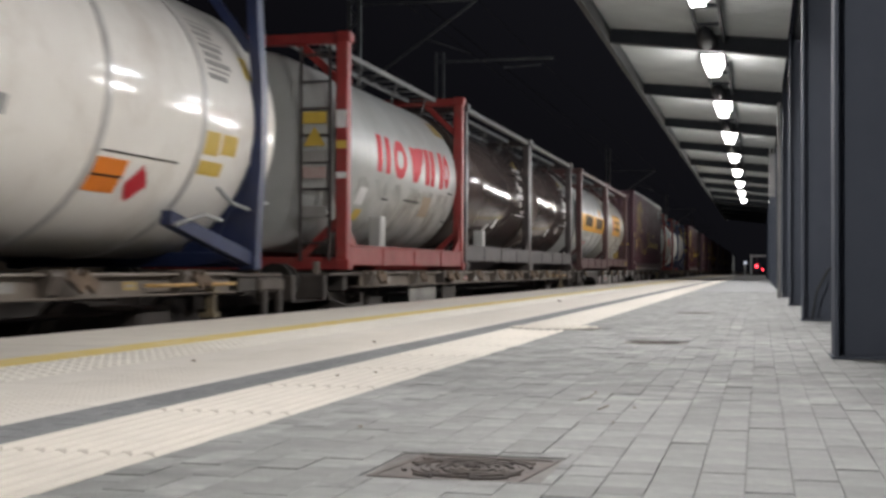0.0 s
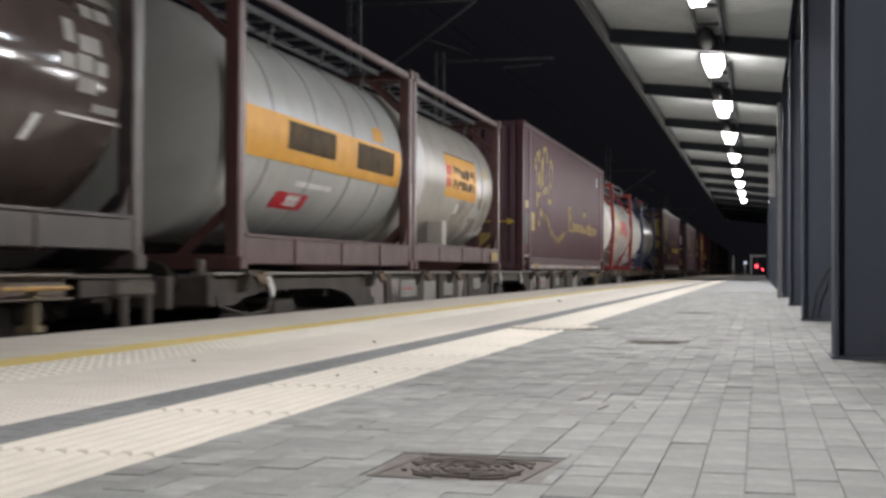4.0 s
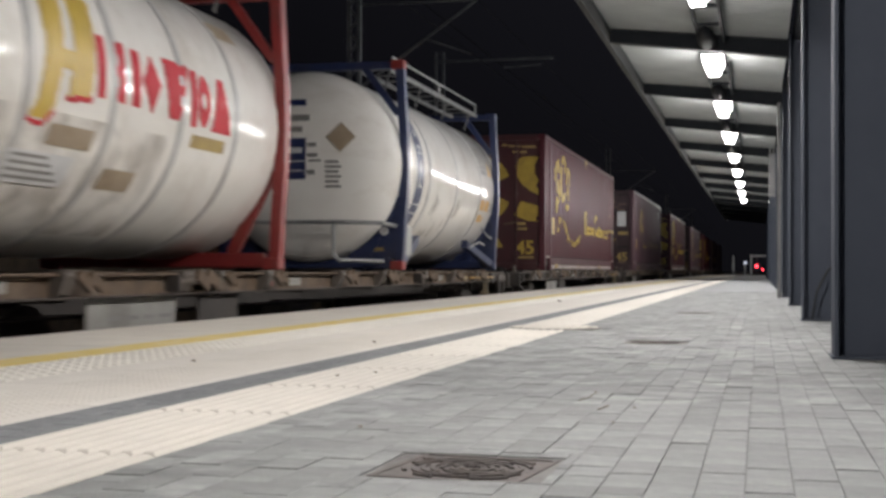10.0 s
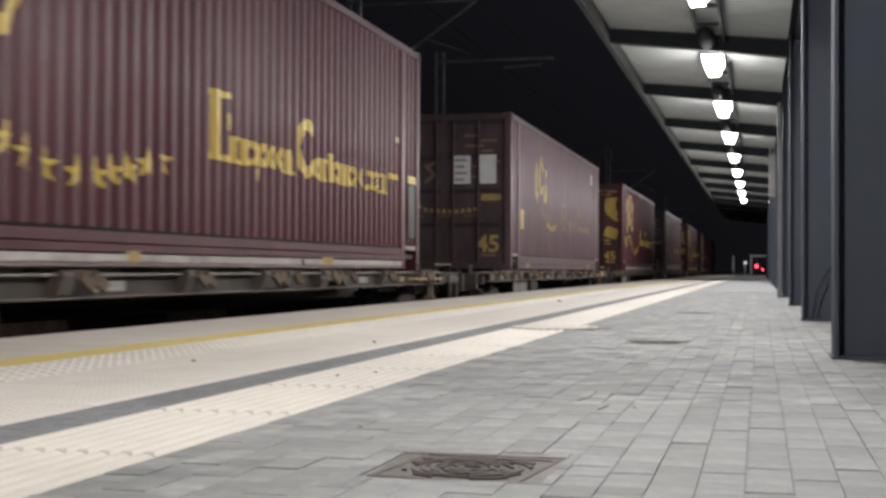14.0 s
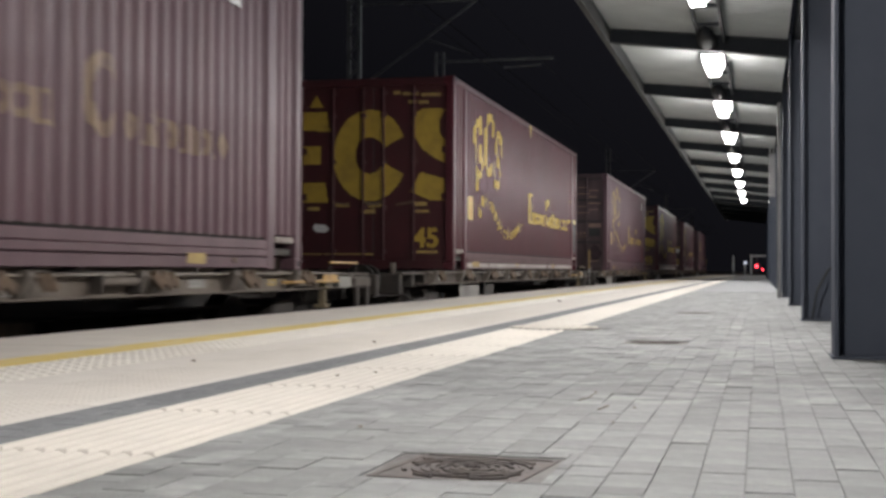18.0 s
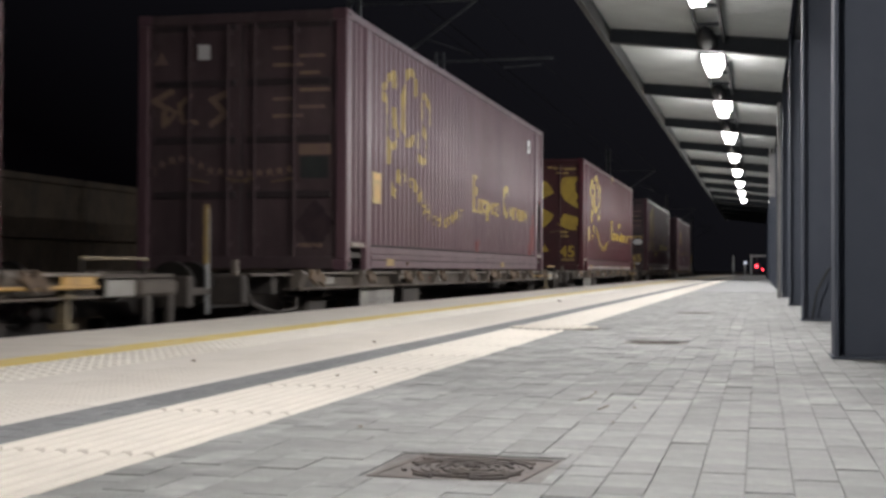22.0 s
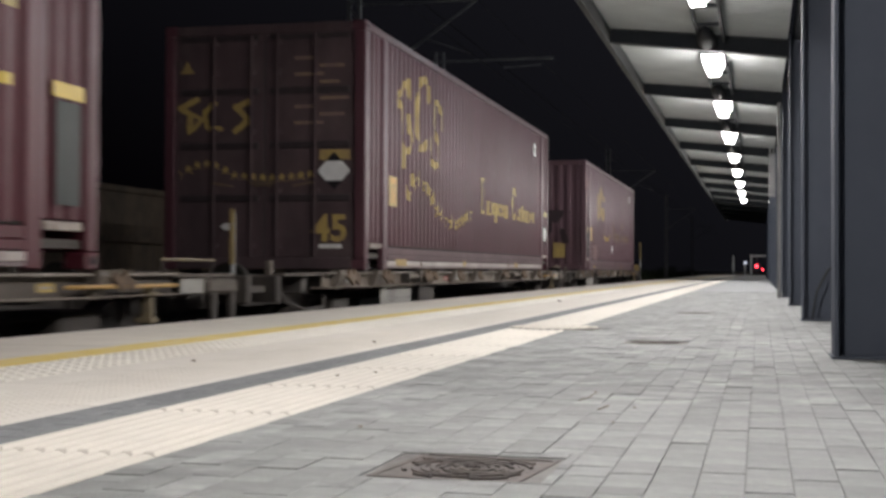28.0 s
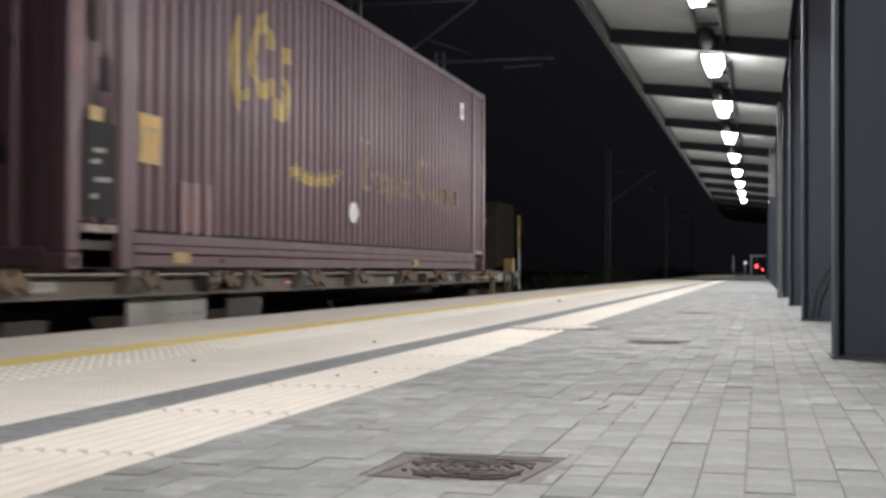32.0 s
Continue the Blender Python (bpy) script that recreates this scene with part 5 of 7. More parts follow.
def hex_m(th):
    hexagon(th, "white_plate", (0.87, 1.15), 0.20, 0.66, "white_paint", "end")
    hexagon(th, "white_plate", (LBOX - 0.52, 0.75), 0.19, 0.82, "white_paint", "side")
    dark_diamond(th, (0.87, 1.15), 0.21, 0.22, "end")
    hexagon(th, "small_plate", (-0.44, 0.505), 0.095, 0.5, "white_paint", "end")
    dark_diamond(th, (LBOX - 0.52, 0.75), 0.20, 0.26, "side")


def hex_n(th):
    raw_part("dark_notice", [(1.252, 0.22, 0.36), (1.252, 0.68, 0.36), (1.252, 0.68, 1.02), (1.252, 0.22, 1.02)], [(0, 1, 2, 3)], M["black_paint"], th, "dark notice plate")
    for a, b, c in ((0.34, 0.52, 0.80), (0.30, 0.44, 0.72), (0.36, 0.60, 0.60), (0.30, 0.40, 0.48)):
        raw_part("pale_scrape", [(1.255, a, c), (1.255, b, c + 0.01), (1.255, b, c + 0.045), (1.255, a, c + 0.03)], [(0, 1, 2, 3)], M["chalk_patch"], th)
    painted("dark_smear", corrugation(0.17, 0.75), 1.238, [(in_smear, (0.18, 0.74, 0.34, 1.4, 8.0, 0.05))], 0.34, 1.4, M["dark_smear"], th, 0.04, "dark smeared patch")
    flat_marks("rust_smear", [(in_smear, (0.0, 0.16, 0.4, 2.6, 5.0, 0.12))], 0.0, 0.16, 0.4, 2.6, lambda u, z: (1.254, u, z), M["red_smear"], th, 0.03)
    raw_part("yellow_tag", [(1.253, 0.28, 1.02), (1.253, 0.48, 1.02), (1.253, 0.48, 1.12), (1.253, 0.28, 1.12)], [(0, 1, 2, 3)], M["yellow_faded"], th)
    painted("pale_patch", corrugation(1.8, 2.56), 1.238, [(in_bar, (1.8, 2.6, 0.29, 0.70))], 0.28, 0.72, M["pink_patch"], th, label="paler pink repaired patch")
    hexagon(th, "white_plate", (-0.08, 1.24), 0.19, 0.72, "white_paint", "end")
    hexagon(th, "white_plate", (6.35, 0.64), 0.16, 0.8, "white_paint", "side")
    dark_diamond(th, (-0.08, 1.24), 0.19, 0.22, "end")
    for box_ in ((0.0, 0.86, 0.70, 1.58, 3.0, -0.06), (0.50, 1.08, 0.70, 1.10, 7.0, 0.05)):
        flat_marks("dark_patch", [(in_smear, box_)], box_[0], box_[1], box_[2], box_[3], lambda u, z: (u, 0.008, z), M["dark_smear"], th, 0.03, "dark painted-over patch")
    painted("red_smear", corrugation(0.17, 0.75), 1.238, [(in_smear, (0.2, 0.72, 1.2, 2.3, 4.0, 0.12))], 1.2, 2.3, M["dark_smear"], th, 0.04)


def arrow_e(th):
    fl = lambda u, z: (u, 0.009, z)
    raw_part("yellow_arrow", [fl(0.02, 0.925), fl(0.94, 0.925), fl(0.94, 0.87), fl(1.10, 0.94), fl(0.94, 1.01), fl(0.94, 0.955), fl(0.02, 0.955)], [tuple(range(7))], M["yellow_paint"], th, "yellow painted arrow")
    raw_part("yellow_tag", [(1.253, 0.26, 1.22), (1.253, 0.60, 1.22), (1.253, 0.60, 1.36), (1.253, 0.26, 1.36)], [(0, 1, 2, 3)], M["yellow_faded"], th)
    raw_part("dull_plate", [(1.252, 0.26, 0.5), (1.252, 0.60, 0.5), (1.252, 0.60, 1.12), (1.252, 0.26, 1.12)], [(0, 1, 2, 3)], M["dull_plate"], th)


def worn_patch(th):
    pl = lambda u, z: (u, 0.046, z)
    raw_part("white_patch", [pl(-0.96, 0.62), pl(-0.90, 0.57), pl(-0.76, 0.56), pl(-0.70, 0.62), pl(-0.76, 0.68), pl(-0.93, 0.69)], [tuple(range(6))], M["white_paint"], th, "worn white patch on the door")


# end wall takes the paler purple: light missing on that face, put into colour
box_container(53.85, "mauve", "purple", "ribbed", "yellow_faded", "mauve-brown corrugated container with yellow emblem on a freight wagon", True, arrow_e)
box_container(92.02, "maroon", "door_maroon", "letters", "yellow_paint", "maroon corrugated container with big yellow shapes on its doors")
box_container(112.50, "purple", "grime_door", "grid", "yellow_ghost", "faded purple container with white papers on its doors", False, papers)
box_container(133.00, "maroon", "door_maroon", "letters", "yellow_paint", "maroon corrugated container with big yellow shapes on its doors", True, worn_patch)
box_container(153.62, "purple", "grime_door", "grid", "yellow_faded", "faded purple container with grimy panelled doors on a freight wagon", False, tagged_doors)
box_container(174.02, "maroon", "door_maroon", "letters", "yellow_paint", "maroon corrugated container with big yellow shapes on its doors")
box_container(194.12, "mauve", "grime_door", "grid", "yellow_faded", "mauve container with a white six-sided plate on its doors", True, hex_m)
box_container(214.26, "purple", "purple", "ribbed", "yellow_faded", "faded purple container with ribbed end wall and worn emblem", False, hex_n)

# ---- tank containers ----
def tank_shell(y0, y1, R, zc, dome=0.42, seg=48):
    """A closed cylinder along y with bulged ends; y0, y1 are the tips."""
    prof = [(y0 + dome - dome * math.cos(math.pi / 2 * k / 8), R * math.sin(math.pi / 2 * k / 8) ** 0.72) for k in range(1, 9)]
    prof += [(y1 - dome + dome * math.cos(math.pi / 2 * k / 8), R * math.sin(math.pi / 2 * k / 8) ** 0.72) for k in range(8, 0, -1)]
    bm = bmesh.new()
    rings = [[bm.verts.new((r * math.cos(2 * math.pi * i / seg), y, zc + r * math.sin(2 * math.pi * i / seg))) for i in range(seg)] for y, r in prof]
    for A, B in zip(rings, rings[1:]):
        for i in range(seg):
            j = (i + 1) % seg
            bm.faces.new((A[i], B[i], B[j], A[j]))
    bm.faces.new(rings[0][::-1])
    bm.faces.new(rings[-1])
    bmesh.ops.recalc_face_normals(bm, faces=bm.faces[:])
    return bm


def hoop(y, w, R, zc, seg=48):
    bm = bmesh.new()
    rows = [[bm.verts.new((r * math.cos(2 * math.pi * i / seg), yy, zc + r * math.sin(2 * math.pi * i / seg))) for i in range(seg)]
            for yy, r in ((y - w / 2, R), (y - w / 2, R + 0.008), (y + w / 2, R + 0.008), (y + w / 2, R))]
    for A, B in zip(rows, rows[1:]):
        for i in range(seg):
            j = (i + 1) % seg
            bm.faces.new((A[i], A[j], B[j], B[i]))
    bmesh.ops.recalc_face_normals(bm, faces=bm.faces[:])
    return bm


def patch(th, name, y0, y1, a0, a1, R, zc, material, e=0.005, label="", skew=0.0):
    """A label lying on the tank, between two heights given as angles above the tank's middle."""
    vs, fs = [], []
    n = max(6, math.ceil(abs(a1 - a0) / 3))
    for k in range(n + 1):
        f = k / n
        a = radians(a0 + (a1 - a0) * f)
        for y in (y0, y1):
            vs.append(((R + e) * math.cos(a), y + skew * f, zc + (R + e) * math.sin(a)))
    for k in range(n):
        fs.append((2 * k, 2 * k + 1, 2 * k + 3, 2 * k + 2))
    return raw_part(name, vs, fs, M[material], th, label)


def tank_marks(th, name, tests, y0, y1, a0, a1, R, zc, material, label="", step=0.025):
    """Painted marks on a tank, each one a part."""
    for test in tests:
        flat_marks(name, [test], y0, y1, a0, a1, lambda u, z: ((R + 0.006) * math.cos(z / R), u, zc + (R + 0.006) * math.sin(z / R)), M[material], th, step, label, True)


def walkway(th, y0, y1, z, x=0.40, m="mast_steel"):
    bm = bmesh.new()
    for sx in (x, x + 0.42):
        beam(bm, (sx, y0, z), (sx, y1, z), 0.03, 0.06)
    n = int((y1 - y0) / 0.5)
    for i in range(n + 1):
        y = y0 + (y1 - y0) * i / n
        beam(bm, (x, y, z), (x + 0.42, y, z), 0.04, 0.02)
    part("walkway", bm, M[m], th, "grey metal walkway on top")
    for i in range(0, n + 1, 3):
        y = y0 + (y1 - y0) * i / n
        part("walkway_strut", rod(bmesh.new(), (x + 0.42, y, z), (x + 0.30, y + 0.12, z - 0.28), 0.015, 6), M[m], th)


def ladder(th, x, y, z0, z1, m="galv"):
    for dx in (-0.17, 0.17):
        part("ladder_rail", rod(bmesh.new(), (x + dx, y, z0), (x + dx, y, z1), 0.02, 6), M[m], th)
    n = int((z1 - z0) / 0.3)
    for i in range(n):
        bm = bmesh.new()
        rod(bm, (x - 0.17, y, z0 + 0.2 + 0.3 * i), (x + 0.17, y, z0 + 0.2 + 0.3 * i), 0.016, 6)
        part("rung", bm, M[m], th)


def end_frame(th, y, m, H, full=True, brace=True):
    """End frame of a tank container: posts, cross beams, corner castings, diagonal struts."""
    for sx in (-1, 1):
        a, c = sorted((sx * 1.22, sx * 1.08))
        part("end_post", bx(a, c, y - 0.08, y + 0.08, 0.0, H, b=0.015), M[m], th)
        for z in (0.0, H - 0.118):
            a2, c2 = sorted((sx * 1.245, sx * 1.08))
            part("corner_casting", bx(a2, c2, y - 0.09, y + 0.09, z, z + 0.118, b=0.012), M[m], th)
    part("cross_beam", bx(-1.08, 1.08, y - 0.06, y + 0.06, 0.0, 0.14, b=0.01), M[m], th)
    if full:
        part("cross_beam", bx(-1.08, 1.08, y - 0.06, y + 0.06, H - 0.13, H - 0.01, b=0.01), M[m], th)
    if brace:
        for sx in (-1, 1):
            for z0, z1 in ((0.55, 0.10), (H - 0.55, H - 0.1)):
                bm = bmesh.new()
                beam(bm, (sx * 1.10, y, z0), (sx * 0.62, y, z1), 0.08, 0.08)
                part("corner_brace", bm, M[m], th)


def framed_tank(s0, length, tank, frame, rail, R, zc, label, bands=(), H=2.66, tips=(0.0, 0.0), rail_z=(0.05, 0.26), top=True, name="tank_container", joint=()):
    th = rolling(name, s0, BASE, label=label, category="tank container", group="tank containers of the freight train")
    L_ = length
    end_frame(th, 0.09, frame, H)
    end_frame(th, L_ - 0.09, frame, H)
    for sx in (-1, 1):
        a, c = sorted((sx * 1.215, sx * 1.12))
        part("bottom_rail", bx(a, c, 0.17, L_ - 0.17, *rail_z, b=0.01), M[rail], th)
        part("rail_lip", bx(*sorted((sx * 1.235, sx * 1.12)), 0.17, L_ - 0.17, rail_z[1], rail_z[1] + 0.025), M[rail], th)
        if top:
            part("top_rail", bx(*sorted((sx * 1.21, sx * 1.14)), 0.17, L_ - 0.17, H - 0.12, H - 0.04, b=0.01), M[rail], th)
        for y in (L_ * 0.25, L_ * 0.5, L_ * 0.75):
            part("rail_stiffener", bx(*sorted((sx * 1.225, sx * 1.13)), y - 0.03, y + 0.03, *rail_z), M[rail], th)
        for y, d in ((0.17, 1), (L_ - 0.17, -1)):
            g = 0.40 if frame == "frame_red" else 0.22
            bm = bmesh.new()
            q = [(0.0, rail_z[1]), (g * d, rail_z[1]), (0.10 * d, rail_z[1] + g * 0.45), (0.0, rail_z[1] + g * 1.3)]
            A_ = [bm.verts.new((sx * 1.185, y + a, z)) for a, z in q]
            B_ = [bm.verts.new((sx * 1.165, y + a, z)) for a, z in q]
            for i in range(4):
                bm.faces.new((A_[i], A_[(i + 1) % 4], B_[(i + 1) % 4], B_[i]))
            bm.faces.new(A_)
            bm.faces.new(B_[::-1])
            bmesh.ops.recalc_face_normals(bm, faces=bm.faces[:])
            part("gusset_plate", bm, M[frame], th)
        if s0 < 26:
            part("saddle", bx(*sorted((sx * 1.16, sx * 1.0)), 1.58, 1.80, 0.2, 0.66, b=0.015), M["tank_grey"], th)
    part("tank_shell", tank_shell(tips[0], L_ + tips[1], R, zc, 0.24), M[tank], th, "", True)
    for y in bands:
        part("tank_band", hoop(y, 0.05, R, zc), M["tank_band"] if tank != "tank_dark" else M["tank_dark"], th, "", True)
    walkway(th, 0.3, L_ - 0.3, H - 0.06)
    return th


# grey tank in a red frame
B = framed_tank(19.42, 6.06, "tank_grey", "frame_red", "frame_red", 1.15, 1.36, "light grey tank in a red steel frame with red lettering shapes", bands=(), top=False)
ladder(B, 0.85, 0.0, 0.1, 2.5, "frame_grey")
for z0, m in ((1.63, "yellow_paint"), (1.20, "grey_mark"), (1.02, "pink_plate"), (0.58, "grey_mark")):
    raw_part("plate", [(0.71, -0.03, z0), (0.99, -0.03, z0), (0.99, -0.03, z0 + 0.13), (0.71, -0.03, z0 + 0.13)], [(0, 1, 2, 3)], M[m], B)
raw_part("warning_triangle", [(0.72, -0.03, 1.38), (0.98, -0.03, 1.38), (0.85, -0.03, 1.60)], [(0, 1, 2)], M["yellow_paint"], B)
for z0, z1, m in ((1.58, 1.78, "white_paint"), (1.35, 1.44, "yellow_paint"), (1.02, 1.09, "white_paint")):
    raw_part("post_plate", [(1.09, 0.006, z0), (1.21, 0.006, z0), (1.21, 0.006, z1), (1.09, 0.006, z1)], [(0, 1, 2, 3)], M[m], B)
for tests in ([(in_bar, (1.46, 1.68, -0.16, 0.30))], [(in_bar, (1.84, 2.06, -0.16, 0.31))], [(in_arc, (2.53, 0.065, 0.32, 0.25, 0.48, 0, 360))],
              [(in_poly, [(3.04, 0.28), (3.86, 0.31), (3.46, -0.17), (3.20, -0.17)])],
              [(in_bar, (3.86, 4.10, -0.17, 0.33))], [(in_bar, (4.17, 4.42, -0.17, 0.33))], [(in_bar, (4.70, 4.92, -0.17, 0.34))], [(in_arc, (5.14, 0.09, 0.17, 0.25, 0.42, 0, 360))]):
    flat_marks("red_mark", tests, 1.4, 5.4, -0.2, 0.4, lambda u, z: (1.156 * math.cos(z / 1.15), u, 1.36 + 1.156 * math.sin(z / 1.15)), M["red_paint"], B, 0.022, "broad red painted mark")
for u, a, w in ((2.96, -22, 0.85), (5.26, -11, 0.34), (5.48, -33, 0.36), (1.95, -24, 0.3)):
    patch(B, "dark_line", u, u + w, a - 0.6, a + 0.6, 1.15, 1.36, "black_paint")
flat_marks("dirt_smear", [(in_smear, (0.6, 5.8, -1.3, -0.25, 2.0, -0.55))], 0.6, 5.8, -1.3, -0.25, lambda u, z: (1.153 * math.cos(z / 1.15), u, 1.36 + 1.153 * math.sin(z / 1.15)), M["tank_dirt"], B, 0.04)
patch(B, "white_label", 0.95, 1.27, -30, -19, 1.15, 1.36, "white_paint")
patch(B, "yellow_label", 1.14, 1.42, -41, -33, 1.15, 1.36, "yellow_paint")
patch(B, "brown_stain_plate", 4.02, 4.5, -32, -17, 1.15, 1.36, "tan_mark", skew=-0.1)
patch(B, "yellow_label", 5.2, 5.7, 34, 47, 1.15, 1.36, "yellow_faded")
# two dark tanks in grey frames
for i, s in enumerate((25.60, 31.62)):
    C = framed_tank(s, 6.03, "tank_dark", "frame_grey", "frame_grey", 1.15, 1.40, "dark grey glossy tank in a grey steel frame", H=2.60, rail_z=(0.14, 0.37))
    for y, a, w in ((3.25, -29, 0.2), (1.2, -43, 0.26), (2.65, -35, 0.2)) if i == 0 else ((0.86, -30, 0.24), (3.28, -29, 0.19), (4.61, -24, 0.09)):
        patch(C, "white_label", y, y + w, a - 4.8, a + 4.8, 1.15, 1.40, "white_paint", skew=0.08)
    for bar in ((4.98, 5.30, 0.52, 0.58), (5.36, 5.90, 0.53, 0.60), (5.28, 5.46, 0.36, 0.47), (5.50, 5.72, 0.36, 0.47), (4.98, 5.12, 0.14, 0.30), (5.18, 5.48, 0.10, 0.22), (4.92, 5.10, -0.03, 0.06),
                (5.14, 5.36, -0.04, 0.07), (5.40, 5.56, -0.03, 0.06), (5.16, 5.42, -0.18, -0.08), (5.40, 5.78, -0.29, -0.245)):
        tank_marks(C, "pale_bar", [(in_bar, bar)], 4.9, 5.95, -0.3, 0.7, 1.15, 1.40, "grey_mark", "pale painted bar", 0.02)
    tank_marks(C, "white_line", [(in_bar, (4.96, 6.0, -0.36, -0.335))], 4.9, 5.97, -0.4, -0.3, 1.15, 1.40, "white_paint", "", 0.02)
    patch(C, "yellow_label", 5.55, 5.68, 28, 38, 1.15, 1.40, "yellow_paint")
    patch(C, "white_seam", 2.9, 2.93, -80, 85, 1.15, 1.40, "tank_dark")
# grey-blue tank with an amber band, brown frame
D1 = framed_tank(39.50, 6.06, "tank_grey", "frame_brown", "frame_brown", 1.14, 1.40, "pale grey tank with an amber band in a brown frame", bands=(1.1, 2.4, 3.7, 4.9), H=2.62, rail_z=(0.05, 0.30))
patch(D1, "amber_band", 0.35, 5.72, -17, 6, 1.14, 1.40, "amber", 0.011)
patch(D1, "brown_lettering_block", 1.48, 3.0, -10, 4, 1.14, 1.40, "umber", 0.015)
patch(D1, "brown_lettering_block", 3.82, 5.4, -11, 4, 1.14, 1.40, "umber", 0.015)
patch(D1, "amber_label", 4.53, 5.0, 8, 17, 1.14, 1.40, "amber")
patch(D1, "white_label", 2.05, 3.2, -28, -25, 1.14, 1.40, "white_paint")
patch(D1, "red_label", 1.65, 2.6, -42, -32, 1.14, 1.40, "red_paint")
patch(D1, "white_label", 2.0, 2.4, -40, -33, 1.14, 1.40, "white_paint")
# silver tank with a square amber panel
D2 = framed_tank(45.62, 6.03, "tank_silver", "frame_brown", "frame_brown", 1.14, 1.40, "silver grey tank with a square amber panel in a brown frame", bands=(0.95, 4.9), H=2.62, rail_z=(0.12, 0.34))
patch(D2, "amber_panel", 2.22, 4.42, -15, 18, 1.14, 1.40, "amber")
patch(D2, "dark_edge", 2.22, 4.42, 17.2, 18.4, 1.14, 1.40, "umber", 0.008)
rng = random.Random(8)
for row, (z0, z1) in enumerate(((-0.16, -0.02), (0.03, 0.18))):
    u = 2.72
    while u < 4.2:
        w = rng.choice((0.07, 0.09, 0.16, 0.20))
        tank_marks(D2, "dark_mark", [(in_bar, (u, min(4.27, u + w), z0 + rng.choice((0, 0, 0.05)), z1 - rng.choice((0, 0, 0.05))))], 2.7, 4.3, -0.2, 0.25, 1.14, 1.405, "umber", "dark painted mark", 0.02)
        u += w + rng.choice((0.03, 0.04, 0.06))
    for uu in (2.27, 2.44):
        tank_marks(D2, "red_square", [(in_bar, (uu, uu + 0.13, z0, z1))], 2.24, 2.62, -0.2, 0.25, 1.14, 1.405, "red_paint", "", 0.02)
patch(D2, "white_panel", 0.36, 1.0, -28, 24, 1.14, 1.40, "white_paint")
part("saddle", bx(0.92, 1.16, 1.90, 2.16, 0.2, 0.72, b=0.015), M["tank_silver"], D2)
flat_marks("dirt_smear", [(in_smear, (3.2, 5.9, -1.1, -0.2, 6.0, -0.6))], 3.2, 5.9, -1.1, -0.2, lambda u, z: (1.143 * math.cos(z / 1.14), u, 1.40 + 1.143 * math.sin(z / 1.14)), M["tank_dirt"], D2, 0.04, "brown dirt on the tank")
flat_marks("bare_patch", [(in_poly, [(5.0, -0.90), (5.35, -0.78), (5.55, -0.82), (5.60, -0.70), (5.86, -0.68), (6.0, -0.86), (5.5, -0.92)])], 4.9, 6.05, -1.0, -0.6, lambda u, z: (1.146 * math.cos(z / 1.14), u, 1.40 + 1.146 * math.sin(z / 1.14)), M["white_paint"], D2, 0.03, "torn white label")
for y, a, w, m in ((3.17, -23, 0.19, "white_paint"), (4.42, -37, 0.12, "white_paint"), (4.3, -24, 0.9, "tank_grey"), (5.03, 11, 0.20, "yellow_paint")):
    patch(D2, "tank_label", y, y + w, a - 4, a + 4, 1.14, 1.40, m)
raw_part("yellow_rail_plate", [(1.24, 5.2, 0.16), (1.24, 5.75, 0.16), (1.24, 5.75, 0.30), (1.24, 5.2, 0.30)], [(0, 1, 2, 3)], M["yellow_faded"], D2)


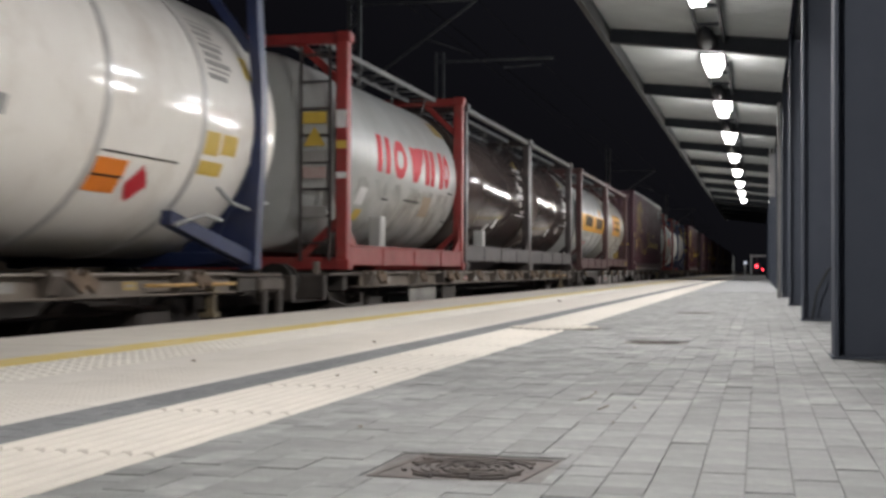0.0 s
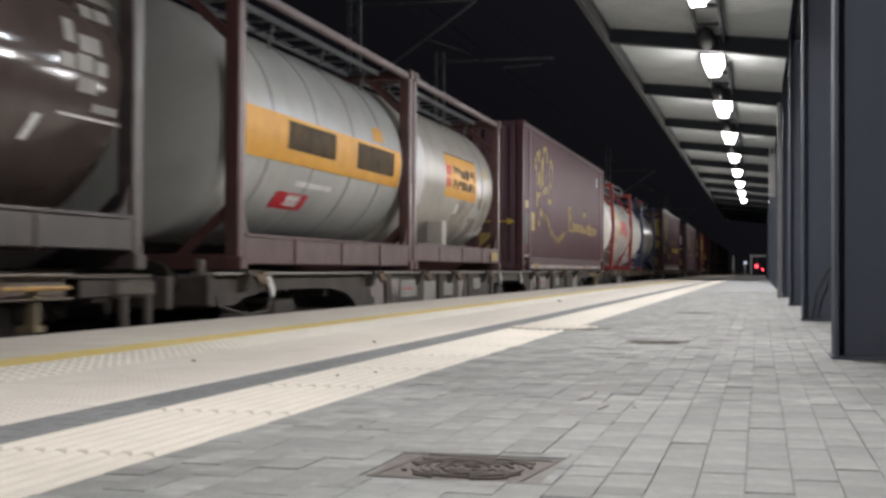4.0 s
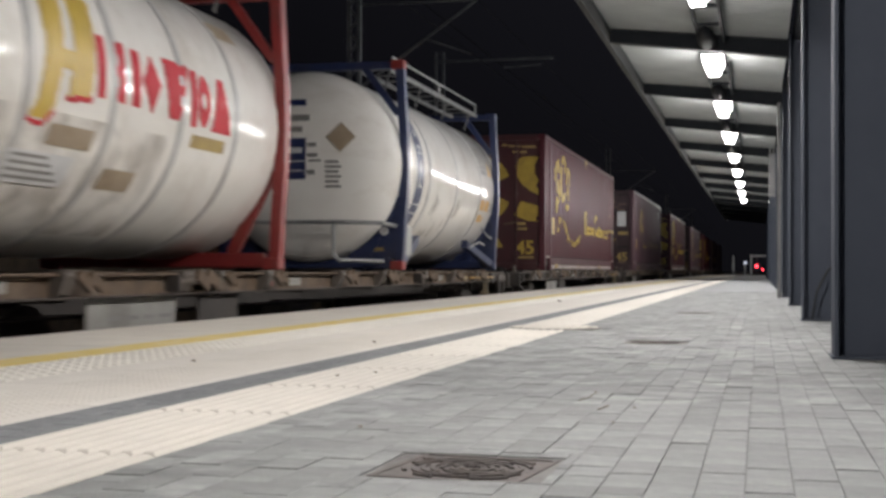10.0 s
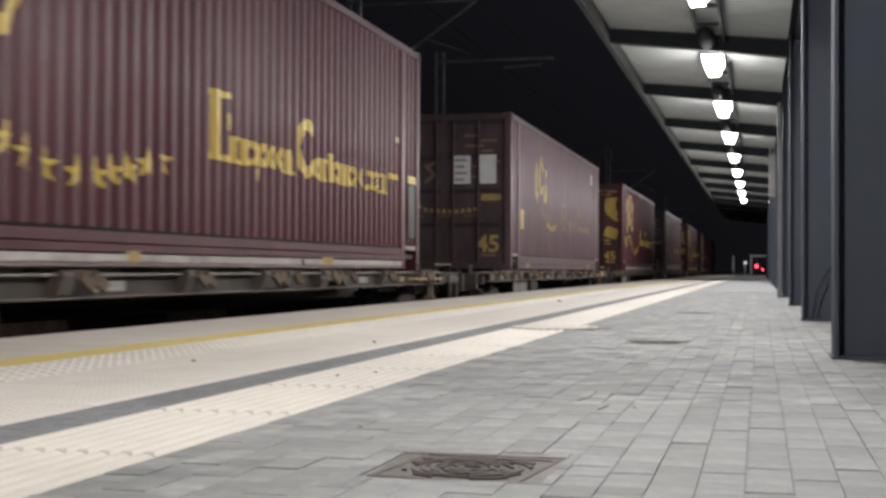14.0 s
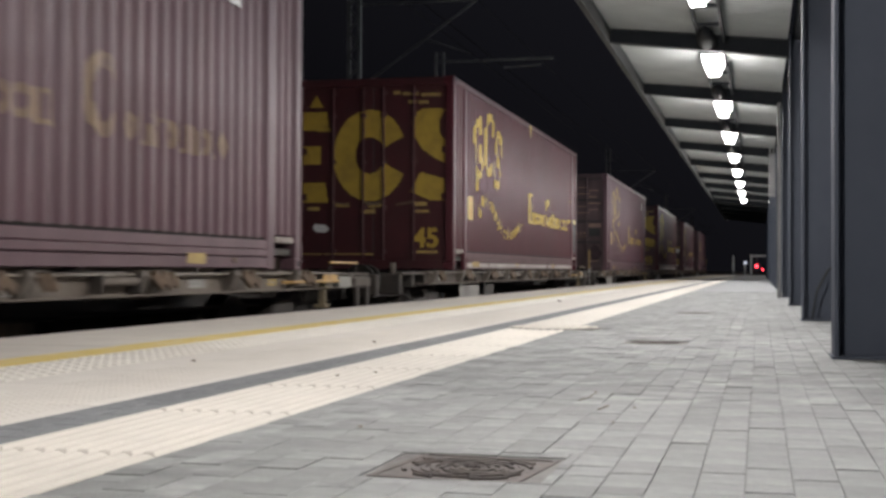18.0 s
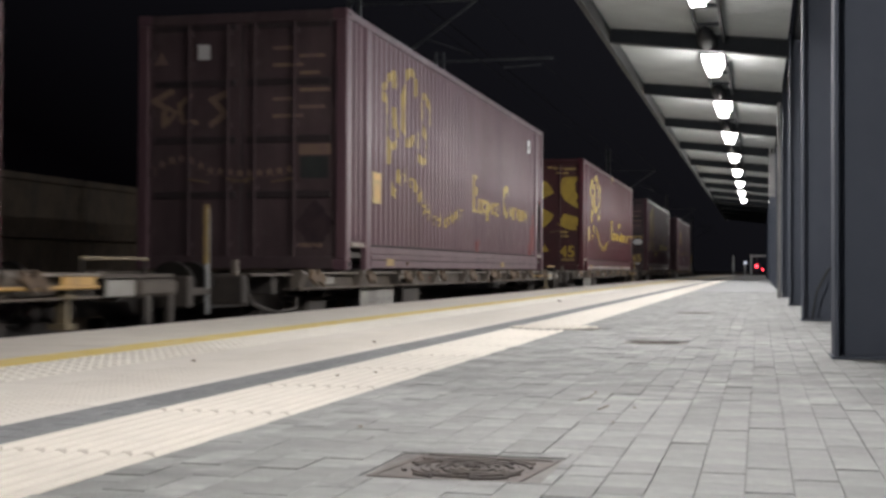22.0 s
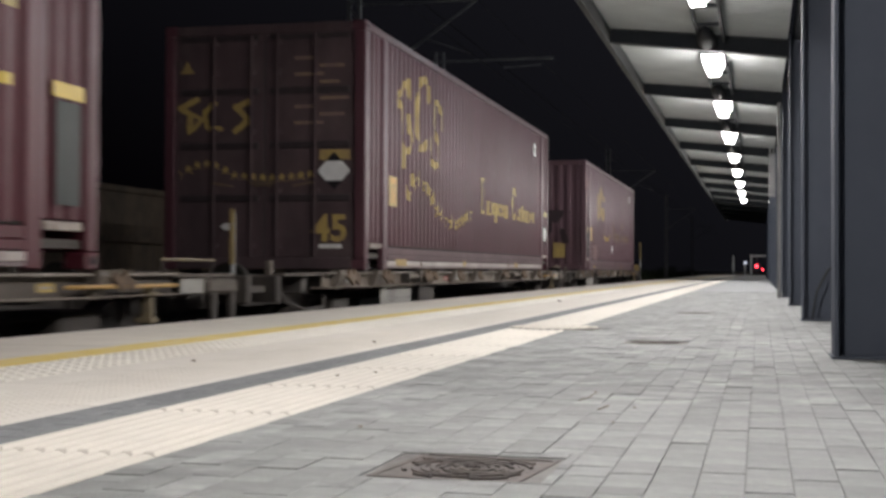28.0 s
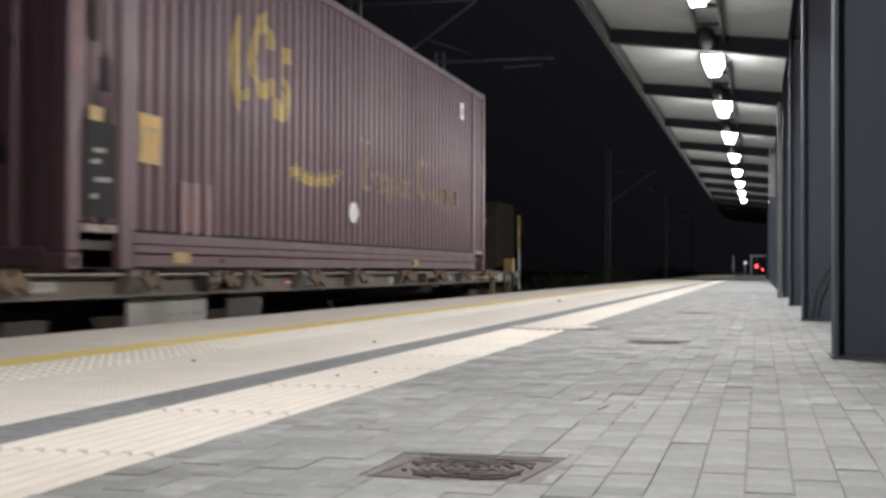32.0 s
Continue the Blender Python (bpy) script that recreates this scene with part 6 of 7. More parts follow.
def swap_tank(s0, s1, frame, label, bands, over=0.52, R=1.235, zc=1.33):
    """A long white tank held by two end frames with struts, its ends reaching past them."""
    th = rolling("tank_container", s0, BASE, label=label, category="tank container", group="tank containers of the freight train")
    L_ = s1 - s0
    for y, d in ((0.0, 1), (L_, -1)):
        for sx in (-1, 1):
            bm = bmesh.new()
            pts = [(sx * 1.19, y, 0.0), (sx * 1.215, y, 0.5), (sx * 1.25, y, 1.05), (sx * 1.255, y, 1.35), (sx * 1.25, y, 1.7), (sx * 1.215, y, 2.2), (sx * 1.19, y, 2.68)]
            rings = [[bm.verts.new((p[0] + ox, p[1] + oy, p[2])) for ox, oy in ((-0.05, -0.075), (0.05, -0.075), (0.05, 0.075), (-0.05, 0.075))] for p in pts]
            for P_, Q_ in zip(rings, rings[1:]):
                for i in range(4):
                    bm.faces.new((P_[i], P_[(i + 1) % 4], Q_[(i + 1) % 4], Q_[i]))
            bm.faces.new(rings[0][::-1])
            bm.faces.new(rings[-1])
            part("end_post", bm, M[frame], th)
            for z in (0.0, 2.57):
                part("corner_casting", bx(*sorted((sx * 1.25, sx * 1.08)), y - 0.09, y + 0.09, z, z + 0.118, b=0.012), M["frame_red"] if frame == "frame_blue" and d > 0 else M[frame], th)
            if frame == "frame_blue":
                bm = bmesh.new()
                beam(bm, (sx * 1.17, y + d * 0.08, 0.10), (sx * 1.02, y + d * 1.45, 0.42), 0.10, 0.12)
                part("bottom_strut", bm, M[frame], th)
            bm = bmesh.new()
            beam(bm, (sx * 1.16, y, 0.95), (sx * 0.75, y, 0.15), 0.10, 0.10)
            part("corner_brace", bm, M[frame], th)
            if frame == "frame_blue":
                bm = bmesh.new()
                A_ = [bm.verts.new((sx * a, y - 0.02, c)) for a, c in ((1.17, 1.02), (1.17, 0.14), (0.48, 0.14))]
                B_ = [bm.verts.new((sx * a, y + 0.02, c)) for a, c in ((1.17, 1.02), (1.17, 0.14), (0.48, 0.14))]
                for i in range(3):
                    bm.faces.new((A_[i], A_[(i + 1) % 3], B_[(i + 1) % 3], B_[i]))
                bm.faces.new(A_)
                bm.faces.new(B_[::-1])
                bmesh.ops.recalc_face_normals(bm, faces=bm.faces[:])
                part("gusset_plate", bm, M[frame], th)
                if sx > 0 and d > 0:
                    part("round_cap", rod(bmesh.new(), (0.99, y - 0.02, 0.50), (0.99, y - 0.06, 0.50), 0.055, 14), M["white_paint"], th, "white round cap")
                    part("brass_plate", bx(0.80, 0.98, y - 0.026, y - 0.02, 0.24, 0.29), M["yellow_step"], th)
            bm = bmesh.new()
            beam(bm, (sx * 1.16, y, 2.0), (sx * 0.72, y, 2.60), 0.08, 0.08)
            part("corner_brace", bm, M[frame], th)
        part("cross_beam", bx(-1.08, 1.08, y - 0.06, y + 0.06, 0.02, 0.16, b=0.01), M[frame], th)
        part("cross_beam", bx(-1.08, 1.08, y - 0.05, y + 0.05, 2.58, 2.68, b=0.01), M[frame], th)
    part("tank_shell", tank_shell(-over, L_ + (0.85 if frame == "frame_blue" else over), R, zc), M["tank_white"], th, "", True)
    for y in bands:
        part("tank_band", hoop(y, 0.09, R, zc), M["pale_band"], th, "dull grey tank band", True)
    walkway(th, 0.3, L_ - 0.3, 2.62, 0.55)
    bm = bmesh.new()
    for y in (0.4, L_ * 0.5, L_ - 0.4):
        rod(bm, (0.97, y, 2.62), (0.97, y, 2.80), 0.015, 6)
    rod(bm, (0.97, 0.4, 2.80), (0.97, L_ - 0.4, 2.80), 0.015, 6)
    part("hand_rail", bm, M["galv"], th)
    bm = bmesh.new()
    tube(bm, [(1.16, -0.02, 0.56), (1.12, -0.62, 0.58), (0.7, -0.78, 0.59), (-0.7, -0.78, 0.59), (-1.12, -0.62, 0.58)], 0.027, 8)
    tube(bm, [(0.55, -0.78, 0.58), (0.55, -0.76, 0.18), (0.62, -0.74, 0.12), (1.0, -0.10, 0.11)], 0.024, 8)
    if frame == "frame_blue":
        for pts in ([(1.16, L_ - 0.72, 0.70), (1.20, L_ - 0.50, 0.58), (1.20, L_ - 0.12, 0.54)], [(1.18, L_ + 0.04, 0.60), (1.20, L_ + 0.34, 0.62)], [(1.12, L_ - 1.5, 0.36), (1.19, L_ - 1.1, 0.46), (1.20, L_ - 0.75, 0.42)]):
            part("grab_handle", tube(bmesh.new(), pts, 0.018, 7), M["galv"], th, "bright grab handle", True)
    part("bumper_tube", bm, M["galv"], th, "bright bent tube before the tank end", True)
    return th


RW, ZW = 1.235, 1.33
A = swap_tank(10.60, 16.66, "frame_blue", "glossy white tank with hazard plates in a dark blue frame", (1.4, 3.21, 4.89))
patch(A, "orange_hazard_plate", 3.27, 3.75, -38, -25, RW, ZW, "orange", label="orange hazard plate with dark line")
patch(A, "dark_line", 3.27, 3.75, -31.8, -31.0, RW, ZW, "black_paint", 0.009)
patch(A, "dark_line", 3.29, 4.55, -23, -22.3, RW, ZW, "black_paint", 0.008, skew=0.0)
tank_marks(A, "red_diamond", [(lambda u, z, a: abs(u - a[0]) / 0.19 + abs(z - a[1]) / 0.17 <= 1, (4.02, -0.72))], 3.7, 4.4, -0.95, -0.5, RW, ZW, "red_paint", "red diamond hazard label")
tank_marks(A, "yellow_label", [(in_bar, (4.96, 5.26, -0.37, -0.18)), (in_bar, (5.31, 5.63, -0.36, -0.17)), (in_bar, (4.94, 5.42, -0.55, -0.43))], 4.9, 5.7, -0.6, -0.1, RW, ZW, "yellow_paint", "yellow label")
tank_marks(A, "grey_bar", [(in_bar, (5.02 + 0.03 * (k % 2), 5.58 - 0.08 * (k % 3), 0.82 - 0.068 * k, 0.86 - 0.068 * k)) for k in range(9)], 5.0, 5.7, 0.2, 0.95, RW, ZW, "grey_mark")
patch(A, "yellow_label", 5.92, 6.06, 18, 28, RW, ZW, "yellow_paint")
patch(A, "grey_patch", 1.55, 1.95, -18, -12, RW, ZW, "tank_band")
F = swap_tank(69.97, 75.98, "frame_red", "glossy white tank with red and yellow shapes in a red frame", (1.5, 2.64, 3.78, 4.91))
SKIN = lambda u, z: ((RW + 0.006) * math.cos(z / RW), u, ZW + (RW + 0.006) * math.sin(z / RW))
flat_marks("yellow_emblem", [(in_poly, [(1.65, 0.56), (1.98, 0.57), (1.92, 0.12), (2.08, 0.12), (2.08, 0.24), (2.06, 0.53), (2.40, 0.54), (2.30, -0.15), (1.99, -0.18), (2.03, 0.0), (1.90, 0.0), (1.84, -0.28), (1.74, -0.37), (1.56, -0.36), (1.62, -0.25), (1.70, 0.1)])], 1.5, 2.45, -0.45, 0.6, SKIN, M["yellow_paint"], F, 0.022, "tall yellow emblem")
flat_marks("red_edging", [(in_stroke, (0.035, (1.56, -0.385), (1.74, -0.395), (1.85, -0.31))), (in_stroke, (0.04, (1.98, -0.20), (2.31, -0.17))), (in_stroke, (0.03, (1.64, 0.585), (1.97, 0.595)))], 1.5, 2.4, -0.45, 0.65, SKIN, M["red_paint"], F, 0.018)
for tests in ([(in_bar, (2.37, 2.50, -0.15, 0.30))], [(in_bar, (2.66, 2.79, -0.15, 0.30))], [(in_bar, (2.90, 3.03, -0.15, 0.28))], [(in_poly, [(3.07, 0.07), (3.23, 0.28), (3.39, 0.07), (3.23, -0.16)])],
              [(in_poly, [(3.44, 0.30), (3.92, 0.30), (3.74, -0.16), (3.54, -0.16)])], [(in_bar, (3.94, 4.06, -0.18, 0.28))], [(in_arc, (4.20, 0.05, 0.12, 0.22, 0.36, 0, 360))], [(in_poly, [(4.36, -0.17), (4.50, 0.28), (4.62, 0.28), (4.78, -0.17)])]):
    flat_marks("red_mark", tests, 2.3, 4.85, -0.2, 0.4, SKIN, M["red_paint"], F, 0.02, "red painted mark")
flat_marks("dirt_smear", [(in_smear, (0.5, 3.6, -1.3, -0.30, 1.0, -0.6))], 0.5, 3.6, -1.3, -0.30, lambda u, z: ((RW + 0.003) * math.cos(z / RW), u, ZW + (RW + 0.003) * math.sin(z / RW)), M["tank_dirt"], F, 0.04, "brown dirt on the tank")
patch(F, "ochre_label", 0.56, 1.02, -28.5, -23.5, RW, ZW, "tan_mark")
patch(F, "pale_panel", 0.60, 1.15, -56, -31, RW, ZW, "pink_plate", 0.012, "reddish pale panel")
patch(F, "amber_label", 4.0, 4.69, -16, -11, RW, ZW, "yellow_faded")
tank_marks(F, "grey_label", [(in_bar, (1.86, 2.44, -0.53, -0.38)), (in_bar, (2.78, 3.28, -0.79, -0.62)), (in_bar, (4.9, 5.4, 0.75, 0.95))], 1.0, 5.45, -1.0, 1.0, RW, ZW, "tan_mark")
patch(F, "white_label", 1.46, 2.30, -38, -27, RW, ZW, "white_paint", 0.012, "white label with grey lines")
for k in range(4):
    patch(F, "label_line", 1.52, 2.20 - 0.08 * k, -36.5 + 2.5 * k, -35.4 + 2.5 * k, RW, ZW, "grey_mark", 0.016)
part("tool_box", bx(0.95, 1.15, 0.15, 0.75, 0.25, 0.8, b=0.02), M["grey_mark"], F, "grey box under the tank")
G = swap_tank(80.50, 86.56, "frame_blue", "glossy white tank with a navy stripe in a blue frame", (1.45, 3.15, 4.91))
patch(G, "navy_stripe", 0.71, 1.07, -35, 60, RW, ZW, "blue_paint", label="navy blue painted stripe")
for k, z in enumerate((-0.22, 0.00, 0.22, 0.46, 0.70, 0.94)):
    for bar in (((0.80, 0.98, 0.0, 0.035), (0.80, 0.84, 0.0, 0.14)), ((0.87, 0.91, 0.0, 0.14), ), ((0.80, 0.97, 0.10, 0.14), (0.93, 0.97, 0.0, 0.10), (0.80, 0.90, 0.0, 0.035)), ((0.80, 0.84, 0.0, 0.14), (0.93, 0.97, 0.0, 0.14)))[k % 4]:
        tank_marks(G, "white_bar", [(in_bar, (bar[0], bar[1], z + bar[2], z + bar[3]))], 0.7, 1.1, -0.6, 1.2, RW, ZW + 0.001, "white_paint", "", 0.018)
for a in (-21, -27):
    patch(G, "white_line", 0.72, 1.06, a - 0.4, a + 0.4, RW, ZW, "white_paint", 0.008)
flat_marks("dirt_smear", [(in_smear, (1.7, 3.6, -1.0, -0.25, 9.0, -0.02))], 1.7, 3.6, -1.0, -0.25, lambda u, z: ((RW + 0.003) * math.cos(z / RW), u, ZW + (RW + 0.003) * math.sin(z / RW)), M["tank_dirt"], G, 0.03, "brown dirt on the tank")
patch(G, "navy_panel", 1.55, 2.15, -51, -46, RW, ZW, "frame_blue")
tank_marks(G, "amber_label", [(in_bar, (4.96, 5.25, -0.36, -0.17)), (in_bar, (5.32, 5.62, -0.36, -0.17)), (in_bar, (4.99, 5.25, -0.56, -0.43)), (in_bar, (5.31, 5.43, -0.56, -0.44))], 4.9, 5.7, -0.6, -0.1, RW, ZW, "ochre_mark", "amber label")
tank_marks(G, "grey_bar", [(in_bar, (5.05, 5.90, 0.75, 0.86)), (in_bar, (5.02, 5.22, 0.56, 0.66)), (in_bar, (5.30, 5.46, 0.58, 0.66)), (in_bar, (5.58, 5.82, 0.58, 0.67)), (in_bar, (5.02, 5.24, 0.44, 0.50)), (in_bar, (5.00, 5.50, 0.34, 0.40)), (in_bar, (4.98, 5.45, 0.26, 0.32)), (in_bar, (5.68, 5.80, -0.24, -0.20)), (in_bar, (5.70, 5.86, -0.34, -0.30))], 4.9, 5.95, -0.4, 0.9, RW, ZW, "grey_mark")
tank_marks(G, "warning_triangle", [(in_poly, [(5.56, 0.26), (5.84, 0.26), (5.72, 0.50)])], 5.5, 5.9, 0.2, 0.55, RW, ZW, "ochre_mark", "amber warning triangle")
part("grey_cabinet", bx(1.0, 1.2, 0.16, 0.58, 0.17, 0.58, b=0.02), M["tank_grey"], G, "pale grey cabinet")
# marks on the near end of that tank
def dome_y(x, z):
    r = min(0.999, math.hypot(x, z - ZW) / RW)
    return -0.52 + 0.42 * (1 - math.sqrt(max(0.0, 1 - r ** 2.78))) - 0.03


for nm, u0, u1, z0, z1, m, rot in (("tan_diamond", 0.36, 0.74, 1.48, 1.86, "tan_mark", True), ("navy_plate", -0.36, 0.10, 1.14, 1.66, "blue_paint", False), *(("grey_bar", 0.36, 0.56 - 0.03 * (k % 2), 1.03 + 0.062 * k, 1.065 + 0.062 * k, "grey_mark", False) for k in range(6)), ("grey_bar", 0.14, 0.30, 1.36, 1.39, "grey_mark", False), ("grey_bar", 0.12, 0.22, 1.20, 1.26, "grey_mark", False), ("grey_bar", 0.12, 0.26, 1.42, 1.47, "grey_mark", False), ("grey_bar", 0.12, 0.24, 1.55, 1.60, "grey_mark", False), ("grey_bar", -0.28, 0.14, 1.88, 1.96, "grey_mark", False), ("grey_bar", -0.15, 0.05, 1.74, 1.81, "grey_mark", False), ("navy_bar", -0.2, 0.08, 2.08, 2.16, "blue_paint", False)):
    cu, cz, hu, hz = (u0 + u1) / 2, (z0 + z1) / 2, (u1 - u0) / 2, (z1 - z0) / 2
    q = [(cu - hu, cz), (cu, cz - hz), (cu + hu, cz), (cu, cz + hz)] if rot else [(u0, z0), (u1, z0), (u1, z1), (u0, z1)]
    raw_part(nm, [(a, dome_y(a, c), c) for a, c in q], [(0, 1, 2, 3)], M[m], G)
for z0, z1, u1 in ((1.47, 1.54, 0.06), (1.36, 1.375, 0.08), (1.24, 1.255, 0.08)):
    raw_part("white_bar", [(a, dome_y(a, c) - 0.008, c) for a, c in ((-0.32, z0), (u1, z0), (u1, z1), (-0.32, z1))], [(0, 1, 2, 3)], M["white_paint"], G)

# ---- wagons ----
TURNING = []           # (axle, its place along the wagon)


def bogie(th, yc):
    g = M["running_gear"]
    for sx in (-1, 1):
        bm = bmesh.new()
        x0, x1 = sorted((sx * 0.98, sx * 1.10))
        box(bm, x0, x1, yc - 1.2, yc + 1.2, -0.34, -0.14, b=0.03)
        for dy in (-0.9, 0.9):
            box(bm, x0 - 0.03, x1 + 0.03, yc + dy - 0.16, yc + dy + 0.16, -0.48, -0.18, b=0.03)
        part("bogie_side_frame", bm, M["wagon_rust"], th)
        for dy in (-0.9, 0.9):
            for k in (-0.24, 0.24):
                bm = rod(bmesh.new(), (sx * 1.04, yc + dy + k, -0.40), (sx * 1.04, yc + dy + k, -0.14), 0.08, 10)
                part("spring", bm, g, th)
    for dy in (-0.9, 0.9):
        axle = part("axle", rod(bmesh.new(), (-1.0, 0, 0), (1.0, 0, 0), 0.08, 10), g, th)
        axle.location = (0, yc + dy, RAIL_Z + 0.46)
        TURNING.append((axle, yc + dy))
        for sx in (-1, 1):
            bm = bmesh.new()
            rod(bm, (sx * 0.70, 0, 0), (sx * 0.82, 0, 0), 0.46, 28)
            rod(bm, (sx * 0.66, 0, 0), (sx * 0.70, 0, 0), 0.49, 28)
            for k in range(4):
                a = math.pi / 2 * k
                rod(bm, (sx * 0.815, 0.3 * math.cos(a), 0.3 * math.sin(a)), (sx * 0.825, 0.3 * math.cos(a), 0.3 * math.sin(a)), 0.05, 8)
            part("wheel", bm, g, axle, "", True)
    part("bolster", bx(-1.0, 1.0, yc - 0.3, yc + 0.3, -0.30, 0.08, b=0.03), g, th)


def wedge(y0, y1, sx, pts):
    bm = bmesh.new()
    A_ = [bm.verts.new((sx * x, y0, z)) for x, z in pts]
    B_ = [bm.verts.new((sx * (x - 0.015), y1, z)) for x, z in pts]
    n = len(pts)
    for i in range(n):
        j = (i + 1) % n
        bm.faces.new((A_[i], A_[j], B_[j], B_[i]))
    bm.faces.new(A_[::-1])
    bm.faces.new(B_)
    bmesh.ops.recalc_face_normals(bm, faces=bm.faces[:])
    return bm


def spigot(th, y, sx=1, w=0.34, m="wagon_beam"):
    """A folding container stop: a bracket on the beam and a rusty tilted flap beside it."""
    b = part("container_spigot", wedge(y - w / 2, y, sx, [(1.14, 0.352), (1.26, 0.360), (1.275, 0.325), (1.22, 0.20), (1.15, 0.16)]), M[m], th)
    for k in range(2):
        o = y + 0.015 + k * w * 0.42
        flap = beam(bmesh.new(), (sx * 1.262, o, 0.338), (sx * 1.272, o + w * 0.42, 0.242), 0.035, w * 0.20)
        part("spigot_flap", flap, M["wagon_rust"], b, "rust-orange slanted flap")
    part("spigot_cap", bx(*sorted((sx * 1.13, sx * 1.265)), y - w / 2 + 0.02, y + w / 2, 0.356, 0.366, b=0.003), M["wagon_beam"], b)


def buffers_and_steps(th, y, d, dark="wagon_dark", pale=False):
    """One wagon end: recessed dark headstock, buffers, hook, steps and handrails; d is +1 where the wagon lies ahead."""
    part("headstock", bx(-1.22, 1.22, y - 0.06, y + 0.06, 0.06, 0.32, b=0.015), M[dark], th)
    a, c = sorted((y, y + d * 1.6))
    part("end_frame", bx(-0.85, 0.85, a, c, 0.02, 0.29), M["running_gear"], th)
    for sx in (-1, 1):
        part("end_deck_edge", bx(*sorted((sx * 1.0, sx * 1.18)), *sorted((y + d * 0.25, y + d * 1.55)), 0.31, 0.338), M["wagon_mid"], th)
        bm = rod(bmesh.new(), (sx * 0.875, y, 0.25), (sx * 0.875, y - d * 0.36, 0.25), 0.09, 14)
        part("buffer_stem", bm, M["buffer_groove_black"], th, "", True)
        bm = rod(bmesh.new(), (sx * 0.875, y - d * 0.36, 0.25), (sx * 0.875, y - d * 0.44, 0.25), 0.19, 18)
        part("buffer_head", bm, M["buffer_groove_black"], th, "", True)
        if (d < 0) == (sx > 0):
            bm = bmesh.new()
            tube(bm, [(sx * 1.20, y + d * 1.55, 0.25), (sx * 1.25, y + d * 1.62, 0.25), (sx * 1.25, y + d * 3.1, 0.25), (sx * 1.18, y + d * 3.2, 0.25)], 0.015, 7)
            part("yellow_handrail", bm, M["yellow_rail"], th, "yellow shunter handrail")
            bm = bmesh.new()
            box(bm, *sorted((sx * 1.14, sx * 1.21)), *sorted((y + d * 1.93, y + d * 1.98)), -0.02, 0.25)
            box(bm, *sorted((sx * 1.12, sx * 1.24)), *sorted((y + d * 1.88, y + d * 2.03)), 0.17, 0.20, b=0.008)
            box(bm, *sorted((sx * 1.10, sx * 1.23)), *sorted((y + d * 1.89, y + d * 2.02)), -0.03, 0.01)
            part("step", bm, M["tan_step"], th, "dusty tan step bracket")
            part("end_panel", bx(*sorted((sx * 1.12, sx * 1.15)), *sorted((y + d * 0.69, y + d * 1.29)), 0.17, 0.306, b=0.01), M["wagon_pale"] if pale else M[dark], th)
            for k in (0.22, 0.62):
                part("step_leg", bx(*sorted((sx * 1.13, sx * 1.18)), *sorted((y + d * k, y + d * (k + 0.10))), -0.16, 0.30, b=0.012), M[dark], th)
            part("step_tread", bx(*sorted((sx * 1.02, sx * 1.18)), *sorted((y + d * 0.22, y + d * 0.72)), -0.18, -0.16), M["wagon_mid"], th)
            part("step_bracket", bx(*sorted((sx * 1.10, sx * 1.19)), *sorted((y + d * 0.18, y + d * 0.85)), 0.16, 0.30, b=0.03), M["wagon_mid"], th)
        else:
            bm = bmesh.new()
            tube(bm, [(sx * 1.12, y + d * 0.2, 0.30), (sx * 1.16, y + d * 0.3, 0.06), (sx * 1.16, y + d * 0.9, -0.04), (sx * 1.16, y + d * 1.5, -0.02), (sx * 1.10, y + d * 1.7, 0.10)], 0.018, 6)
            part("end_handrail", bm, M["wagon_dark"], th)
            part("lamp_bracket", bx(*sorted((sx * 1.06, sx * 1.12)), *sorted((y + d * 0.04, y + d * 0.12)), 0.30, 0.46, b=0.01), M["wagon_beam"], th)
    part("draw_hook", bx(-0.09, 0.09, y - 0.3 * d if d > 0 else y, y if d > 0 else y + 0.3, 0.18, 0.32), M["running_gear"], th)
    bm = bmesh.new()
    tube(bm, [(0.35, y - d * 0.05, 0.12), (0.38, y - d * 0.25, -0.05), (0.30, y - d * 0.45, -0.12), (0.15, y - d * 0.6, -0.1)], 0.028, 8)
    part("brake_hose", bm, M["rubber"], th)


def marker_pole(th, y, z0, z1, zt, x=1.16):
    pole = part("marker_pole", rod(bmesh.new(), (x, y, z0), (x, y, zt - 0.04), 0.02, 8), M["galv"], th)
    part("yellow_marker", bx(x - 0.024, x + 0.024, y - 0.03, y - 0.022, z1, zt, b=0.003), M["yellow_step"], pole, "yellow marker board on the pole")


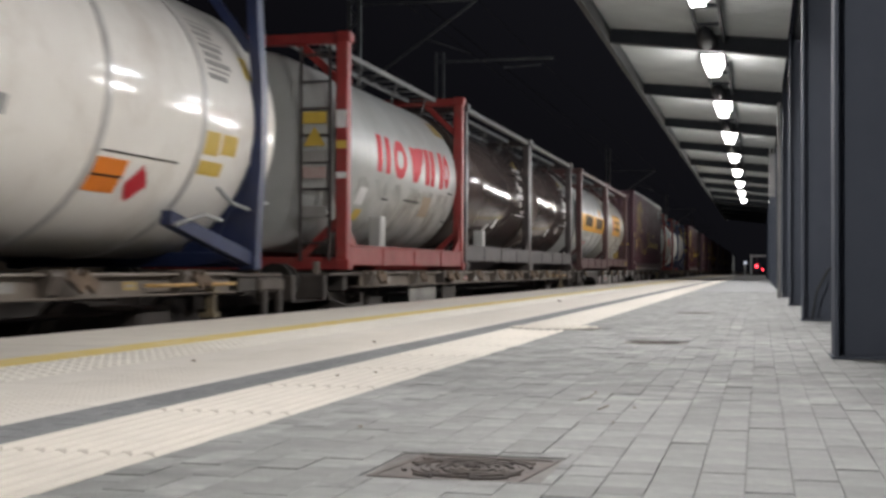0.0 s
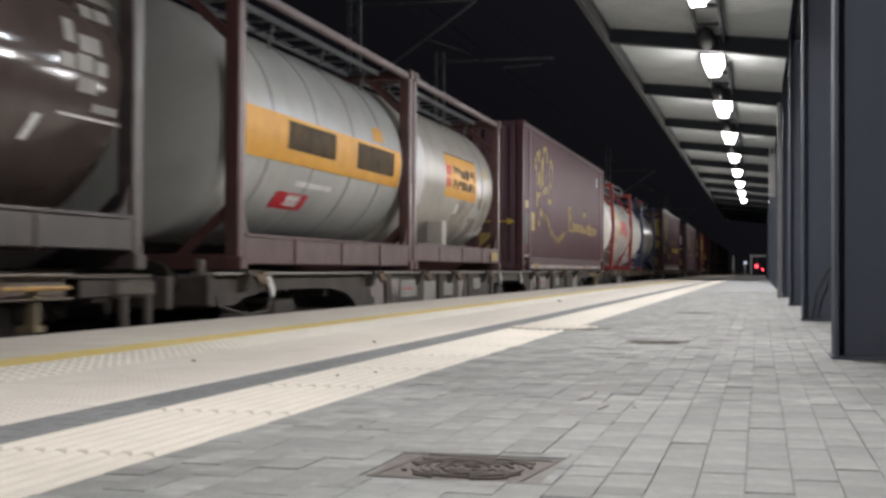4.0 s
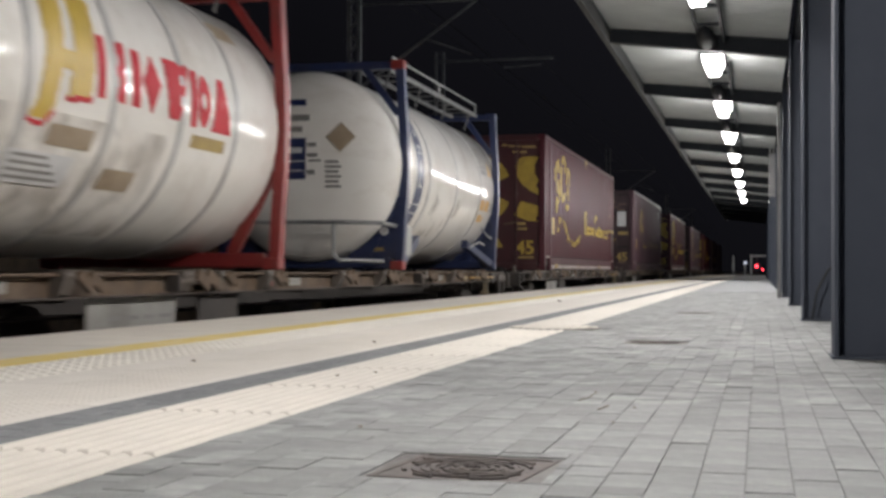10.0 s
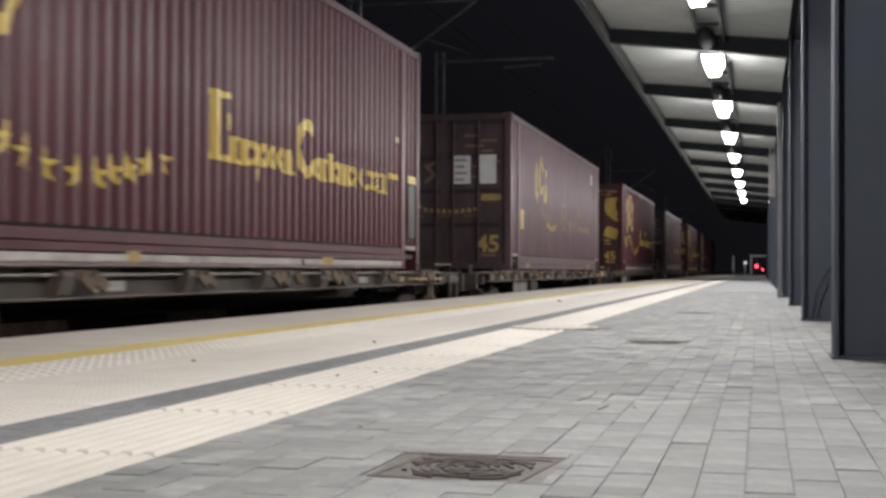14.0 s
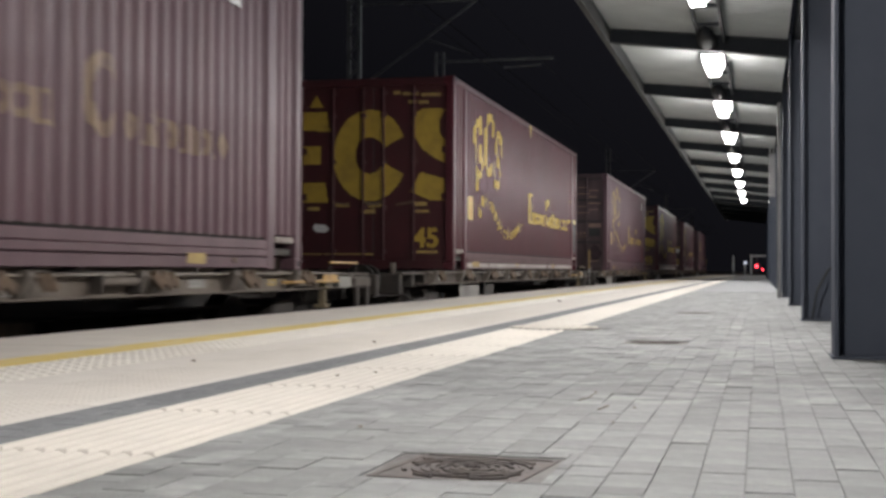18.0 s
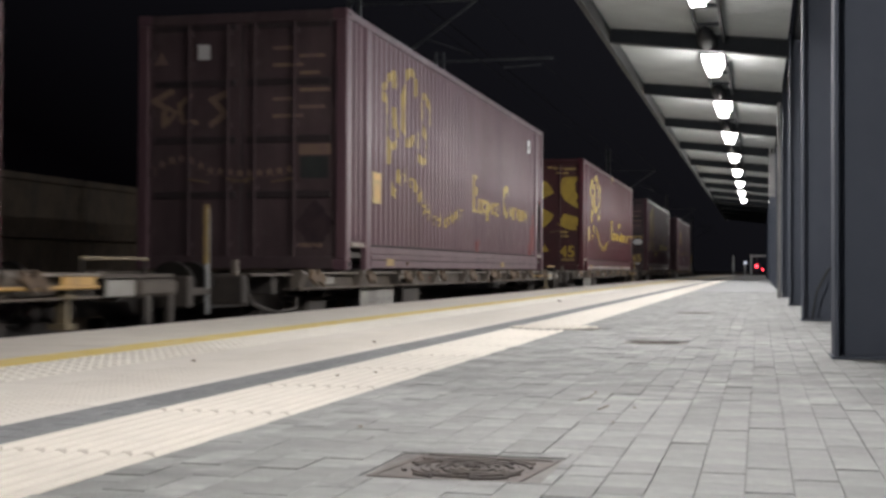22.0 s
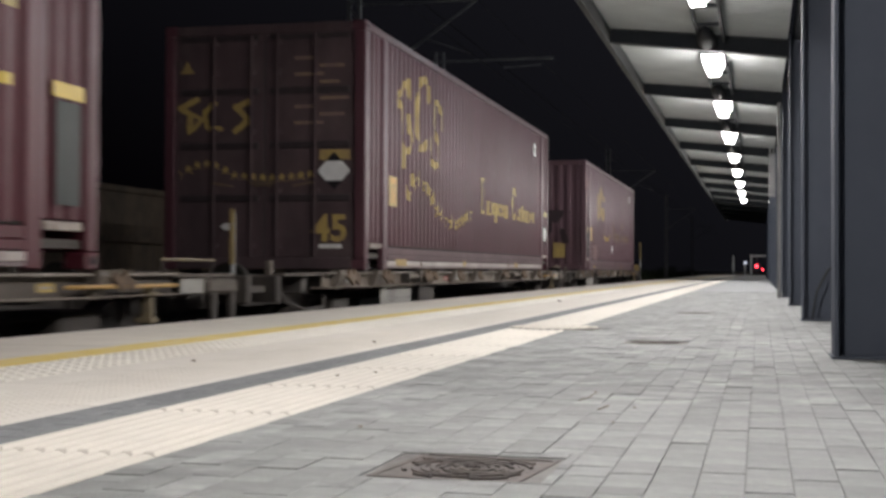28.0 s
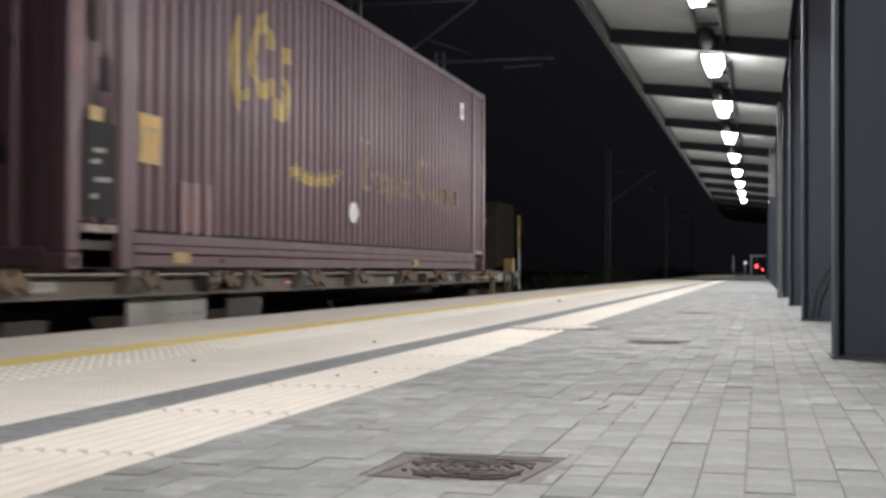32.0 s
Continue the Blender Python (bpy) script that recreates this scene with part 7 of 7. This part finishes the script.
def flat_wagon(centre, half, label, seed, steel="wagon_beam"):
    rng = random.Random(seed)
    s0 = centre - half
    th = rolling("freight_wagon", s0, 0.0, label=label, category="freight wagon", group="container wagons of the freight train")
    L_ = 2 * half
    for sx in (-1, 1):
        w0, w1 = sorted((sx * 1.13, sx * 1.15))
        f0, f1 = sorted((sx * 1.02, sx * 1.22))
        part("side_beam", bx(w0, w1, 1.5, L_ - 1.5, 0.185, 0.325), M[steel], th)
        part("top_flange", bx(f0, f1, 1.5, L_ - 1.5, 0.325, 0.345, b=0.004), M[steel if steel == "wagon_rust" else "pale_flange"], th, "pale top flange" if steel != "wagon_rust" else "rusty brown flange")
        part("bottom_flange", bx(f0, f1, 1.5, L_ - 1.5, 0.169, 0.185, b=0.004), M["wagon_mid" if steel == "wagon_rust" else "wagon_dusty"], th)
        # rollers between the container stops
        for y in ((3.9, 6.3, 8.1, 11.2, 13.4) if 139 < centre < 141 else (c0 + rng.uniform(-0.3, 0.3) for c0 in (5.0, 12.6))):
            r = part("stop_roller", rod(bmesh.new(), (sx * 1.225, y, 0.285), (sx * 1.225, y + 0.55, 0.285), 0.034, 10), M["wagon_dusty"], th, "worn round stop bar", True)
            for e in (y - 0.03, y + 0.55):
                part("roller_bracket", bx(*sorted((sx * 1.15, sx * 1.265)), e, e + 0.035, 0.20, 0.33, b=0.006), M["wagon_dark"], r)
        for k in range(9):
            spigot(th, 1.85 + k * (L_ - 4.6) / 8 + rng.uniform(-0.25, 0.25), sx, rng.choice((0.36, 0.42, 0.5)))
            if k in (2, 5, 6):
                spigot(th, 2.3 + k * (L_ - 4.6) / 8, sx, 0.24)
    part("centre_sill", bx(-0.35, 0.35, 0.06, L_ - 0.06, 0.0, 0.32), M["running_gear"], th)
    for k in range(8):
        y = 1.0 + k * (L_ - 2.0) / 7
        part("cross_member", bx(-1.12, 1.12, y - 0.08, y + 0.08, 0.14, 0.31), M["running_gear"], th)
    c = L_ / 2
    # hanging panels and brake gear between the bogies
    for y0, w, z0, m in ((c - 5.9, 1.45, -0.16, "wagon_pale"), (c - 4.0, 0.85, -0.16, "wagon_dark")):
        for sx in (-1, 1):
            part("hanging_panel", bx(*sorted((sx * 1.12, sx * 1.14)), y0, y0 + w, z0, 0.165, b=0.004), M[m], th, "pale hanging equipment panel" if m == "wagon_pale" else "")
    for y0, w, z0, z1, m in ((c - 7.4, 0.45, 0.22, 0.30, "wagon_pale"), (c - 2.6, 0.30, 0.22, 0.28, "red_label"), (c - 2.0, 0.5, 0.215, 0.295, "wagon_pale"), (c + 4.4, 0.35, 0.22, 0.29, "wagon_pale"), (c + 6.2, 0.22, 0.22, 0.28, "yellow_faded")):
        tab = part("wagon_label", bx(1.151, 1.154, y0, y0 + w, z0, z1), M[m], th)
        part("label_bar", bx(1.154, 1.1555, y0 + 0.04, y0 + w * 0.8, (z0 + z1) / 2 - 0.008, (z0 + z1) / 2 + 0.008), M["grey_mark"] if m != "red_label" else M["white_paint"], tab)
    part("inscription_plate", bx(1.151, 1.154, c + 1.2, c + 1.9, 0.20, 0.29), M["wagon_pale"], th)
    for k in range(4):
        raw_part("inscription_bar", [(1.146, c - 5.6 + 0.28 * k, 0.0), (1.146, c - 5.4 + 0.28 * k, 0.0), (1.146, c - 5.4 + 0.28 * k, 0.03), (1.146, c - 5.6 + 0.28 * k, 0.03)], [(0, 1, 2, 3)], M["grey_mark"], th)
    part("brake_cylinder", rod(bmesh.new(), (0.55, c - 0.6, -0.12), (0.55, c + 0.2, -0.12), 0.17, 14), M["running_gear"], th, "", True)
    part("air_tank", rod(bmesh.new(), (-0.5, c + 1.0, -0.14), (-0.5, c + 2.4, -0.14), 0.19, 14), M["running_gear"], th, "", True)
    bm = bmesh.new()
    rod(bm, (0.85, 2.0, 0.03), (0.85, L_ - 2.0, 0.03), 0.02, 6)
    part("brake_pipe", bm, M["running_gear"], th)
    bogie(th, 2.65)
    bogie(th, L_ - 2.65)
    buffers_and_steps(th, 0.0, 1)
    buffers_and_steps(th, L_, -1, pale=centre > 110)
    return th


HALF = 9.72
flat_wagon(8.0, HALF, "dusty grey container flat wagon carrying a tank", 1, "wagon_dusty")
flat_wagon(28.4, HALF, "dark rusty container flat wagon carrying three tanks", 2, "wagon_dusty")
flat_wagon(78.3, HALF, "dusty brown container flat wagon carrying two white tanks", 3, "wagon_rust")
for k, c in enumerate((98.9, 119.35, 139.85, 160.45, 180.9, 201.1)):
    wg = flat_wagon(c, HALF, "dusty grey container flat wagon carrying one long container", 4 + k, ("wagon_dark", "wagon_dusty", "wagon_mid", "wagon_mid", "wagon_mid", "wagon_dusty")[k])
    y = 2 * HALF
    part("upper_handrail", rod(bmesh.new(), (1.18, y - 0.72, 0.45), (1.18, y - 1.72, 0.45), 0.013, 8), M["yellow_rail" if k in (1, 3) else "tan_step"], wg, "raised handrail at the wagon end")
    for v in (0.74, 1.70):
        part("rail_upright", rod(bmesh.new(), (1.165, y - v, 0.33), (1.18, y - v, 0.455), 0.012, 6), M["wagon_dark"], wg)
    if k in (1, 2):
        part("orange_plate", bx(1.212, 1.226, y - 2.06, y - 1.60, 0.235, 0.322, b=0.004), M["yellow_rail"], wg, "worn orange plate behind the handrail")
    if k in (2, 4):
        marker_pole(wg, 2 * HALF + (0.46 if k == 2 else 0.03), 0.0, 0.42, 0.92, 1.16 if k == 2 else 1.05)
        part("pole_bracket", bx(0.98, 1.18, 2 * HALF + 0.04, 2 * HALF + 0.50, 0.16, 0.22, b=0.01), M["wagon_dark"], wg)
last = flat_wagon(221.25, HALF, "last container flat wagon with a yellow marker pole", 12)
marker_pole(last, 2 * HALF + 0.75, 0.0, 0.78, 1.42)
part("tail_bracket", bx(0.95, 1.18, 2 * HALF, 2 * HALF + 0.78, 0.24, 0.34, b=0.015), M["wagon_beam"], last)
part("tail_box", bx(0.98, 1.16, 2 * HALF + 0.1, 2 * HALF + 0.3, 0.34, 0.58, b=0.015), M["yellow_step"], last, "yellow tail lamp box")


def articulated_wagon():
    s0, L_ = 38.9, 29.1
    th = rolling("freight_wagon", s0, 0.0, label="dark articulated container wagon with deep side plates", category="freight wagon", group="container wagons of the freight train")
    arches = [2.4, 13.95, 25.6]
    for sx in (-1, 1):
        # deep side plate with an arch over each bogie
        vs, fs = [], []
        n = 180
        for i in range(n + 1):
            y = L_ * i / n
            low = -0.22
            for a in arches:
                d = abs(y - a) / 2.05
                if d < 1:
                    low = max(low, -0.22 + 0.40 * (1 - d ** 4) ** 0.5)
            if y < 0.6 or y > L_ - 0.6:
                low = max(low, 0.06)
            for x in (1.10, 1.16):
                vs += [(sx * x, y, low), (sx * x, y, 0.325)]
        for i in range(n):
            a, b = 4 * i, 4 * (i + 1)
            for f in ((a + 2, b + 2, b + 3, a + 3), (a, a + 1, b + 1, b), (a, b, b + 2, a + 2)):
                fs.append(f if sx > 0 else f[::-1])
        raw_part("side_plate", vs, fs, M["wagon_dark"], th)
        part("top_flange", bx(*sorted((sx * 1.02, sx * 1.23)), 0.06, L_ - 0.06, 0.325, 0.347, b=0.004), M["wagon_pale"], th)
        for y in (0.9, 4.9, 7.2, 9.1, 11.6, 16.4, 18.5, 20.6, 22.8, 27.6):
            spigot(th, y, sx, 0.30, "wagon_dark")
        for y in (5.6, 8.4, 10.4, 12.2, 17.2, 19.2, 21.4):
            part("plate_rib", bx(*sorted((sx * 1.16, sx * 1.20)), y - 0.12, y + 0.12, -0.18, 0.32, b=0.01), M["running_gear"], th)
        for y, w, z0, z1 in ((6.3, 0.8, 0.02, 0.24), (7.5, 0.7, -0.05, 0.22), (8.7, 0.6, 0.0, 0.2), (10.8, 0.55, 0.08, 0.24), (17.6, 0.8, -0.02, 0.22), (19.8, 0.5, 0.02, 0.2), (22.64, 0.72, -0.04, 0.25)):
            pl = part("inscription_panel", bx(*sorted((sx * 1.16, sx * 1.166)), y, y + w, z0, z1), M["wagon_pale"], th, "pale inscription panel")
            for k in range(3):
                z = z1 - 0.05 - 0.055 * k
                part("inscription_bar", bx(*sorted((sx * 1.166, sx * 1.169)), y + 0.05, y + w * (0.9 - 0.15 * k), z - 0.018, z), M["red_paint"] if w > 0.7 and k == 1 else M["grey_mark"], pl)
    for k, (y, w) in enumerate(((4.6, 1.6), (9.2, 1.5), (11.2, 1.1), (16.3, 1.2), (18.5, 1.0), (20.3, 1.3), (22.6, 0.9))):
        flat_marks("rubbed_patch", [(in_smear, (y, y + w, -0.16, 0.28, 3.7 * k, 0.10))], y, y + w, -0.16, 0.28, lambda u, z: (1.164, u, z), M["chalk_patch"], th, 0.03, "pale rubbed patch")
    for y in (12.9, 15.0, 1.4):
        bm = bmesh.new()
        beam(bm, (1.19, y, 0.32), (1.19, y + 0.16, 0.14), 0.03, 0.09)
        part("white_stripe", bm, M["white_paint"], th)
    part("centre_sill", bx(-0.35, 0.35, 0.06, L_ - 0.06, 0.0, 0.32), M["running_gear"], th)
    for k in range(12):
        y = 1.0 + k * (L_ - 2.0) / 11
        part("cross_member", bx(-1.09, 1.09, y - 0.08, y + 0.08, 0.1, 0.31), M["running_gear"], th)
    for a in arches:
        bogie(th, a)
    buffers_and_steps(th, 0.0, 1)
    buffers_and_steps(th, L_, -1)


articulated_wagon()

# ---- paving blocks ----
PW, PL = 0.0832, 0.162
rows_x = int((0.75 - STRIP1) / PW)
paving = tagged(empty("pavement", pose(0, 0, 0)), "grey rectangular concrete block paving in running bond", "pavement", kind="structure")


def blocked(x, y):
    for cx, cy in COVERS:
        if abs(x - cx) < 0.168 + PW * 0.5 and abs(y - cy) < 0.168 + PL * 0.65:
            return True
    return (Vector((x, y, 0)) - DISC).length < 0.33


def paver_verts(x, y, w, l, top):
    g, c = 0.0007, 0.0009
    x0, x1, y0, y1 = x - w / 2 + g, x + w / 2 - g, y - l / 2 + g, y + l / 2 - g
    return [(x0, y0, -0.012), (x1, y0, -0.012), (x1, y1, -0.012), (x0, y1, -0.012), (x0, y0, top - c), (x1, y0, top - c), (x1, y1, top - c), (x0, y1, top - c),
            (x0 + c, y0 + c, top), (x1 - c, y0 + c, top), (x1 - c, y1 - c, top), (x0 + c, y1 - c, top)]


PF = [(0, 1, 5, 4), (1, 2, 6, 5), (2, 3, 7, 6), (3, 0, 4, 7), (4, 5, 9, 8), (5, 6, 10, 9), (6, 7, 11, 10), (7, 4, 8, 11), (8, 9, 10, 11)]
near_pavers = {}
rest_v, rest_f = [], []
rng = random.Random(11)
count = 0
for i in range(rows_x):
    x = STRIP1 + PW * (i + 0.5)
    ends = [-1.0 - rng.uniform(0, PL)]
    while ends[-1] < 23.8:
        ends.append(ends[-1] + PL * rng.choices((0.5, 0.75, 1.0, 1.25), (1, 3, 5, 2))[0])
    for e0, e1 in zip(ends, ends[1:]):
        y, long = (e0 + e1) / 2, e1 - e0
        dz = rng.uniform(-0.0016, 0.0010)
        if blocked(x, y):
            # cut pieces against the covers
            cells = [(x - PW / 2, x + PW / 2, e0, e1)]
            for cx, cy in COVERS:
                e, kept = 0.170, []
                for a0, a1, b0, b1 in cells:
                    if a1 <= cx - e or a0 >= cx + e or b1 <= cy - e or b0 >= cy + e:
                        kept.append((a0, a1, b0, b1))
                        continue
                    kept += [(a0, cx - e, b0, b1), (cx + e, a1, b0, b1), (max(a0, cx - e), min(a1, cx + e), b0, cy - e), (max(a0, cx - e), min(a1, cx + e), cy + e, b1)]
                cells = [c for c in kept if c[1] - c[0] > 0.006 and c[3] - c[2] > 0.006]
            for a0, a1, b0, b1 in cells:
                if (Vector(((a0 + a1) / 2, (b0 + b1) / 2, 0)) - DISC).length > 0.31 + 0.3 * (a1 - a0):
                    k = len(rest_v)
                    rest_v += paver_verts((a0 + a1) / 2, (b0 + b1) / 2, a1 - a0, b1 - b0, dz)
                    rest_f += [tuple(k + q for q in f) for f in PF]
            continue
        if 2.0 < y < 3.9 and -0.95 < x < 0.5 and count < 298:
            count += 1
            kind = round(long, 3)
            if kind not in near_pavers:
                near_pavers[kind] = raw_part("paver", paver_verts(0, 0, PW, long, 0), PF, M["paver"], paving)
                near_pavers[kind].matrix_basis = pose(x, y, dz)
            else:
                share(near_pavers[kind], pose(x, y, dz, rng.uniform(-0.25, 0.25), rng.uniform(-0.4, 0.4), rng.uniform(-0.3, 0.3)), paving)
        else:
            k = len(rest_v)
            jx = rng.uniform(-0.0012, 0.0012)
            rest_v += paver_verts(x + jx, y, PW - rng.uniform(-0.0008, 0.0008), long - rng.uniform(0, 0.002), dz)
            rest_f += [tuple(k + q for q in f) for f in PF]
o = raw_part("pavers", rest_v, rest_f, M["paver_rest"], paving)
o["kind"] = "stuff"
tagged(part("pavement_side", bx(STRIP1 + PW * rows_x, WEST, P0, 24.0, -0.006, -0.001), M["paving_far"]), "grey paving beyond the columns", "pavement", kind="structure")

# small litter on the paving
M["litter"] = mat("dry_leaf_litter", (0.16, 0.11, 0.06), (0.09, 0.07, 0.05), 0.8, scale=20)
for i, (x, y, r) in enumerate(((-2.22, 5.03, 0.013), (-1.91, 6.57, 0.015), (-1.425, 4.445, 0.010), (-1.339, 4.624, 0.010), (-2.294, 15.67, 0.035), (-0.33, 3.66, 0.007), (-0.92, 3.05, 0.008), (-0.35, 3.3, 0.006), (-1.45, 2.2, 0.012))):
    bm = bmesh.new()
    for k in range(5):
        a = 2 * math.pi * k / 5
        bm.verts.new((r * math.cos(a) * (0.6 + 0.4 * (k % 2)), r * math.sin(a), 0.004 + 0.5 * r * (k % 2)))
    bm.faces.new(bm.verts)
    ob = part("dry_leaf", bm, M["litter"])
    ob.location = (x, y, 0.003 if x > STRIP1 or x < BAND0 else 0.006)
    tagged(ob, "small dry leaf lying on the platform", "leaf", "dry leaves on the platform")


twig = tagged(part("twig", tube(bmesh.new(), [(-0.499, 4.178, 0.006), (-0.484, 4.09, 0.008), (-0.487, 3.95, 0.007), (-0.51, 3.86, 0.005)], 0.0012, 5), M["litter"]), "thin curved dry twig lying on the paving", "twig")
twig = tagged(part("twig", tube(bmesh.new(), [(-0.425, 3.62, 0.005), (-0.407, 3.72, 0.006)], 0.0018, 5), M["litter"]), "short dry twig lying on the paving", "twig")

# ---- movement of the train ----
TRAVEL = [5.221, 16.846, 28.472, 40.164, 51.971, 63.930, 76.065, 88.390, 100.908, 113.614, 126.495, 139.533, 152.702, 165.974, 179.319, 192.76, 206.27]


def motions():
    for thing, s, z in MOVING:
        walk(thing, [(2.0 * i, pose(XC, s - d, z)) for i, d in enumerate(TRAVEL)])
    # the wheels roll on the rails, with rows every 0.08 s
    turns = []
    for k in range(401):
        t = 0.08 * k
        i = min(15, int(t / 2.0))
        d = TRAVEL[i] + (TRAVEL[i + 1] - TRAVEL[i]) * (t / 2.0 - i)
        turns.append((t, math.degrees(d / 0.46)))
    for axle, y in TURNING:
        walk(axle, [(t, pose(0, y, RAIL_Z + 0.46, a)) for t, a in turns])


motions()
